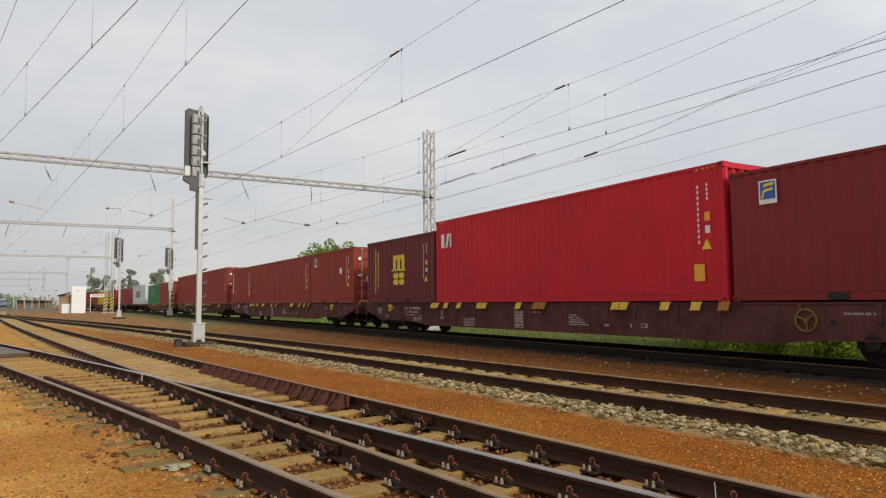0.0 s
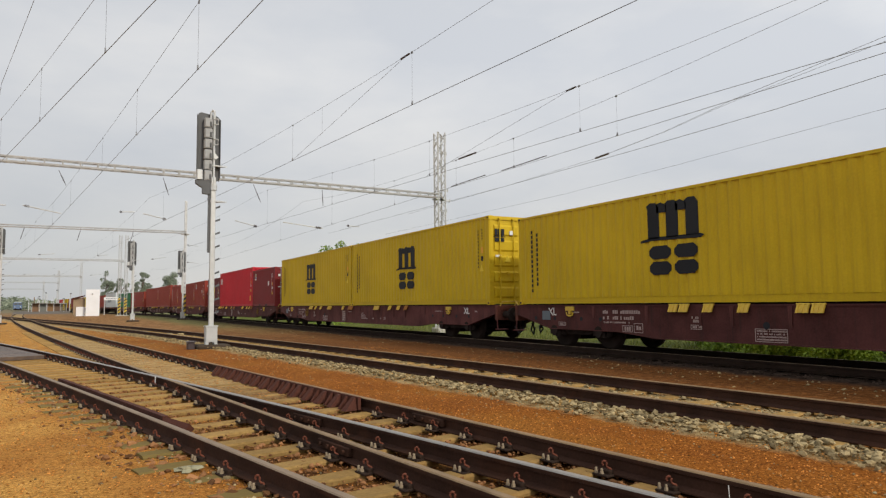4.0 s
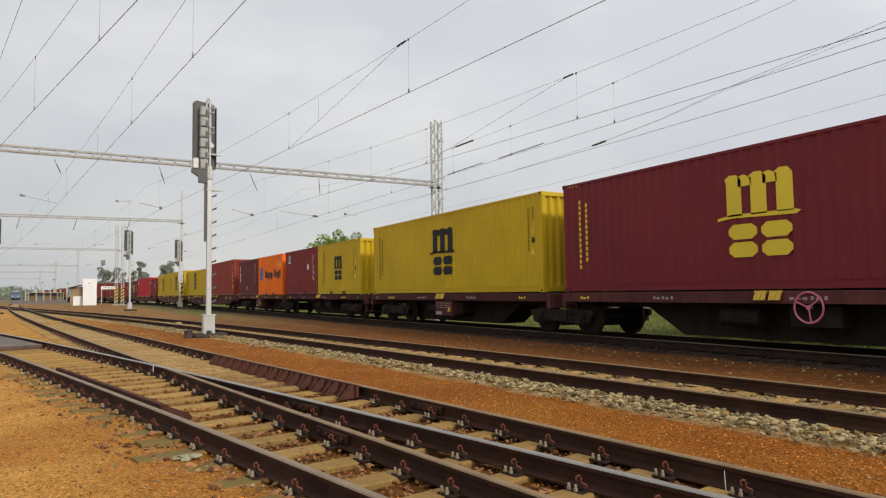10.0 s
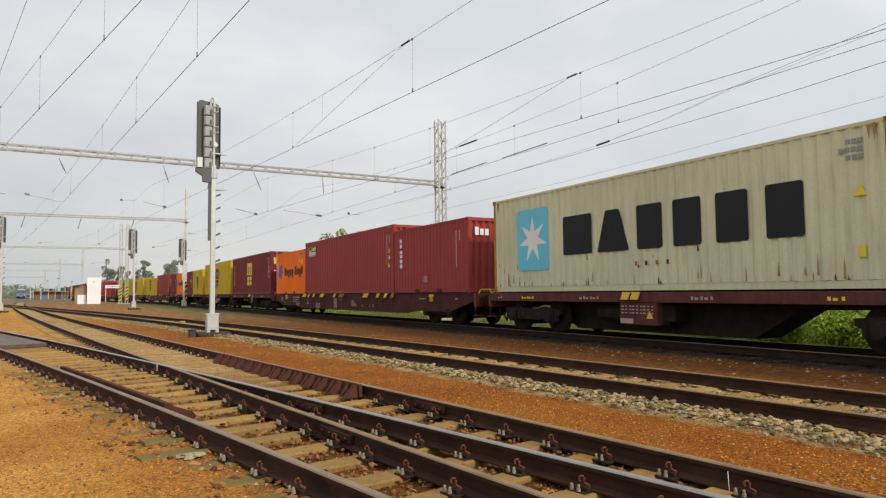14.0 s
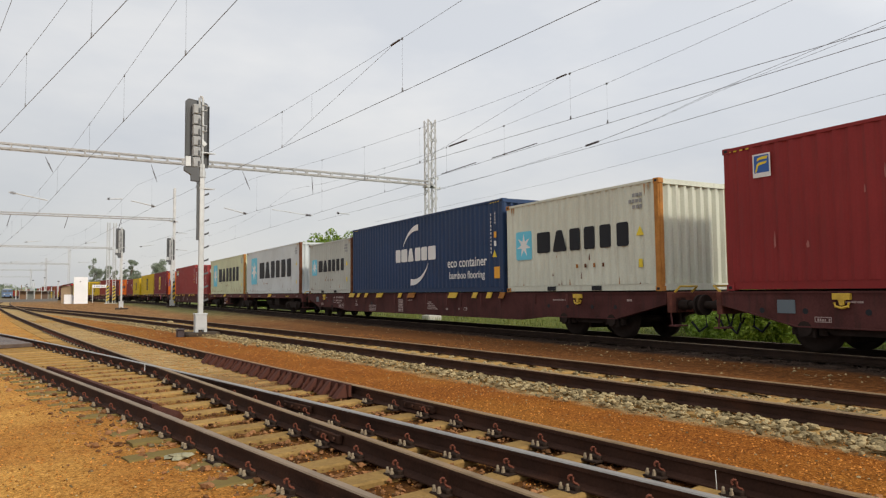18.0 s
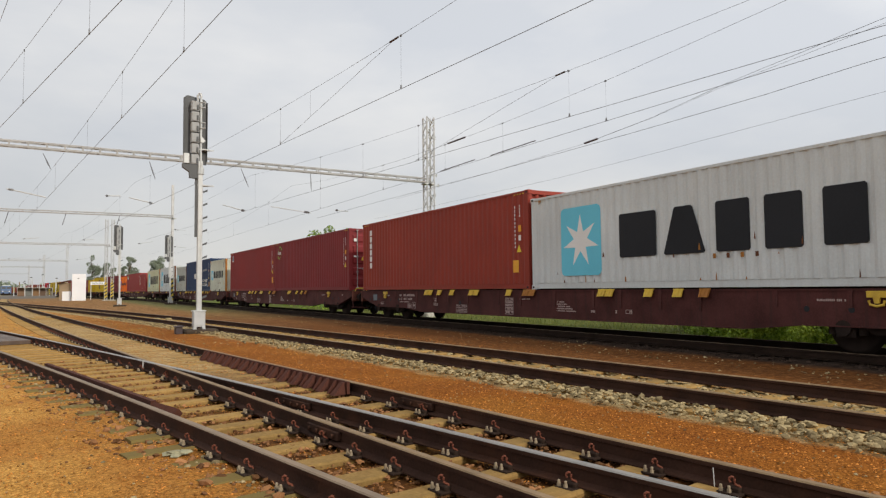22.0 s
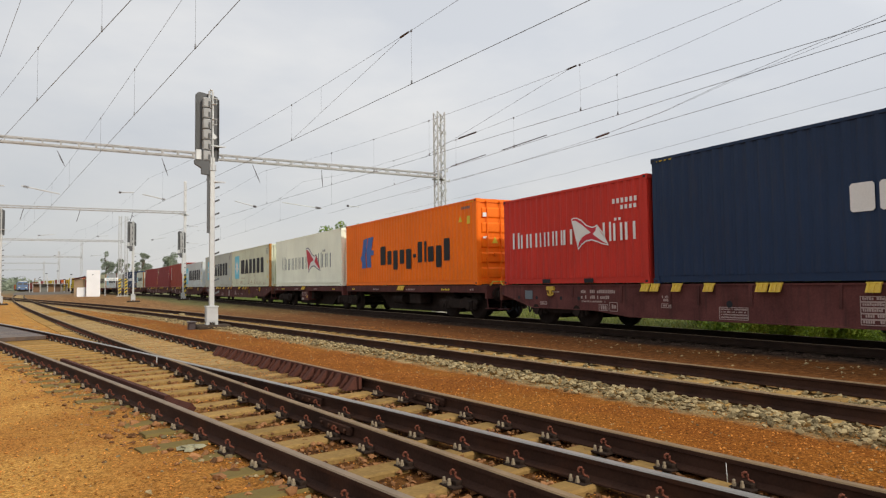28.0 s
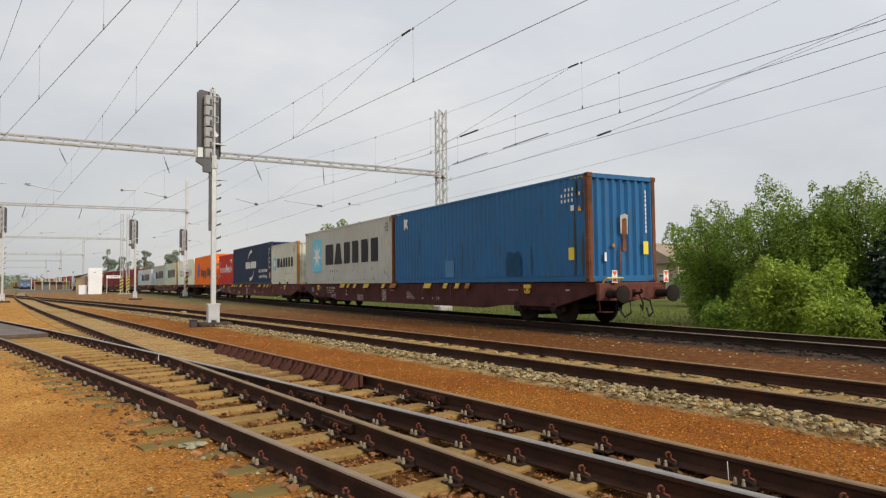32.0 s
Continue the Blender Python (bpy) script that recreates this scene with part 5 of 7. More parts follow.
def long_wagon():
    """A long container wagon with fish-bellied side sills on two bogies."""
    w = thing("container_wagon", "brown flat wagon with deep side sills and yellow flaps", "container wagon", "wagons of the train")
    h = 12.42
    low = [(-h, -.30), (-10.8, -.68), (-8.1, -.69), (-6.9, -.81), (6.9, -.81), (8.1, -.69), (10.8, -.68), (h, -.30)]
    for sx in (-1, 1):
        a, b = sorted((sx * 1.16, sx * 1.18))
        g = Geo().prism([(-h, -0.02), *low, (h, -0.02)], a, b, "x")
        g.box(*sorted((sx * 1.02, sx * 1.205)), -h, h, -0.055, -0.02)
        for (y0, z0), (y1, z1) in zip(low, low[1:]):
            g.add([(sx * 1.03, y0, z0), (sx * 1.205, y0, z0), (sx * 1.205, y1, z1), (sx * 1.03, y1, z1), (sx * 1.03, y0, z0 + .025), (sx * 1.205, y0, z0 + .025), (sx * 1.205, y1, z1 + .025), (sx * 1.03, y1, z1 + .025)],
                  [(0, 1, 2, 3), (4, 7, 6, 5), (0, 4, 5, 1), (3, 2, 6, 7), (0, 3, 7, 4), (1, 5, 6, 2)])
        part("side_sill", g, M_WAGON, w)
        for y in (-9.0, -7.6, -5.85, -4.75, -3.5, -2.55, -1.0, 0.55, 1.7, 3.5, 4.8, 5.6, 7.15, 9.0):
            deep = 0.3 if abs(y) > 7.5 else 0.42
            part("stiffener", cached(("stiff", deep), lambda: Geo().prism([(-.05, -.055), (.05, -.055), (.03, -.055 - deep), (-.03, -.055 - deep)], -0.022, 0.022, "x").mesh("stiffener", M_WAGON)), M_WAGON, w, at=pose(sx * 1.18, y, 0))
    for i in range(14):
        part("cross_bearer", cached(("bearer",), lambda: Geo().box(-1.16, 1.16, -0.07, 0.07, -0.28, -0.06).mesh("cross_bearer", M_BOGIE)), M_BOGIE, w, at=pose(0, -11.7 + i * 1.8, 0))
    part("centre_beam", Geo().box(-0.35, 0.35, -h, h, -0.35, -0.08), M_BOGIE, w)
    part("deck_plate", Geo().box(-0.95, 0.95, -h, h, -0.05, 0.012), M_BOGIE, w)
    for sy in (-1, 1):
        part("headstock", Geo().box(-1.18, 1.18, *sorted((sy * h, sy * (h + 0.14))), -0.48, -0.02, bevel=0.02), M_RUSTPAINT, w)
        add_bogie(w, sy * 9.75)
    wagon_ends(w, h + 0.14)
    for y in (6.3, 6.0, 5.35, 4.48, 3.22, 2.92, 1.1, 0.25, -0.04, -2.9, -3.18, -4.45, -5.3, -6.0):
        old = y in (0.25, -0.04, -6.0)
        m = M_FLAP_OLD if old else M_FLAP
        part("twistlock_flap", flap_mesh(m), m, w, "orange-brown flap" if old else "yellow flap", at=pose(-1.205, y, -0.05))
    for y in (9.93, -9.45):
        part("tie_bracket", cached(("tie",), tie_mesh), M_FLAP, w, "yellow hooked tie bracket", at=pose(-1.19, y, 0))
    for y in (11.5, 10.62, 9.5, 8.75, -8.2, -9.01, -9.97, -10.8):
        part("lightening_hole", cached(("hole",), lambda: Geo().tube([(-1.176, 0, -.385), (-1.186, 0, -.385)], 0.055, 12).mesh("lightening_hole", M_BLACK)), M_BLACK, w, at=pose(0, y, 0))
    part("drain_hole", Geo().tube([(-1.176, 4.02, -.44), (-1.186, 4.02, -.44)], 0.075, 12), M_BLACK, w)
    part("grey_plate", Geo().box(-1.2, -1.18, 10.81, 11.17, -.43, -.18, bevel=0.006), M_SLATE, w, "grey-green plate on the sill")
    r = random.Random(21)

    def lines(name, label, rows, boxes=()):
        """Small stencilled marks: start, end, foot and height of each line, and the outlines of boxed ones."""
        g = Geo()
        for y, end, z, tall in rows:
            while y > end:
                k = tall * r.uniform(0.45, 0.75)
                if r.random() > 0.16:
                    g.box(-1.184, -1.181, y - k, y, z, z + tall * r.choice((1, 1, .8)))
                y -= k + tall * 0.22
        for y0, y1, z0, z1 in boxes:
            for a, b, c, d in ((y0, y1, z0, z0 + .014), (y0, y1, z1 - .014, z1), (y0, y0 - .014, z0, z1), (y1 + .014, y1, z0, z1)):
                g.box(-1.184, -1.181, min(a, b), max(a, b), c, d)
        tagged(part(name, g, M_FADED, w, label), kind="stuff")
    lines("lettering", "small faded stencil marks", ((8.66, 8.5, -.24, .085), (8.3, 8.15, -.24, .085), (8.03, 7.42, -.24, .085), (8.66, 8.45, -.385, .085), (8.3, 8.1, -.385, .085), (8.03, 7.58, -.385, .085), (8.66, 7.75, -.475, .04)))
    lines("lettering", "boxed stencil marks", ((7.9, 7.7, -.65, .1), (7.5, 7.38, -.62, .1)), ((7.97, 7.63, -.68, -.52), (7.58, 7.29, -.69, -.46)))
    lines("lettering", "boxed stencil marks", ((10.4, 10.18, -.56, .05), (5.84, 5.6, -.33, .05), (5.8, 5.64, -.41, .06), (5.82, 5.6, -.53, .05)), ((10.45, 10.14, -.58, -.48), (5.87, 5.57, -.56, -.46)))
    lines("data_panel", "pale stencilled data panel", tuple((4.24, 3.62, -.56 - k * .055, .032) for k in range(4)), ((4.28, 3.58, -.76, -.5),))
    lines("data_panel", "ruled table of stencilled data", tuple((1.33, 1.0, -.31 - k * .1, .05) for k in range(5)), tuple((1.37, .95, -.345 - k * .1, -.245 - k * .1) for k in range(5)))
    lines("data_panel", "faint lines of stencilled text", tuple((-1.08, -1.4 - .11 * k, -.36 - k * .06, .035) for k in range(5)))
    lines("lettering", "small faded stencil marks", ((.62, .15, -.3, .04), (-2.45, -2.58, -.6, .06), (-3.32, -3.38, -.6, .1), (-3.7, -3.84, -.57, .05), (-8.4, -8.9, -.24, .04), (9.89, 9.6, -.23, .035), (-11.2, -11.4, -.24, .05)), ((-3.66, -3.87, -.6, -.5),))
    return w


def jointed_wagon():
    """Two thin-decked halves on three bogies."""
    w = thing("jointed_container_wagon", "dark brown jointed flat wagon with a thin deck and open bogies", "container wagon", "wagons of the train")
    h = 12.95
    for y0, y1 in ((-h, -0.35), (0.35, h)):
        for sx in (-1, 1):
            part("side_sill", Geo().box(*sorted((sx * 1.1, sx * 1.21)), y0, y1, -0.26, -0.02, bevel=0.015), M_WAGON, w)
        ym, s = (y0 + y1) / 2, (y1 - y0) / 2
        g = Geo().prism([(y0, -.08), (y0, -.35), (ym - s * .62, -.4), (ym - s * .45, -1.02), (ym + s * .45, -1.02), (ym + s * .62, -.4), (y1, -.35), (y1, -.08)], -0.45, 0.45, "x")
        part("centre_beam", g, M_BOGIE, w)
        part("deck_plate", Geo().box(-0.95, 0.95, y0, y1, -0.05, 0.012), M_BOGIE, w)
        for i in range(8):
            part("cross_bearer", cached(("thin bearer",), lambda: Geo().box(-1.12, 1.12, -0.08, 0.08, -0.24, -0.06).mesh("cross_bearer", M_BOGIE)), M_BOGIE, w, at=pose(0, y0 + 0.6 + i * (y1 - y0 - 1.2) / 7, 0))
        part("valve_box", Geo().box(-1.0, -0.5, ym - 1.2, ym - 0.2, -.7, -.3, bevel=0.03), M_BOGIE, w)
        part("brake_tank", Geo().tube([(-.8, ym + .5, -.55), (-.8, ym + 1.4, -.55)], 0.2, 12), M_BOGIE, w)
        if ym > 0:
            eb = part("equipment_box", Geo().box(-1.2, -0.75, 5.8, 7.02, -.79, -.26, bevel=0.02), M_WAGON, w, "brown box with data plates")
            part("data_plate", Geo().box(-1.206, -1.203, 6.55, 6.98, -.77, -.65), M_FADED, eb)
            g = Geo()
            for r in range(3):
                for k in range(9):
                    g.box(-1.206, -1.203, 5.9 + k * .12, 5.95 + k * .12 + .02 * (k % 3), -.37 - r * .08, -.34 - r * .08)
            tagged(part("lettering", g, M_FADED, eb), kind="stuff")
            part("warning_triangle", Geo().prism([(5.9, -.64), (6.12, -.64), (6.01, -.46)], -1.207, -1.203, "x"), M_MARKORA, eb)
        sg = 1 if ym > 0 else -1
        for y, m, n in ((sg * 10.55, M_MARKYEL, 5), (sg * 7.75, M_FADED, 6), (sg * 4.2, M_FADED, 5), (sg * 1.4, M_MARKYEL, 3), (sg * 12.2, M_FADED, 2)):
            g = Geo()
            for k in range(n):
                g.box(-1.216, -1.211, y + k * .13, y + k * .13 + .06 + .03 * (k % 2), -.19, -.12 - .02 * (k % 2))
            part("marking", g, m, w)
        for y in (sg * 6.42, sg * 6.74):
            part("twistlock_flap", flap_mesh(M_FLAP), M_FLAP, w, "yellow flap", at=pose(-1.215, y, -0.06))
        for end in (y0, y1):
            part("headstock", Geo().box(-1.2, 1.2, end - .07, end + .07, -.45, -.03, bevel=0.02), M_WAGON, w)
    for y in (-h + 2.1, 0.0, h - 2.1):
        add_bogie(w, y)
    g = Geo()
    for dy in (-.75, -.35):
        g.tube([(-1.18, dy - .1, -.06), (-1.18, dy - .1, -.9)], 0.02, 6)
    for z in (-.3, -.55, -.8):
        g.box(-1.22, -1.08, -.85, -.45, z - .02, z)
    part("ladder", g, M_BOGIE, w, "dark steel step ladder")
    wagon_ends(w, h + 0.07)
    return w


def tail_board(w, x, y):
    """A red and white tail board on a bracket at the last wagon's end."""
    b = part("tail_board", Geo().box(x - .09, x + .09, y - .012, y, -.02, .3), M_WHITE, w, "white tail board with orange-red wedges")
    part("red_wedge", Geo().prism([(x - .085, .0), (x + .085, .0), (x, .13)], y - .017, y - .013, "y"), M_TAIL, b)
    part("red_wedge", Geo().prism([(x - .085, .28), (x + .085, .28), (x, .15)], y - .017, y - .013, "y"), M_TAIL, b)
    part("bracket", Geo().box(x - .02, x + .02, y, y + .2, -.06, .02), M_WAGON, b)


M_TAIL = surface("orange_red_board", (0.75, 0.10, 0.02), rough=0.5, var=0.1, bump=0.0)
LONG_AT = [-147.7, -121.5, -95.0, -40.7, -13.9 - 0.05, 12.25, 38.35, 64.5, 90.6, 170.35, 223.3, 249.6, 275.7, 301.9, 354.6, 380.7]
JOINT_AT = [-68.1, 117.25, 143.95, 196.75, 328.3]
first_long, first_joint = long_wagon(), jointed_wagon()
for i, s in enumerate(LONG_AT):
    MOVING.append((first_long if i == 0 else copy_thing(first_long, Matrix()), s, DECK_Z))
WHEEL_AT = {38.35: -7.73, 64.5: 6.91, 301.9: -6.4, 354.6: -6.67}
for w, s, z in MOVING[-len(LONG_AT):]:
    if s in WHEEL_AT:
        brake_wheel(w, WHEEL_AT[s], -0.35, -1.235, 0.2, M_OCHRE, "dull ochre handbrake wheel")
for x in (-0.72, 1.12):
    tail_board(MOVING[-1][0], x, -12.62)
for w, s, z in MOVING[-len(LONG_AT):]:
    if s in (64.5, 90.6):
        for y in (10.9, -10.5):
            words("XL", 0.36, M_WHITE, w, Matrix.Translation((-1.184, y, -0.3)) @ Matrix(((0, 0, -1, 0), (-1, 0, 0, 0), (0, 1, 0, 0), (0, 0, 0, 1))), "white letters on the sill")
for i, s in enumerate(JOINT_AT):
    MOVING.append((first_joint if i == 0 else copy_thing(first_joint, Matrix()), s, DECK_Z))
    if s == 143.95:
        brake_wheel(MOVING[-1][0], -7.4, -0.33, -1.24, 0.28, M_PINK, "dusty pink handbrake wheel")


def train_y(t):
    """Where the train's reference stands: it gathers speed gently as it runs off."""
    return 53.66 + 10.3166 * t + 0.02244 * t * t


# degrees that a wheel of 0.46 m has rolled, each twentieth of a second
ROLLED = [math.degrees((train_y(k / 20) - train_y(0)) / 0.46) for k in range(641)]


def motions():
    for ob, back in ((engine, 0.0), (cr, 16.0)):
        walk(ob, [(t, pose(x - 0.07 * back, y + 0.9976 * back, 0, 0, 0, 4)) for t, x, y in ((0, -18.9, 350), (9, -16.4, 310), (20, -14.3, 283), (32, -12.7, 260))])
    for ob, behind, z in MOVING:
        walk(ob, [(t, on_train_track(train_y(t) - behind, z)) for t in range(33)])
        for bogie in [k for k in ob.children if k.name.startswith("bogie")]:
            for axle in bogie.children:
                y = axle.location.y
                walk(axle, [(k / 20, pose(0, y, 0, -turned)) for k, turned in enumerate(ROLLED)])

# ---- signals ----
def lattice_post(g, x, y, z0, z1, w, bar=0.05, pitch=0.55, taper=1.0):
    """Four corner angles with zigzag lacing on all faces."""
    n = max(2, int((z1 - z0) / pitch))
    def corner(sx, sy, z):
        k = w / 2 * (1 - (1 - taper) * (z - z0) / (z1 - z0))
        return Vector((x + sx * k, y + sy * k, z))
    cs = [(-1, -1), (1, -1), (1, 1), (-1, 1)]
    for sx, sy in cs:
        g.tube([corner(sx, sy, z0), corner(sx, sy, z1)], bar * 0.75, 4)
    for i in range(n):
        za, zb = z0 + (z1 - z0) * i / n, z0 + (z1 - z0) * (i + 1) / n
        for k in range(4):
            a, b = cs[k], cs[(k + 1) % 4]
            if i % 2:
                a, b = b, a
            g.tube([corner(*a, za), corner(*b, zb)], bar * 0.42, 4, caps=False)
    return g


def signal(label, x, y, top, base_z, lamps=6, full=True):
    s = thing("railway_signal", label, "railway signal", "light signals of the yard", at=pose(x, y, base_z))
    h = top - base_z
    part("foundation", Geo().box(-0.5, 0.6, -0.45, 0.45, -0.3, 0.2, bevel=0.06), M_FOUND, s, "dark oil-stained concrete foundation")
    g = Geo().box(-0.195, 0.195, -0.15, 0.15, 0.28, 0.8, bevel=0.02)
    g.box(-0.215, 0.215, -0.17, 0.17, 0.79, 0.83, bevel=0.01)
    part("cable_cabinet", g, M_GALV, s, "pale grey cable cabinet")
    part("cabinet_door", Geo().box(-0.17, 0.15, -0.165, -0.15, 0.32, 0.75, bevel=0.006), M_CREAMSTEEL, s, "cream cabinet door")
    for sx in (-0.14, 0.14):
        for sy in (-0.12, 0.12):
            part("foot", Geo().prism([(sx - .05, sy - .04), (sx + .05, sy - .04), (sx + .05, sy + .04), (sx - .05, sy + .04)], 0.19, 0.29, "z"), M_GALV, s)
    hp = h - 2.35
    part("post", Geo().box(-0.08, 0.08, -0.08, 0.08, 0.82, hp, bevel=0.015), M_GALV, s, "pale square steel post")
    part("cable_pipe", Geo().box(-0.165, -0.09, -0.04, 0.03, hp * 0.56, hp * 0.9), M_SIGBACK if full else M_GALV, s)
    z = 1.2
    while z < h - 3.4:
        part("climbing_rung", cached(("rung",), lambda: Geo().prism([(0.05, 0), (0.05, 0.05), (0.24, 0.14), (0.24, 0.07)], -0.035, 0.035, "y").mesh("climbing_rung", M_SIGBACK)), M_SIGBACK, s, "dark climbing rung", at=pose(0, 0, z))
        z += 0.45
    for z in (h - 3.2, h - 1.97):
        part("platform", Geo().prism([(-.1, -.08), (.12, -.1), (.45, 0.0), (.12, .14), (-.1, .12)], z, z + 0.04, "z"), M_GALV, s, "small steel foot plate")
    # board with rounded upper corners, one lamp housing above another behind it
    zb, zt = h - 2.45, h - .08
    rim = [(-.52, zb), (.22, zb), (.22, zt - .2), (.17, zt - .12), (.08, zt - .08), (-.4, zt), (-.48, zt - .03), (-.52, zt - .12)]
    part("back_board", Geo().prism(rim, 0.11, 0.15, "y"), M_SIGBACK, s, "dark grey back board with rounded corners")
    part("board_rim", Geo().box(-.545, -.515, 0.02, 0.16, zb, zt - .1, bevel=0.008).box(.21, .235, 0.02, 0.16, zb + .1, zt - .22, bevel=0.008), M_SIGBACK, s)
    step = 2.2 / lamps
    for i in range(lamps):
        a = h - 2.47 + i * step
        g = Geo().box(-0.33, -0.06, -0.12, 0.11, a, a + step - .03, bevel=0.03)
        house_part = part("lamp_housing", g, M_SIGNALGREY, s, "grey lamp housing seen from behind")
        part("lid", Geo().prism([(-.3, a + .03), (-.17, a + .02), (-.17, a + step - .06), (-.3, a + step - .05)], -.145, -.118, "y"), M_SIGNALGREY, house_part, "hinged lid")
        part("latch", Geo().box(-.15, -.09, -.15, -.118, a + .03, a + step * .55, bevel=0.008), M_SIGBACK, house_part)
    part("junction_box", Geo().box(-0.56, -0.37, -0.14, 0.08, h - 2.46, h - 2.12, bevel=0.02), M_GALV, s)
    part("lower_hood", Geo().prism([(-.59, h - 2.47), (-.1, h - 2.47), (-.1, h - 2.96), (-.36, h - 2.94), (-.37, h - 2.74), (-.59, h - 2.6)], -0.1, 0.06, "y"), M_SIGBACK, s)
    part("collar", Geo().tube([(0, 0, hp - .45), (0, 0, hp - .25)], 0.13, 10), M_GALV, s)
    part("upper_pipe", Geo().tube([(0, -.05, hp - .3), (0, -.05, h - .12), (-.02, -.05, h - .03), (-.06, -.03, h), (-.1, 0, h - .06), (-.1, .02, h - .3)], 0.042, 8), M_GALV, s, "pale steel pipe bent over at the top")
    if full:
        for z in (h - .32, h - 1.03):
            part("hand_loop", Geo().tube([(-.03, -.1, z), (.12, -.12, z), (.12, -.12, z - .19), (-.03, -.1, z - .19)], 0.022, 6), M_GALV, s, "pale steel hand loop")
        part("bracket", Geo().prism([(-.02, h - 1.5), (.06, h - 1.56), (.14, h - 1.66), (.06, h - 1.74), (-.02, h - 1.7)], -.12, -.06, "y"), M_GALV, s)
    return s


signal("tall pale light signal seen from behind", 4.285, 24.2, 7.98, -0.27)
signal("light signal farther along the yard", 5.5, 72.0, 7.65, -0.25, 4, False)
signal("light signal beside the outer tracks", -5.2, 71.3, 8.4, -0.25, 4, False)
signal("light signal beside a striped mast", 10.85, 78.0, 7.3, -0.25, 3, False)
sb = thing("cable_junction_box", "low dark cable junction box beside the signal", "junction box", at=pose(3.66, 24.15, -0.24))
part("body", Geo().box(-.14, .1, -.14, .14, 0, .26, bevel=0.03), M_INSUL, sb)
part("lid", Geo().box(-.16, .12, -.16, .16, .26, .3, bevel=0.01), M_INSUL, sb)


# ---- gantries ----
def hazard_material():
    m = bpy.data.materials.new("yellow_black_stripes")
    m.use_nodes = True
    n, l = m.node_tree.nodes, m.node_tree.links
    w, r, tc, mp = n.new("ShaderNodeTexWave"), n.new("ShaderNodeValToRGB"), n.new("ShaderNodeTexCoord"), n.new("ShaderNodeMapping")
    mp.inputs["Rotation"].default_value = (0, radians(35), 0)
    w.bands_direction = "Z"
    w.inputs["Scale"].default_value = 0.75
    r.color_ramp.interpolation = "CONSTANT"
    r.color_ramp.elements[0].color, r.color_ramp.elements[1].color = (0.55, 0.40, 0.03, 1), (0.02, 0.02, 0.02, 1)
    r.color_ramp.elements[1].position = 0.5
    l.new(tc.outputs["Object"], mp.inputs["Vector"])
    l.new(mp.outputs["Vector"], w.inputs["Vector"])
    l.new(w.outputs["Fac"], r.inputs["Fac"])
    l.new(r.outputs["Color"], n["Principled BSDF"].inputs["Base Color"])
    return m


M_HAZARD = hazard_material()


def gantry(label, y, x_right, x_left, beam_z, top_z, wide, posts=1, stripes=False, detail=True, deep=0.31, skew=0.0, step=1.25):
    t = thing("catenary_gantry", label, "catenary gantry", "gantries over the tracks", at=pose(0, y, 0))
    for x in ([x_right] if posts == 1 else [x_right - 0.45, x_right + 0.45]) + [x_left]:
        g = Geo()
        if wide > 0.3 or posts > 1:
            lattice_post(g, x, 0, -0.7, top_z, wide, 0.085 if wide > 0.4 else 0.05, wide * 0.95)
        else:
            g.box(x - wide / 2, x + wide / 2, -wide / 2, wide / 2, -0.7, top_z, bevel=0.02)
        part("mast", g, M_CREAMSTEEL, t, "pale painted lattice mast" if wide > 0.3 else "slender pale mast")
        part("mast_base", Geo().box(x - .5, x + .5, -.5, .5, -0.9, -0.1 if x < 16 else -0.4, bevel=0.05), M_CONCRETE, t)
        if stripes:
            part("warning_stripes", Geo().box(x - wide / 2 - .02, x + wide / 2 + .02, -wide / 2 - .03, -wide / 2 - .01, 0.2, 2.6), M_HAZARD, t, "yellow and black warning stripes")
    d, w = deep, 0.3
    turn = pose(x_right, 0, 0, 0, 0, skew) @ pose(-x_right, 0, 0)
    for sy in (-w / 2, w / 2):
        for z in (beam_z, beam_z - d):
            part("beam_chord", Geo().box(x_left, x_right, sy - 0.03, sy + 0.03, z - (0.04 if z == beam_z else 0.02), z + (0.04 if z == beam_z else 0.075)), M_BEAM, t, "grey steel girder chord", at=turn)
    g = Geo()
    n = int((x_right - x_left) / step)
    for i in range(n + 1):
        x = x_left + (x_right - x_left) * i / n
        for sy in (-w / 2, w / 2):
            g.box(x - 0.03, x + 0.03, sy - 0.022, sy + 0.022, beam_z - d, beam_z)
        if detail and i < n:
            x2 = x_left + (x_right - x_left) * (i + 1) / n
            g.tube([(x, -w / 2, beam_z), (x2, w / 2, beam_z)], 0.014, 4)
            g.tube([(x, -w / 2, beam_z - d), (x2, w / 2, beam_z - d)], 0.014, 4)
    tagged(part("beam_lacing", g, M_BEAM, t, at=turn), kind="stuff")
    g = Geo()
    for x in (x_right - 0.2, x_right + 0.1):
        g.box(x - .25, x + .25, -.3, .3, beam_z - d - .12, beam_z - d - .05)
    part("bracket", g, M_GALV, t)
    return t


def arm(t, x0, z0, x1, z1, y=0.0):
    g = Geo().tube([(x0, y, z0), (x1, y, z1)], 0.028, 6)
    part("steady_arm", g, M_GALV, t, "thin steel steady arm")
    g = Geo()
    for k in range(6):
        f = 0.05 + k * 0.022
        p = Vector((x0 + (x1 - x0) * f, y, z0 + (z1 - z0) * f))
        q = Vector((x0 + (x1 - x0) * (f + 0.008), y, z0 + (z1 - z0) * (f + 0.008)))
        g.tube([p, q], 0.07, 8)
    part("insulator", g, M_INSUL, t, "ribbed dark insulator")


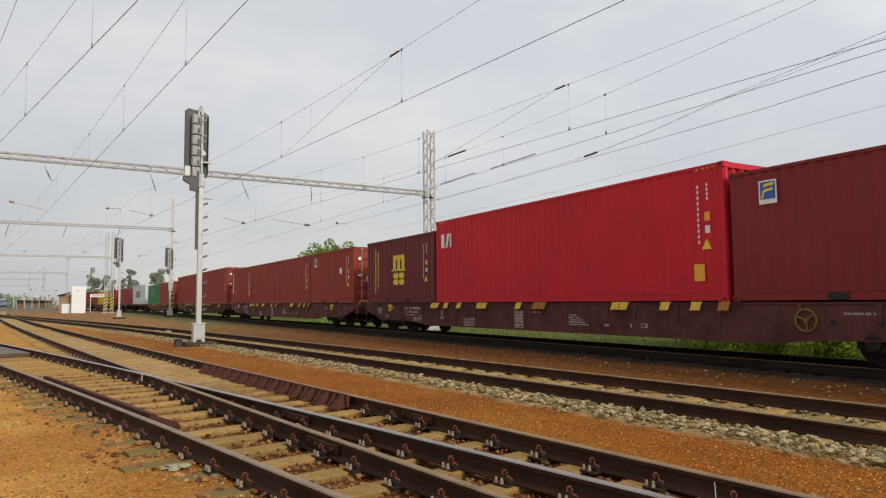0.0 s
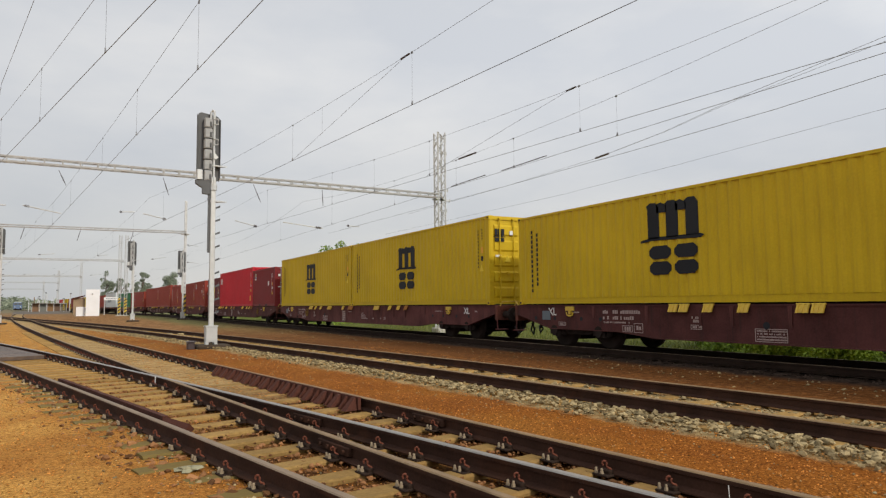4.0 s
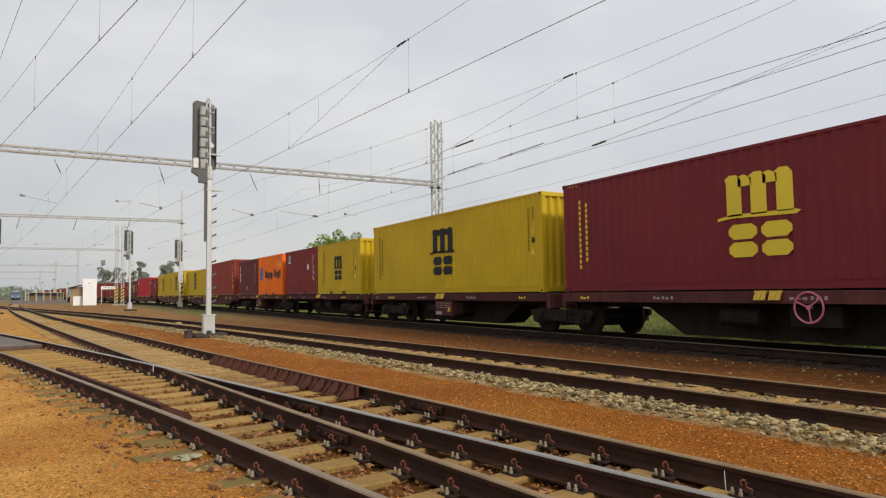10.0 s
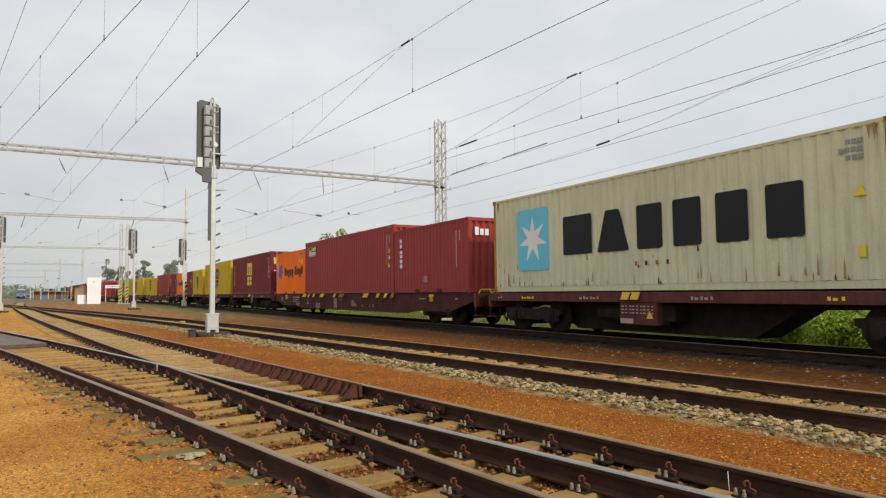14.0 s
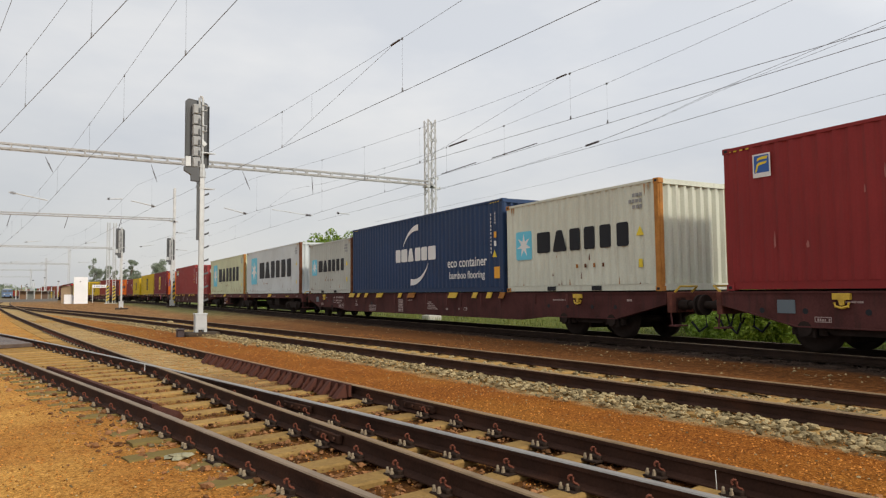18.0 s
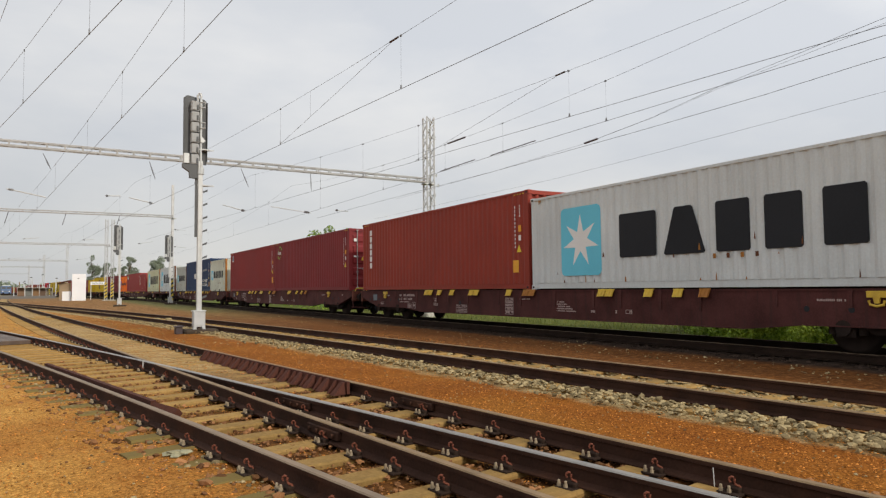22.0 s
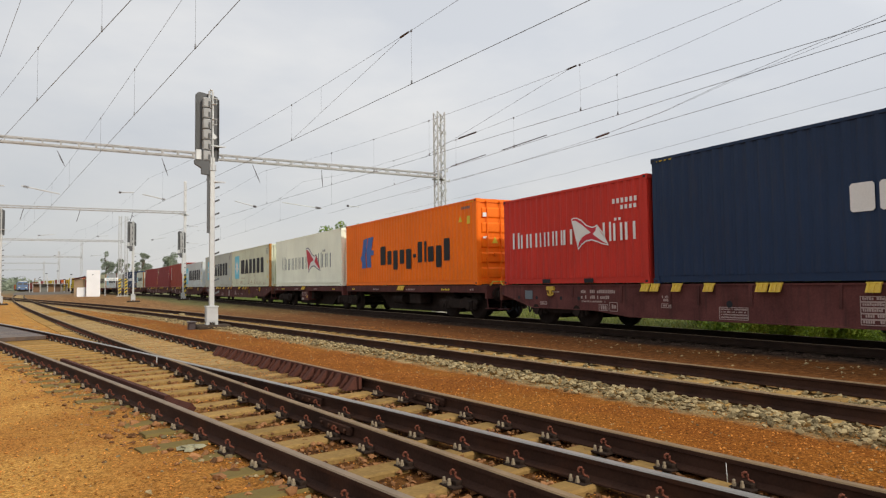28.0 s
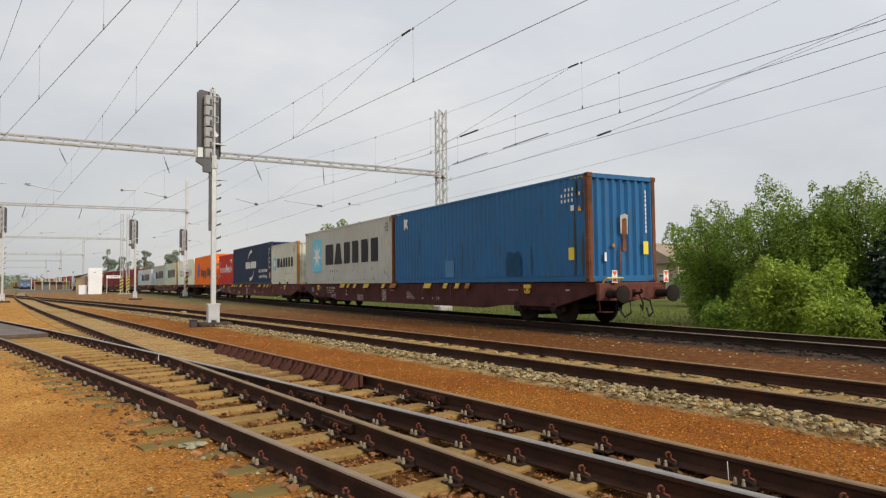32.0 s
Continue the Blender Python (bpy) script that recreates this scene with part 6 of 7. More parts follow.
def under_beam(x):
    """Depth of the first gantry's skew beam at x, and how much nearer it is than the mast."""
    y = -(22.3 - x) * math.tan(radians(3.0))
    return y, (41 + y) / 41


g1 = gantry("pale lattice gantry spanning the yard", 41, 22.3, -24, 8.73, 13.0, 0.55, deep=0.28, skew=3.0, step=0.8)
for x0, z0, x1, z1 in ((-2.16, 6.5, -0.43, 6.16), (4.77, 6.11, 3.54, 6.37), (9.85, 5.92, 8.53, 6.23), (13.89, 6.0, 11.39, 6.27), (-4.9, 6.4, -2.9, 6.46), (2.35, 6.4, 3.11, 6.44), (15.5, 6.25, 16.35, 6.21)):
    y, f = under_beam(x0)
    arm(g1, x0 * f, 1.22 + (z0 - 1.22) * f, x1 * f, 1.22 + (z1 - 1.22) * f, y)
for x0, z0, x1, z1 in ((-.59, 8.45, -.24, 7.67), (4.54, 8.45, 4.85, 7.49), (9.58, 8.45, 10.02, 7.4), (13.86, 8.45, 13.93, 7.39)):
    y, f = under_beam(x0)
    lo, hi = Vector((x1 * f, y, 1.22 + (z1 - 1.22) * f)), Vector((x0 * f, y, 1.22 + (z0 - 1.22) * f))
    g = Geo().tube([hi, lo], 0.015, 6)
    for k in range(7):
        p = hi.lerp(lo, 0.35 + 0.07 * k)
        g.tube([p, p + Vector((0, 0, -0.02))], 0.04, 8)
    part("hanger_insulator", g, M_INSUL, g1, "slanted hanging insulator")
for z, w in ((11.6, .5), (9.0, .6), (8.3, .75), (7.6, .5), (7.2, .4)):
    g = Geo().box(22.3, 22.3 + w, -.04, .04, z - .03, z + .03)
    g.tube([(22.3 + w, 0, z - .09), (22.3 + w, 0, z + .12)], 0.05, 6)
    part("mast_bracket", g, M_GALV, g1)
g2 = gantry("second gantry with a slender striped mast", 80, 11.3, -26, 9.5, 12.9, 0.26, stripes=True, deep=0.22)
for x0, z0, x1, z1 in ((-2.77, 6.56, -1.28, 6.71), (2.59, 6.57, 3.65, 6.71), (7.79, 6.32, 9.34, 6.6)):
    arm(g2, x0, z0, x1, z1)
for z in (8.0, 6.1):
    arm(g2, 11.45, z, 12.7, z - 0.1)
for x in (-4, 1, 6):
    part("hanger_insulator", Geo().tube([(x, 0, 9.25), (x - .3, 0, 8.1)], 0.03, 6), M_INSUL, g2)
g3 = gantry("third gantry with a twin lattice mast", 120, 7.65, -30, 8.67, 12.6, 0.4, posts=2, stripes=True, detail=False, deep=0.22)
for x0, z0, x1, z1 in ((-6, 6.2, -4, 6.4), (-2, 6.2, -0.5, 6.4), (3, 6.2, 4.6, 6.35)):
    arm(g3, x0, z0, x1, z1)
gantry("fourth gantry far along the station", 160, 2.4, -34, 7.7, 11.2, 0.34, detail=False, deep=0.22)
gantry("fifth gantry far along the station", 220, -2.3, -44, 8.3, 11.6, 0.42, stripes=True, detail=False, deep=0.22)
gantry("sixth gantry in the far distance", 300, -8.0, -60, 8.4, 11.6, 0.42, detail=False)


# ---- overhead wires ----
def wire_run(label, pts, r, drops=()):
    t = thing("overhead_wire", label, "overhead wire", "overhead wires")
    part("wire", Geo().tube(pts, r, 5), M_WIRE, t)
    return t


def catenary(label, x_of, y0, y1, zc, low, hang, r=0.0048):
    """A contact wire, its bearer above it and the droppers between; low: where the bearer hangs lowest, its height there and how it curves, supports 40 m apart."""
    t = thing("catenary_line", label, "overhead wire", "overhead wires")
    ys = [y0 + (y1 - y0) * i / 120 for i in range(121)]
    y_low, z_low, bend = low

    def bearer(y):
        return z_low + bend * (((y - y_low + 20) % 40) - 20) ** 2
    part("contact_wire", Geo().tube([(x_of(y), y, zc) for y in ys], r * 1.3, 5), M_WIRE, t, "dark contact wire")
    part("bearer_wire", Geo().tube([(x_of(y), y, bearer(y)) for y in ys], r * 0.85, 5), M_WIRE, t, "sagging bearer wire")
    for y in hang:
        g = Geo().tube([(x_of(y), y, zc), (x_of(y), y, bearer(y))], r * 0.5, 4)
        g.prism([(y - .03, zc), (y + .03, zc), (y + .008, zc + .09), (y - .008, zc + .09)], x_of(y) - .012, x_of(y) + .012, "x")
        g.box(x_of(y) - .012, x_of(y) + .012, y - .03, y + .03, bearer(y) - .03, bearer(y) + .015)
        part("dropper", g, M_WIRE, t, "thin upright dropper")
    return t


c1 = catenary("contact line over the ballasted track", lambda y: 7.734 - 0.0970 * y if y < 38 else 4.048 - 0.075 * (y - 38), -12, 120, 5.54, (21.0, 6.62, 0.0016), (-5, 4, 13.1, 19.9, 29, 37, 46, 55, 64, 73))
part("anchor_rope", Geo().tube([(6.44, 13.35, 6.71), (5.81, 19.85, 5.57)], 0.005, 4), M_WIRE, c1)
part("rope_clamp", Geo().tube([(6.45, 13.2, 6.715), (6.41, 13.55, 6.70)], 0.022, 6), M_INSUL, c1, "dark rope clamp")
part("dropper", Geo().tube([(6.01, 17.79, 5.93), (6.01, 17.79, 6.63)], 0.0025, 4), M_WIRE, c1, "thin upright dropper")
c2 = catenary("contact line leading away from the train's track", lambda y: 12.58 - 0.0951 * y, -12, 62, 5.54, (16.5, 6.715, 0.0016), (5.2, 13.3, 20.3, 24.2, 28, 36))
part("anchor_rope", Geo().tube([(11.28, 13.5, 6.73), (10.63, 20.5, 5.56)], 0.005, 4), M_WIRE, c2)
part("rope_clamp", Geo().tube([(11.29, 13.4, 6.73), (11.26, 13.75, 6.715)], 0.022, 6), M_INSUL, c2, "dark rope clamp")
c3 = catenary("contact line over the train's track", lambda y: 12.52 - 0.0038 * y, -12, 260, 5.54, (20.0, 6.49, 0.0025), (6.0, 13.2, 17.9, 21.6, 27, 35, 45, 55, 65))
for yy in (22.0, 18.6):
    part("section_bar", Geo().tube([(12.44, yy, 5.57), (12.45, yy - 2.4, 5.6)], 0.014, 6), M_INSUL, c3, "dark section insulator bar")
part("insulator_bar", Geo().tube([(12.44, 21.4, 6.5), (12.45, 20.2, 6.5)], 0.03, 6), M_INSUL, c3, "dark insulator in the bearer wire")
c4 = wire_run("dark feeder wire along the train's track", [(13.3, -6, 5.54), (13.72, 7.28, 5.54), (13.97, 9.69, 5.54), (14.1, 14.0, 5.54), (14.15, 20.82, 5.54), (14.3, 41, 5.7)], 0.0065)
part("insulator_bar", Geo().tube([(13.84, 15.6, 5.54), (13.75, 14.95, 5.54)], 0.03, 6), M_INSUL, c4)
wire_run("thin tensioned wire crossing the contact lines", [(11.3, 4.0, 5.54), (11.73, 6.2, 5.54), (12.49, 9.72, 5.54), (13.25, 12.34, 5.54), (13.85, 15.56, 5.54), (14.15, 20.82, 5.54), (14.5, 30, 5.6)], 0.0042)
wire_run("thin tensioned wire beside the crossing one", [(11.6, 4.0, 5.54), (11.95, 6.3, 5.54), (12.6, 9.8, 5.54), (13.3, 12.4, 5.54), (13.84, 15.5, 5.54)], 0.003)
wire_run("thin far feeder wire beyond the train", [(15.0, -6, 5.54), (16.21, 8.63, 5.54), (16.89, 15.3, 5.54), (17.33, 21.5, 5.54), (18.2, 41, 5.8)], 0.0042)
catenary("contact line over the crossing track", lambda y: 3.245 - 0.0990 * y if y < 30 else 0.275 - 0.0940 * (y - 30) - 0.0004 * (y - 30) ** 2, -4, 90, 5.54, (30.0, 6.62, 0.0007), (5.0, 12.86, 18.6, 24.2, 33, 41, 52, 60))
catenary("contact line over the turnout track", lambda y: 3.067 - 0.2066 * y, -2, 80, 5.54, (16.0, 6.775, 0.0017), (7.0, 12.7, 18.15, 24, 32))
wire_run("thin bearer wire high over the crossing", [(-4.2, 45, 7.6), (-1.6, 19.9, 6.8), (-0.2, 11, 6.8), (1.2, 2, 6.9)], 0.0045)


# ---- far end of the station ----
plat = thing("station_platform", "low grey platform far along the yard", "platform", kind="structure")
M_PLAT = surface("dark_platform_asphalt", (0.13, 0.115, 0.10), rough=0.9, var=0.2, space="World")
part("slab", Geo().box(-11.0, 0.6, 190, 330, -0.4, 0.3, bevel=0.05), M_PLAT, plat)
part("ramp", Geo().add([(-11, 190, .29), (.6, 190, .29), (-11, 182, -.25), (.6, 182, -.25), (-11, 190, -.4), (.6, 190, -.4)], [(0, 2, 3, 1), (1, 3, 5), (0, 4, 2)]), M_PLAT, plat)
hut = thing("station_hut", "small hut with a white gable wall and brown roof", "hut", at=pose(-0.48, 125, 0))
part("gable_wall", Geo().box(3.1, 5.1, -0.15, 0.15, -0.3, 4.1), M_WHITEWALL, hut, "bright white gable wall")
part("side_wall", Geo().box(4.95, 5.1, 0.15, 9, -0.3, 3.6), M_WHITEWALL, hut)
part("annexe_wall", Geo().box(1.75, 3.0, 1.0, 1.2, -0.3, 1.3), M_WHITEWALL, hut)
part("annexe_upper_wall", Geo().box(1.35, 3.0, 1.25, 6, -0.3, 2.7), surface("brown_plaster", (0.30, 0.22, 0.14), 0.9, space="World"), hut, "brown upper wall")
part("roof", Geo().prism([(1.1, 2.72), (3.0, 3.2), (3.0, 3.05), (1.1, 2.55)], 0.8, 8.0, "y"), M_FINS, hut, "brown sloping roof")
part("lamp", Geo().box(3.9, 4.1, -0.25, -0.15, 3.3, 3.42), M_SIGBACK, hut)
board = thing("station_name_board", "white station name board on two pale posts", "sign", at=pose(6.84, 135, -0.2) @ Matrix.Scale(0.9, 4))
part("panel", Geo().box(-1.3, 1.3, -.06, 0, 2.95, 3.52, bevel=0.01), M_WHITE, board, "white panel with grey marks")
for x in (-1.2, 1.2):
    part("post", Geo().box(x - .07, x + .07, 0, .12, 0, 3.5, bevel=0.01), M_CREAMSTEEL, board, "pale steel post")
for k in range(7):
    part("lettering_bar", Geo().box(-.95 + k * .28, -.79 + k * .28, -.067, -.06, 3.14, 3.34), M_SLATE, board)
for k, (x, y, z) in enumerate(((-5.2, 170, 3.2), (-4.2, 175, 5.0), (-2.0, 170, 5.6), (0.6, 168, 4.6), (-6.2, 200, 4.4), (-7.4, 230, 4.4), (-0.6, 150, 3.0))):
    p = thing("platform_pole", "yellow and dark striped pole on the platform", "pole", "poles on the platform", at=pose(x * 1.25, y * 1.25, 0.3))
    part("shaft", Geo().tube([(0, 0, 0), (0, 0, z)], 0.09, 8), M_CREAMSTEEL, p)
    part("stripes", Geo().tube([(0, 0, .2), (0, 0, 1.9)], 0.13, 8), M_HAZARD, p)
    part("head", Geo().box(-.25, .25, -.1, .1, z - .1, z + .12, bevel=0.02), M_SIGBACK, p)
for k in range(5):
    sh = thing("platform_shelter", "ochre and brown platform shelter", "shelter", "shelters on the platform", at=pose(-6.7 + k * 1.45, 193 + k * 6, 0.3) @ Matrix.Scale(0.78, 4))
    part("back_wall", Geo().box(-1.0, 1.0, 0.9, 1.0, 0, 2.6), surface("ochre_boards_%s" % "abcde"[k], ((0.20, 0.12, 0.07), (0.17, 0.17, 0.15), (0.24, 0.14, 0.07), (0.15, 0.10, 0.07), (0.20, 0.17, 0.12))[k], 0.8), sh)
    part("roof", Geo().box(-1.2, 1.2, -.8, 1.2, 2.6, 2.75, bevel=0.03), M_CONCRETE, sh)
    for x in (-.95, .95):
        part("post", Geo().box(x - .05, x + .05, -.6, -.5, 0, 2.6), M_GALV, sh)

r_col = random.Random(8)
for k in range(16):
    p = thing("lamp_post", "thin pale post standing along the platform", "post", "posts along the platform", at=pose(-9.5 + 0.66 * k + r_col.uniform(-.2, .2), 200 + r_col.uniform(0, 90), 0.3))
    part("shaft", Geo().box(-.09, .09, -.09, .09, 0, r_col.uniform(2.4, 4.6), bevel=0.02), (M_CREAMSTEEL, M_GALV, M_OCHRE, M_CREAMSTEEL)[k % 4], p)

coach_m = surface("grey_blue_coach", (0.12, 0.15, 0.19), 0.6)


def locomotive():
    w = thing("locomotive", "blue electric locomotive coming slowly along a far track", "locomotive")
    blue = surface("blue_engine_paint", (0.09, 0.15, 0.27), 0.5, var=0.15)
    g = Geo().prism([(-1.5, 0.9), (1.5, 0.9), (1.5, 2.4), (1.3, 3.5), (-1.3, 3.5), (-1.5, 2.4)], 0.0, 15.0, "y")
    part("body", g, blue, w)
    part("nose_band", Geo().box(-1.5, 1.5, -.03, -.004, 1.5, 1.85), coach_m, w, "dull band across the nose")
    for sx in (-.75, .75):
        part("windscreen", Geo().box(sx - .6, sx + .6, -.02, -.004, 2.45, 3.2), M_SIGBACK, w)
        part("headlight", Geo().tube([(sx * 1.3, -.06, 1.65), (sx * 1.3, 0, 1.65)], 0.16, 10), M_WHITE, w)
        part("buffer", buffer_mesh(), M_BOGIE, w, at=pose(sx * 1.15, 0, 1.05))
    part("roof", Geo().box(-1.2, 1.2, .4, 14.6, 3.5, 3.75, bevel=0.1), M_GALV, w)
    part("pantograph", Geo().tube([(0, 3, 3.75), (0, 5, 4.6), (0, 3.4, 5.4)], 0.04, 6).tube([(-.9, 3.4, 5.4), (.9, 3.4, 5.4)], 0.03, 6), M_SIGBACK, w)
    part("skirt", Geo().box(-1.4, 1.4, -.05, 15, 0.35, 0.9), M_BOGIE, w)
    for yy in (3, 12):
        part("bogie", bogie_mesh(), M_BOGIE, w, at=pose(0, yy, 0.5))
    return w


engine = locomotive()
cr = thing("goods_wagon", "dark grey wagon drawn by the blue locomotive", "wagon")
part("body", Geo().box(-1.45, 1.45, 0, 16.5, 1.0, 3.5, bevel=0.1), coach_m, cr)
for yy in (3, 13):
    part("bogie", bogie_mesh(), M_BOGIE, cr, at=pose(0, yy, 0.5))

house = thing("house", "beige house with a grey roof behind the bushes", "house", at=pose(64, 58, -0.55))
part("wall", Geo().box(-5, 6, -4, 5, 0, 3.6), surface("beige_plaster", (0.42, 0.34, 0.26), 0.9), house)
part("roof", Geo().prism([(-4.6, 3.55), (5.6, 3.55), (.5, 6.0)], -5.6, 6.6, "x"), surface("brown_grey_roof", (0.30, 0.23, 0.17), 0.85), house)
for y in (-2.4, 0.6):
    wdw = part("window", Geo().box(-5.06, -5.0, y, y + 1.2, 1.1, 2.4), M_WHITE, house)
    part("pane", Geo().box(-5.1, -5.065, y + .1, y + 1.1, 1.2, 2.3), M_SIGBACK, wdw)
fence = thing("board_fence", "grey board fence behind the grass", "fence", at=pose(44, 46, -0.55))
for i in range(26):
    part("board", cached(("board",), lambda: Geo().box(-.02, .02, -.27, .27, 0, 2.0).mesh("board", M_CONCRETE)), M_CONCRETE, fence, at=pose(i * 0.12, -i * 0.56 + 9, 0))

# ---- plants ----
def leaf_material(name, dark, light, rough=0.6):
    m = bpy.data.materials.new(name)
    m.use_nodes = True
    n, l = m.node_tree.nodes, m.node_tree.links
    b = n["Principled BSDF"]
    g, r = n.new("ShaderNodeNewGeometry"), n.new("ShaderNodeValToRGB")
    r.color_ramp.elements[0].color, r.color_ramp.elements[1].color = (*dark, 1), (*light, 1)
    l.new(g.outputs["Random Per Island"], r.inputs["Fac"])
    l.new(r.outputs["Color"], b.inputs["Base Color"])
    b.inputs["Roughness"].default_value = rough
    b.inputs["Subsurface Weight"].default_value = 0.0
    tr, mx = n.new("ShaderNodeBsdfTranslucent"), n.new("ShaderNodeMixShader")
    l.new(r.outputs["Color"], tr.inputs["Color"])
    mx.inputs["Fac"].default_value = 0.4
    l.new(b.outputs["BSDF"], mx.inputs[1])
    l.new(tr.outputs["BSDF"], mx.inputs[2])
    l.new(mx.outputs["Shader"], n["Material Output"].inputs["Surface"])
    return m


M_LEAF = leaf_material("fresh_green_leaf", (0.085, 0.15, 0.016), (0.27, 0.385, 0.04))
M_LEAF2 = leaf_material("yellow_green_leaf", (0.15, 0.23, 0.024), (0.40, 0.50, 0.055))
# distance haze painted into the leaf colour: paler and greyer than the near leaves
M_LEAF_HAZED = leaf_material("haze_paled_leaf", (0.17, 0.205, 0.145), (0.36, 0.40, 0.29), 0.9)
M_NEEDLE = leaf_material("dark_spruce_needle", (0.014, 0.032, 0.018), (0.05, 0.085, 0.045))
M_BARK = surface("grey_brown_bark", (0.13, 0.10, 0.075), rough=0.9, var=0.3, big=3, fine=20, bump=0.4)
rng = np.random.default_rng(7)


def leaves(clumps, count, size, up=0.5):
    """Small pointed leaves strewn through and over clumps (centre, radii); returns vertices and faces."""
    w = np.array([c[1][0] * c[1][1] + c[1][2] * c[1][0] for c in clumps])
    pick = rng.choice(len(clumps), count, p=w / w.sum())
    d = rng.normal(size=(count, 3))
    d /= np.linalg.norm(d, axis=1)[:, None]
    d[:, 2] = np.where(rng.random(count) < 0.3, np.abs(d[:, 2]), d[:, 2])
    rad = 0.55 + 0.5 * rng.random(count) ** 0.5
    c = np.array([cl[0] for cl in clumps])[pick]
    r = np.array([cl[1] for cl in clumps])[pick]
    p = c + d * r * rad[:, None]
    nrm = d * 0.6 + rng.normal(size=(count, 3)) * 0.55 + np.array([0, 0, up])
    nrm /= np.linalg.norm(nrm, axis=1)[:, None]
    a = np.cross(nrm, rng.normal(size=(count, 3)))
    a /= np.linalg.norm(a, axis=1)[:, None] + 1e-9
    b = np.cross(nrm, a)
    s = size * (0.6 + 0.8 * rng.random(count))[:, None]
    vs = np.stack([p - a * s, p - b * s * 0.45 + nrm * s * 0.12, p + a * s, p + b * s * 0.45 + nrm * s * 0.12], 1).reshape(-1, 3)
    fs = np.arange(count * 4).reshape(-1, 4)
    return vs, fs


def leaf_part(parent, name, clumps, count, size, m, label=""):
    vs, fs = leaves(clumps, count, size)
    me = mesh_of(name, vs.tolist(), fs.tolist(), m)
    return part(name, me, m, parent, label)


def bush(label, x, y, h, w, count, size, m, seed, stems=7, upright=0.6, group="bushes beyond the train"):
    r = random.Random(seed)
    z0 = ground_z(x, y)
    t = thing("bush", label, "bush", group, at=pose(x, y, z0))
    clumps = []
    for i in range(stems):
        a = 2 * math.pi * i / stems + r.uniform(-.4, .4)
        d = w * r.uniform(0.05, 0.8)
        top = Vector((d * math.cos(a), d * math.sin(a), h * r.uniform(0.62, 0.96) * (1 - 0.25 * d / w)))
        mid = Vector((top.x * 0.4, top.y * 0.4, top.z * 0.5))
        part("stem", Geo().tube([(r.uniform(-.1, .1), r.uniform(-.1, .1), -0.1), mid, top], [0.05 * h / 4, 0.035 * h / 4, 0.01], 6), M_BARK, t)
        n = 7
        for k in range(n):
            f = (k + 1) / n
            c = Vector((0, 0, 0)).lerp(top, f) + Vector((r.gauss(0, w * .16), r.gauss(0, w * .16), r.gauss(0, h * .05)))
            s = w * r.uniform(0.16, 0.3) * (1.15 - 0.5 * f)
            c.z = max(c.z, s * 0.55)
            clumps.append((tuple(c), (s, s, s * r.uniform(0.8, 1.3) * (1 + upright * f))))
        for k in range(3):
            c = top + Vector((r.gauss(0, w * .1), r.gauss(0, w * .1), h * 0.03 * k))
            clumps.append((tuple(c), (w * .075, w * .075, h * .075)))
    leaf_part(t, "crown", clumps, count, size, m)
    return t


def tree(label, x, y, h, w, count, size, m, seed, group, trunk=0.3, airy=False):
    r = random.Random(seed)
    t = thing("tree", label, "tree", group, at=pose(x, y, ground_z(x, y)))
    g = Geo().tube([(0, 0, -.2), (r.uniform(-.2, .2), 0, h * .35), (r.uniform(-.4, .4), r.uniform(-.3, .3), h * .8)], [trunk, trunk * .7, trunk * .2], 8)
    clumps = []
    for i in range(13):
        z = h * r.uniform(0.3, 0.92)
        a = r.uniform(0, 2 * math.pi)
        d = w * r.uniform(0.35, 0.95) * (1 - max(0, (z / h - 0.65)) * 1.8)
        e = Vector((d * math.cos(a), d * math.sin(a), min(h * .95, z + d * 0.45)))
        g.tube([(0, 0, z * 0.8), e * 0.55 + Vector((0, 0, z * .4)), e], [trunk * .35, trunk * .2, 0.02], 5)
        for k in range(3 if airy else 5):
            c = e * r.uniform(.55, 1.05) + Vector((r.gauss(0, w * .12), r.gauss(0, w * .12), r.gauss(0, h * .04)))
            s = w * r.uniform(.14, .26)
            clumps.append((tuple(c), (s, s, s * .85)))
    clumps.append(((0, 0, h * .93), (w * .2, w * .2, h * .08)))
    part("trunk", g, M_BARK, t)
    leaf_part(t, "crown", clumps, count, size, m)
    return t


bush("tall leafy green bush beyond the track", 24.3, 17.2, 5.8, 2.9, 46000, 0.058, M_LEAF, 1, 13)
bush("tall leafy green bush in the middle of the bush row", 26.0, 15.4, 5.75, 2.6, 40000, 0.058, M_LEAF, 12, 12)
bush("leafy green bush at the bush row's end", 24.6, 20.4, 5.0, 2.5, 34000, 0.055, M_LEAF, 2, 10)
bush("tall leafy bush standing behind a spruce", 31.5, 15.2, 6.0, 2.7, 12000, 0.075, M_LEAF, 3, 9)
bush("bright yellow-green bush close to the track", 20.0, 13.7, 2.7, 1.9, 20000, 0.066, M_LEAF2, 4, 9)
bush("low bright green bush close to the track", 19.0, 11.6, 1.35, 1.5, 11000, 0.06, M_LEAF2, 5, 8)
bush("low green bush beside the track", 19.4, 8.8, 1.7, 1.7, 8000, 0.06, M_LEAF, 6, 8)
bush("leafy green bush beside the track behind the viewer's side", 23.5, 8.4, 4.4, 2.6, 11000, 0.075, M_LEAF, 7, 8)
bush("low weedy bush at the foot of the bush row", 21.0, 17.2, 1.2, 1.4, 3500, 0.075, M_LEAF, 8, 7)
bush("low weedy bush near the rails", 18.2, 6.2, 1.0, 1.2, 3000, 0.07, M_LEAF2, 9, 7)
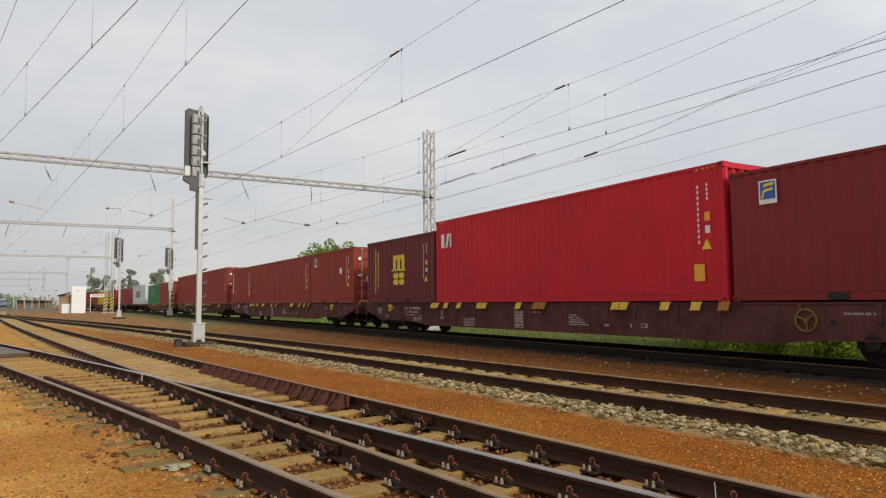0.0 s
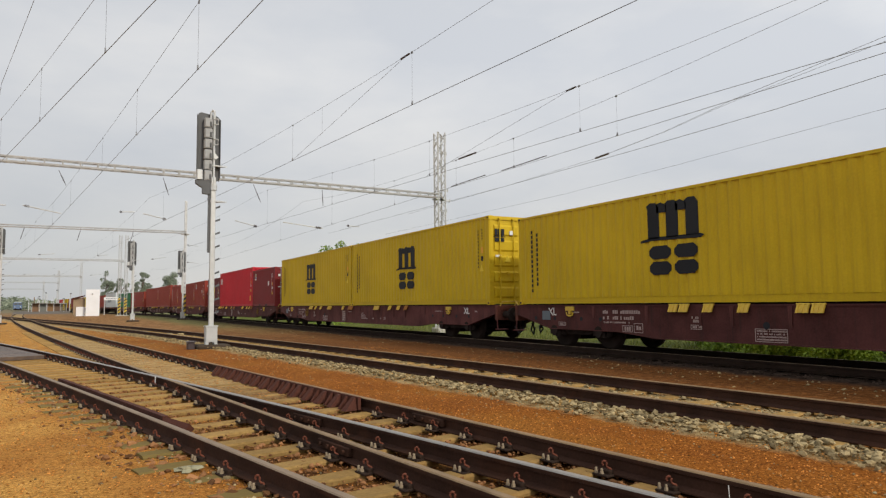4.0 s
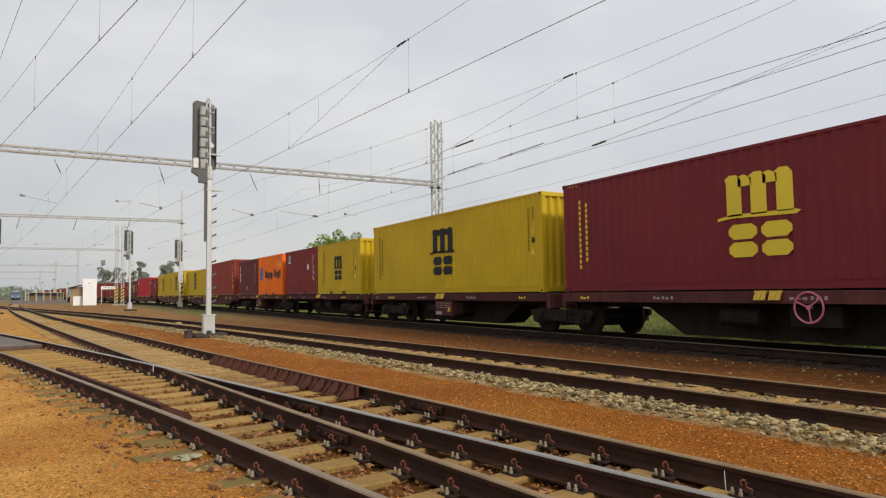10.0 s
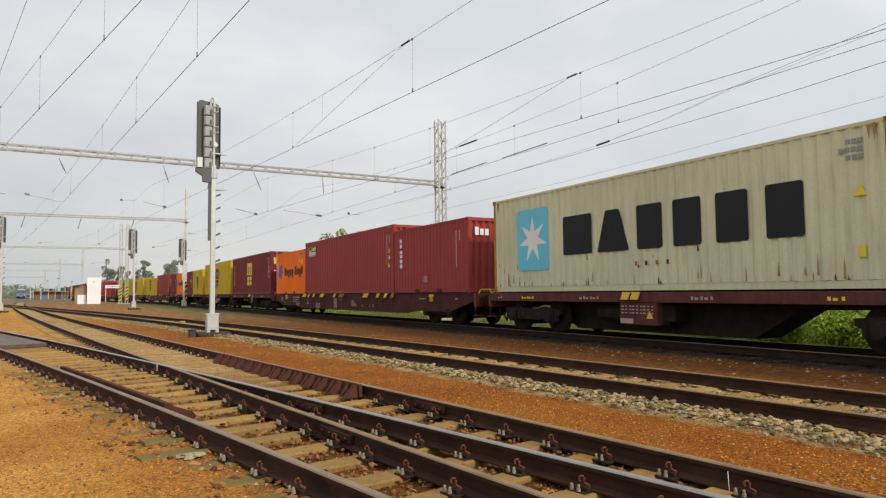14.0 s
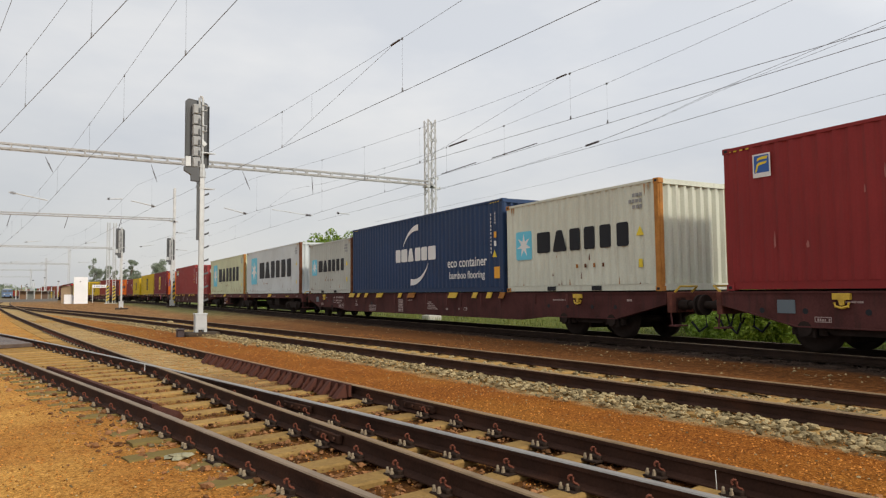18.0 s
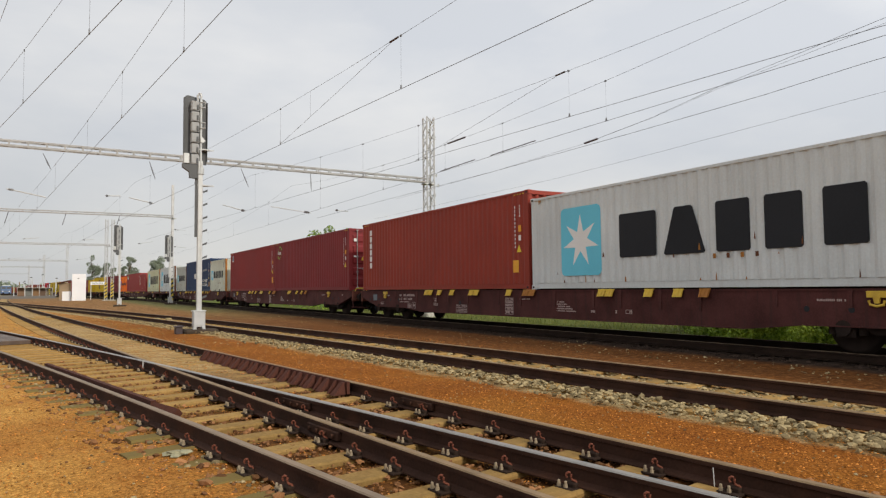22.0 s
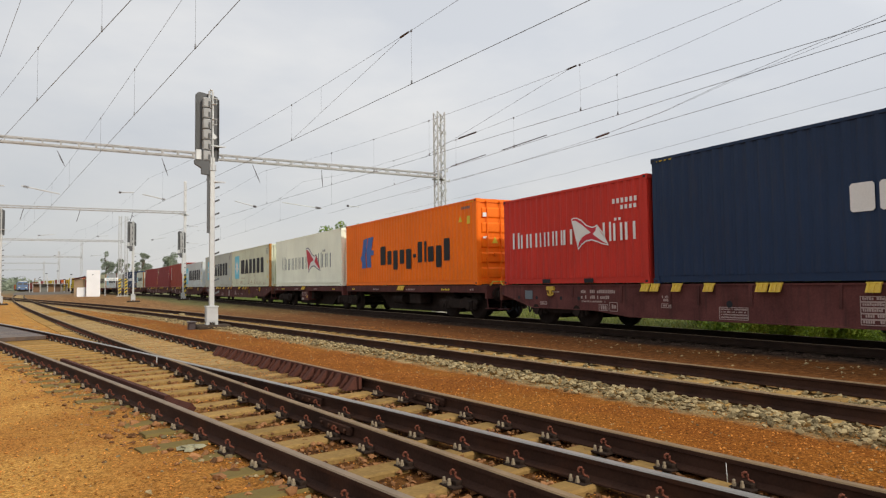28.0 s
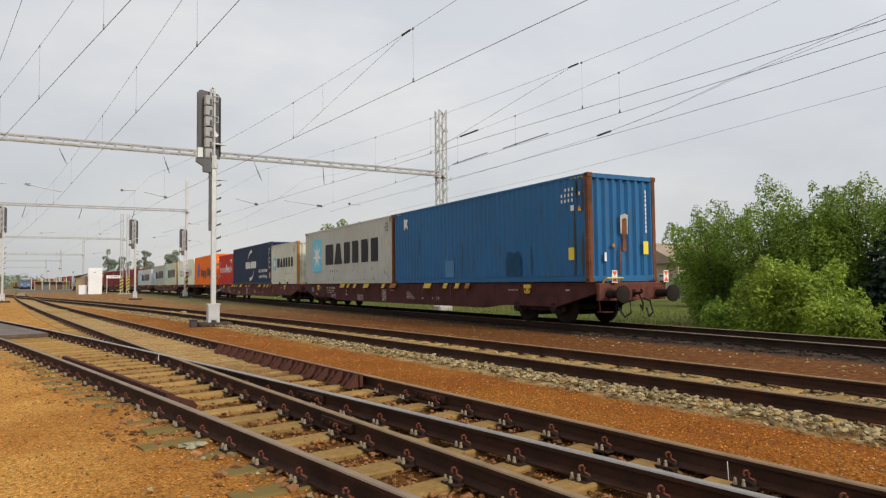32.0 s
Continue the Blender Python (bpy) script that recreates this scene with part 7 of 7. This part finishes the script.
# the two farthest take the leaf colour paled for haze
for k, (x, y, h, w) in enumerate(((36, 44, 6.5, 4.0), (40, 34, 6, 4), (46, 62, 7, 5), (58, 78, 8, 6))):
    bush("dense green hedge tree farther beyond the track", x, y, h, w, 4500, 0.17, M_LEAF_HAZED if k > 1 else M_LEAF, 20 + k, 8, group="hedge beyond the grass")


def spruce(x, y, h, w, seed):
    r = random.Random(seed)
    t = thing("spruce_tree", "dark blue-green spruce behind the bushes", "tree", "spruces behind the bushes", at=pose(x, y, ground_z(x, y)))
    part("trunk", Geo().tube([(0, 0, -.2), (0, 0, h)], [0.16, 0.02], 8), M_BARK, t)
    clumps = []
    n = 15
    for i in range(n):
        z = h * (0.08 + 0.9 * i / n)
        d = w * (1 - i / n) + 0.12
        for k in range(9):
            a = 2 * math.pi * k / 9 + i * 1.3
            for q in (0.35, 0.65, 0.95):
                clumps.append(((d * q * math.cos(a), d * q * math.sin(a), z + 0.12 * d - 0.25 * q * d), (.3 * d * .7 + .06, .3 * d * .7 + .06, .07)))
    leaf_part(t, "crown", clumps, 18000, 0.13, M_NEEDLE)


spruce(26.2, 13.0, 5.9, 2.3, 3)
spruce(30.0, 18.6, 5.2, 2.2, 4)

tree("broad green tree seen above the train", 52, 141, 15.6, 7.0, 5000, 0.38, M_LEAF, 31, "trees beyond the train")
# these crowns carry painted haze in their pale leaf colour
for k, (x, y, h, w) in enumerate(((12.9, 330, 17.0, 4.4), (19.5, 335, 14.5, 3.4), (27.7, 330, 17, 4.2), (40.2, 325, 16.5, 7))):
    tree("tall thin-leaved tree far along the line", x + 1.5, y, h, w, 3200 if k == 0 else 6200, 0.34, M_LEAF_HAZED, 40 + k, "trees far along the line", 0.35, k == 0)


# far woods along the horizon, with haze put into their leaf colour
def far_woods():
    r = random.Random(5)
    clumps = []
    for i in range(420):
        a = r.uniform(-1.25, 1.3)
        d = r.uniform(650, 900)
        x, y = d * math.sin(a), d * math.cos(a)
        if abs(a - 0.018) < 0.02 or a < -0.6:
            continue
        s = r.uniform(5, 11)
        clumps.append(((x, y, s * 0.55), (s * 1.6, s * 1.6, s * r.uniform(.5, .75))))
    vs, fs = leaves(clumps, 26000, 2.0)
    thing("far_woods", "low green woods along the horizon, haze put into their colour", "woods", kind="stuff", data=mesh_of("far_woods", vs.tolist(), fs.tolist(), M_LEAF_HAZED))
    clumps = []
    for i in range(160):
        y = r.uniform(60, 300)
        x = 22 + (y - 60) * 0.09 + r.uniform(0, 30)
        s = r.uniform(1.2, 2.4)
        clumps.append(((x, y, -0.55 + s * .3), (s * 1.5, s * 1.5, s * .55)))
    vs, fs = leaves(clumps, 14000, 0.35)
    thing("scrub", "low green scrub beyond the train", "scrub", kind="stuff", data=mesh_of("scrub", vs.tolist(), fs.tolist(), M_LEAF))


far_woods()


def grass():
    n = 15000
    x = 17.2 + rng.random(n) ** 1.5 * 14
    y = 2 + rng.random(n) ** 1.4 * 55
    z = np.array([ground_z(a, b) for a, b in zip(x, y)])
    h = 0.10 + 0.30 * rng.random(n) * (0.3 + 0.7 * (np.sin(x * 1.3) * np.cos(y * 0.9) > -0.2))
    a = rng.random(n) * 6.283
    lean = rng.normal(size=(n, 2)) * 0.12
    p = np.stack([x, y, z], 1)
    s = np.stack([np.cos(a), np.sin(a), np.zeros(n)], 1) * 0.02
    tip = p + np.stack([lean[:, 0], lean[:, 1], h], 1)
    vs = np.stack([p - s, p + s, tip], 1).reshape(-1, 3)
    thing("verge_grass", "uneven green and straw-coloured grass on the verge", "grass", kind="stuff", data=mesh_of("verge_grass", vs.tolist(), np.arange(n * 3).reshape(-1, 3).tolist(), leaf_material("grass_blade", (0.06, 0.085, 0.012), (0.21, 0.21, 0.045))))


grass()

# ---- track details ----
M_SLEEPER_DARK = surface("oily_dark_sleeper", (0.045, 0.030, 0.022), rough=0.9, var=0.3, big=2.0, fine=30, bump=0.4, rand=0.2)


def sleeper_mesh(length, m, key):
    def make():
        g = Geo()
        rr = random.Random(int(length * 100) + key)
        b = 0.018
        w = 0.115
        x0, x1 = -length / 2, length / 2
        xs = [x0 + (x1 - x0) * i / 6 for i in range(7)]
        vs, fs = [], []
        for x in xs:
            j = rr.uniform(-.006, .006)
            vs += [(x, -w + j, -.12), (x, -w + j, -b), (x, -w + b + j, j * .6), (x, w - b - j, j * .6), (x, w - j, -b), (x, w - j, -.12)]
        for i in range(6):
            for k in range(5):
                fs.append((i * 6 + k, i * 6 + k + 1, (i + 1) * 6 + k + 1, (i + 1) * 6 + k))
        fs += [(0, 5, 4, 3, 2, 1), (36, 37, 38, 39, 40, 41)]
        return g.add(vs, [f[::-1] for f in fs]).mesh("sleeper", m)
    return cached(("sleeper", round(length, 2), m.name, key), make)


def fastening_mesh():
    """A base plate with two capped bolts and a spring clip that curls up in a loop, on one side of a rail."""
    def make():
        g = Geo().box(0.06, 0.165, -0.085, 0.075, -0.165, -0.15, 0, bevel=0.004)
        g.box(0.062, 0.115, -0.045, 0.055, -0.15, -0.118, 0, bevel=0.008)
        for y in (-0.06, 0.0):
            g.tube([(0.14, y, -0.152), (0.14, y, -0.13)], 0.0155, 6, 1)
            g.tube([(0.14, y, -0.13), (0.14, y, -0.11), (0.14, y, -0.105)], [0.011, 0.011, 0.007], 6, 1)
        rod = [(-0.008 + 0.018 * math.cos(radians(q)), -0.07 + 0.019 * math.sin(radians(q))) for q in (235, 190, 145, 100, 55, 10, -30)]
        rod += [(0.013, -0.098), (0.024, -0.108), (0.038, -0.110), (0.045, -0.122)]
        g.tube([(0.105 - 0.7 * p, 0.01 + 0.7 * p, z) for p, z in rod], 0.009, 6, 2)
        return g.mesh("fastening", [M_RAIL_DARK, M_BOLT, M_CLIP])
    return cached(("fastening",), make)


def lay(t, mid, y, half_left, half_right, m, z, key, jitter):
    d = direction(mid, y)
    turn = math.degrees(math.atan2(d.y, d.x)) - 90 + jitter.uniform(-.7, .7)
    side = Vector((d.y, -d.x, 0))
    c = Vector((mid(y), y, z)) + side * ((half_right - half_left) / 2)
    L = round((half_left + half_right) * 10) / 10
    part("sleeper", sleeper_mesh(L, m, key), m, t, at=pose(c.x, c.y, c.z + jitter.uniform(-.004, .003), 0, jitter.uniform(-.3, .3), turn))


def fasten(t, mid, y, off, sides=(-1, 1), z=0.0):
    p = rail_point(mid, y, off, z)
    d = direction(mid, y)
    turn = math.degrees(math.atan2(d.y, d.x)) - 90
    for s in sides:
        part("fastening", fastening_mesh(), M_FINS, t, at=pose(p.x, p.y, p.z - 0.004, 0, 0, turn + (0 if s > 0 else 180)))


jit = random.Random(11)
SLEEPER_TOP = -0.163
y = -5.543
rows_near = []
while y < 15.0:
    # long crossing timbers under both tracks, spreading with the turnout
    dm = mid_main(y) - mid_near(y)
    lay(near_track, mid_near, y, 1.2 + 0.2 * jit.random() ** 2, dm + 1.28, M_SLEEPER_MOSS, SLEEPER_TOP, int(y * 3) % 3, jit)
    rows_near.append(y)
    y += 0.612
for y in rows_near:
    fasten(near_track, mid_near, y, -GAUGE)
    fasten(main_track, mid_main, y, GAUGE)
    if y < 11.6:
        fasten(near_track, mid_near, y, GAUGE)
        fasten(main_track, mid_main, y, -GAUGE, (-1,) if y > 7.5 else (-1, 1))
    else:
        fasten(near_track, mid_near, y, GAUGE, (-1,))
y = 15.3
while y < 46:
    lay(main_track, mid_main, y, 1.25, 1.25, M_SLEEPER, SLEEPER_TOP, 1, jit)
    if y < 31:
        lay(near_track, mid_near, y, 1.25, 1.25, M_SLEEPER, SLEEPER_TOP, 2, jit)
    if y < 30:
        for off in (-GAUGE, GAUGE):
            fasten(main_track, mid_main, y, off)
            if y < 25:
                fasten(near_track, mid_near, y, off)
    y += 0.612
y = -20.0
while y < 42:
    lay(second_track, mid_second, y, 1.25, 1.25, M_SLEEPER, SLEEPER_TOP - 0.0, 0, jit)
    y += 0.62
y = -25.0
while y < 100:
    lay(train_track, mid_train, y, 1.25, 1.25, M_SLEEPER_DARK, SLEEPER_TOP - 0.015, 1, jit)
    y += 0.62

# check rails of the crossing
CHECK = [(-.035, -.14), (.035, -.14), (.03, .02), (-.03, .02)]
chk = rail_geo(mid_near, 8.3, 13.6, -GAUGE + 0.115, 0.0, CHECK, (2,))
part("check_rail", chk, [M_FINS, M_FINS], near_track, "rust brown check rail")
for y, a in ((8.3, 0.2), (13.6, 0.2)):
    p = rail_point(mid_near, y, -GAUGE + 0.115)
    q = rail_point(mid_near, y + (-.45 if y < 10 else .45), -GAUGE + 0.22)
    g = Geo().tube([p + Vector((0, 0, -.06)), q + Vector((0, 0, -.08))], [0.07, 0.06], 4)
    part("check_rail_flare", g, M_FINS, near_track)
guard = rail_geo(mid_main, 8.4, 14.6, GAUGE - 0.105, 0.0, [(-.02, -.15), (.02, -.15), (.02, .012), (-.02, .012)], (2,))
part("guard_rail", guard, [M_FINS, M_FINS], main_track, "rust brown guard rail")
def fin_mesh(thick, foot):
    """A sloping rib that widens to its foot."""
    t = thick / 2
    g = Geo().add([(-.02, -t * .6, .0), (-.02, t * .6, .0), (-.05, t * .6, .0), (-.05, -t * .6, .0), (-.02, -t, -.16), (-.02, t, -.16), (-foot, t, -.16), (-foot, -t, -.16)],
                  [(0, 1, 2, 3), (3, 2, 6, 7), (0, 3, 7, 4), (1, 5, 6, 2), (4, 7, 6, 5)])
    return g.mesh("guard_rail_fin", M_FINS)


fins = (fin_mesh(0.04, 0.16), fin_mesh(0.14, 0.19))
y, n_fin = 8.5, 0
while y < 14.6:
    p = rail_point(mid_main, y, GAUGE - 0.105)
    d = direction(mid_main, y)
    n_fin += 1
    part("guard_rail_fin", fins[n_fin % 2], M_FINS, main_track, "sloping cast rib", at=pose(p.x, p.y, p.z, 0, 0, math.degrees(math.atan2(d.y, d.x)) - 90))
    y += 0.2 if n_fin % 2 else 0.24
# joint plates and crossing wing rails
for mid, y, off, t, s in ((mid_main, 6.2, -GAUGE, main_track, -1), (mid_main, 6.9, GAUGE, main_track, -1), (mid_near, 7.6, GAUGE, near_track, -1)):
    p, d = rail_point(mid, y, off), direction(mid, y)
    g = Geo().box(-.055, -.012, -.32, .32, -.12, -.045, bevel=0.008)
    for k in range(4):
        g.tube([(-.055, -.24 + k * .16, -.085), (-.08, -.24 + k * .16, -.085)], 0.018, 6)
    part("joint_plate", g, M_RAIL, t, at=pose(p.x, p.y, p.z, 0, 0, math.degrees(math.atan2(d.y, d.x)) - 90))
p = rail_point(mid_near, 12.9, GAUGE)
part("paint_mark", Geo().box(-.05, -.045, -.02, .02, -.12, .002), M_WHITE, near_track, "white painted tick", at=pose(p.x, p.y, 0, 0, 0, 11))
# dark boarded crossing panel between the near rails
M_PANEL = surface("worn_oily_board", (0.085, 0.055, 0.038), rough=0.5, var=0.45, big=3.0, fine=30, bump=0.4, dirt=(0.2, 0.13, 0.07), dirt_amount=0.7, rand=0.35)
pan = thing("crossing_panel", "dark oily boarded crossing panel between rails", "crossing panel")
for i in range(12):
    p = rail_point(mid_near, 21.6 + i * 0.62, 0.0)
    d = direction(mid_near, 21.6 + i * 0.62)
    part("board", cached(("pboard",), lambda: Geo().box(-.62, .62, -.29, .29, -.15, -.05, bevel=0.01).mesh("board", M_PANEL)), M_PANEL, pan, at=pose(p.x, p.y, 0, 0, 0, math.degrees(math.atan2(d.y, d.x)) - 90))
blk = thing("concrete_blocks", "pair of pale blocks lying in the track", "concrete block")
for k, (x, y) in enumerate(((-1.0, 44.0), (-0.2, 43.6), (4.35, 35.3), (4.8, 34.9))):
    ob = blk if k == 0 else None
    part("block", Geo().box(x - .13, x + .13, y - .2, y + .2, -.22, -.12 if k < 2 else -.06, bevel=0.04), M_STONE, blk)


# ---- loose stones ----
def stones(n, place, lo, hi, flat=0.7, round_=False):
    """Rough stones with six corners, or twelve where round_; place() gives x, y, z."""
    base = np.array([(1, 0, 0), (-1, 0, 0), (0, 1, 0), (0, -1, 0), (0, 0, 1), (0, 0, -.6)], float)
    tri = np.array([(0, 2, 4), (2, 1, 4), (1, 3, 4), (3, 0, 4), (2, 0, 5), (1, 2, 5), (3, 1, 5), (0, 3, 5)])
    if round_:
        q = (1 + 5 ** 0.5) / 2
        base = np.array([(-1, q, 0), (1, q, 0), (-1, -q, 0), (1, -q, 0), (0, -1, q), (0, 1, q), (0, -1, -q), (0, 1, -q), (q, 0, -1), (q, 0, 1), (-q, 0, -1), (-q, 0, 1)]) / 1.9
        tri = np.array([(0, 11, 5), (0, 5, 1), (0, 1, 7), (0, 7, 10), (0, 10, 11), (1, 5, 9), (5, 11, 4), (11, 10, 2), (10, 7, 6), (7, 1, 8), (3, 9, 4), (3, 4, 2), (3, 2, 6), (3, 6, 8), (3, 8, 9), (4, 9, 5), (2, 4, 11), (6, 2, 10), (8, 6, 7), (9, 8, 1)])
    k = len(base)
    p = np.array([place() for _ in range(n)])
    s = lo + (hi - lo) * rng.random(n) ** 2
    v = base[None] * (0.6 + 0.7 * rng.random((n, k, 1))) + rng.normal(size=(n, k, 3)) * 0.14
    a = rng.random(n) * 6.283
    ca, sa = np.cos(a)[:, None], np.sin(a)[:, None]
    x, y, z = v[..., 0] * ca - v[..., 1] * sa, v[..., 0] * sa + v[..., 1] * ca, v[..., 2] * flat
    v = np.stack([x, y, z], -1) * s[:, None, None] + p[:, None, :]
    f = tri[None] + (np.arange(n) * k)[:, None, None]
    return v.reshape(-1, 3).tolist(), f.reshape(-1, 3).tolist()


def far_y(y0, y1):
    u = rng.random() ** 1.7
    return y0 + (y1 - y0) * u


def beside_second():
    y = far_y(2.5, 40)
    u = rng.normal() * 0.22 - 1.14
    if rng.random() < 0.4:
        u = rng.uniform(-.62, .68)
    elif rng.random() < 0.12:
        u = rng.uniform(.85, 1.4)
    x = mid_second(y) + u
    return x, y, -0.165 + rng.uniform(-.02, .02) + (0.012 if u < -.9 else -0.022)


def beside_train():
    y = far_y(3.5, 60)
    x = 10.9 + rng.normal() * 0.4 if rng.random() < 0.6 else 10.2 + rng.normal() * 0.6
    return x, y, ground_z(x, y) + 0.015


def near_sleepers():
    y = far_y(2.0, 16)
    x = mid_near(y) + rng.choice([rng.uniform(-.62, .62), rng.uniform(-.62, .62), rng.normal() * .22 - 1.2, rng.uniform(.8, 2.2), rng.uniform(.8, 2.2)])
    return x, y, -0.19 + rng.uniform(-.005, .012)


def anywhere():
    y = far_y(1.6, 22)
    x = rng.uniform(-6, 9.2)
    return x, y, ground_z(x, y) + 0.003


def far_yard():
    y = rng.uniform(18, 62)
    x = rng.uniform(-9 - y * 0.1, 8.5 - y * 0.1)
    return x, y, ground_z(x, y) + 0.004


def sleeper_ends():
    y = far_y(2.0, 15)
    x = mid_near(y) - 1.0 + rng.normal() * 0.22
    return x, y, -0.168 + rng.uniform(-.008, .008)


def train_bed():
    y = far_y(3.0, 45)
    x = 13.1 + rng.uniform(-1.45, 1.6)
    return x, y, -0.195 + rng.uniform(-.02, .02)


for name, label, n, fn, lo, hi, m in (
        ("ballast_stones", "pale angular ballast stones along the disused track", 11500, beside_second, 0.011, 0.046, M_STONE),
        ("scattered_stones", "pale stones scattered beside the train's track", 650, beside_train, 0.012, 0.034, M_STONE),
        ("dark_ballast", "dark ballast under the train's track", 7000, train_bed, 0.025, 0.055, M_SLEEPER_DARK),
        ("orange_gravel_lumps", "orange dusty gravel lumps between the sleepers", 8500, near_sleepers, 0.007, 0.032, M_LUMP),
        ("fine_gravel", "fine orange gravel grains", 85000, anywhere, 0.004, 0.014, M_PEBBLE),
        ("trackside_rocks", "brown and beige rocks lying round the sleeper ends", 420, sleeper_ends, 0.012, 0.055, M_LUMP),
        ("trackside_chips", "pale stone chips lying round the sleeper ends", 260, sleeper_ends, 0.008, 0.034, M_STONE),
        ("yard_stones", "pale stones strewn over the far yard", 3800, far_yard, 0.012, 0.04, M_STONE),
        ("pale_gravel", "few pale stones lying on the gravel", 6000, anywhere, 0.004, 0.014, M_STONE)):
    vs, fs = stones(n, fn, lo, hi, 0.62 if name == "ballast_stones" else 0.7, name in ("ballast_stones", "orange_gravel_lumps", "pale_gravel", "trackside_rocks", "trackside_chips"))
    thing(name, label, "gravel", kind="stuff", data=mesh_of(name, vs, fs, m))

rock = thing("pale_stone", "flat pale grey-green stone on a sleeper end", "stone", at=pose(0.92, 6.22, -0.15))
rv, rf = stones(4, lambda: (rng.normal() * 0.06, rng.normal() * 0.03, rng.normal() * 0.006), 0.06, 0.075, 0.34, True)
part("lump", Geo().add(rv, rf), surface("grey_green_stone", (0.27, 0.25, 0.16), rough=0.9, var=0.35, big=12, fine=60, bump=0.5), rock)
pole = thing("thin_stake", "thin pale stake standing against the rail", "stake", at=pose(3.982, 3.247, -0.19))
part("rod", Geo().tube([(0, 0, 0), (-.01, 0, .16)], 0.003, 5), M_WHITE, pole)


motions()
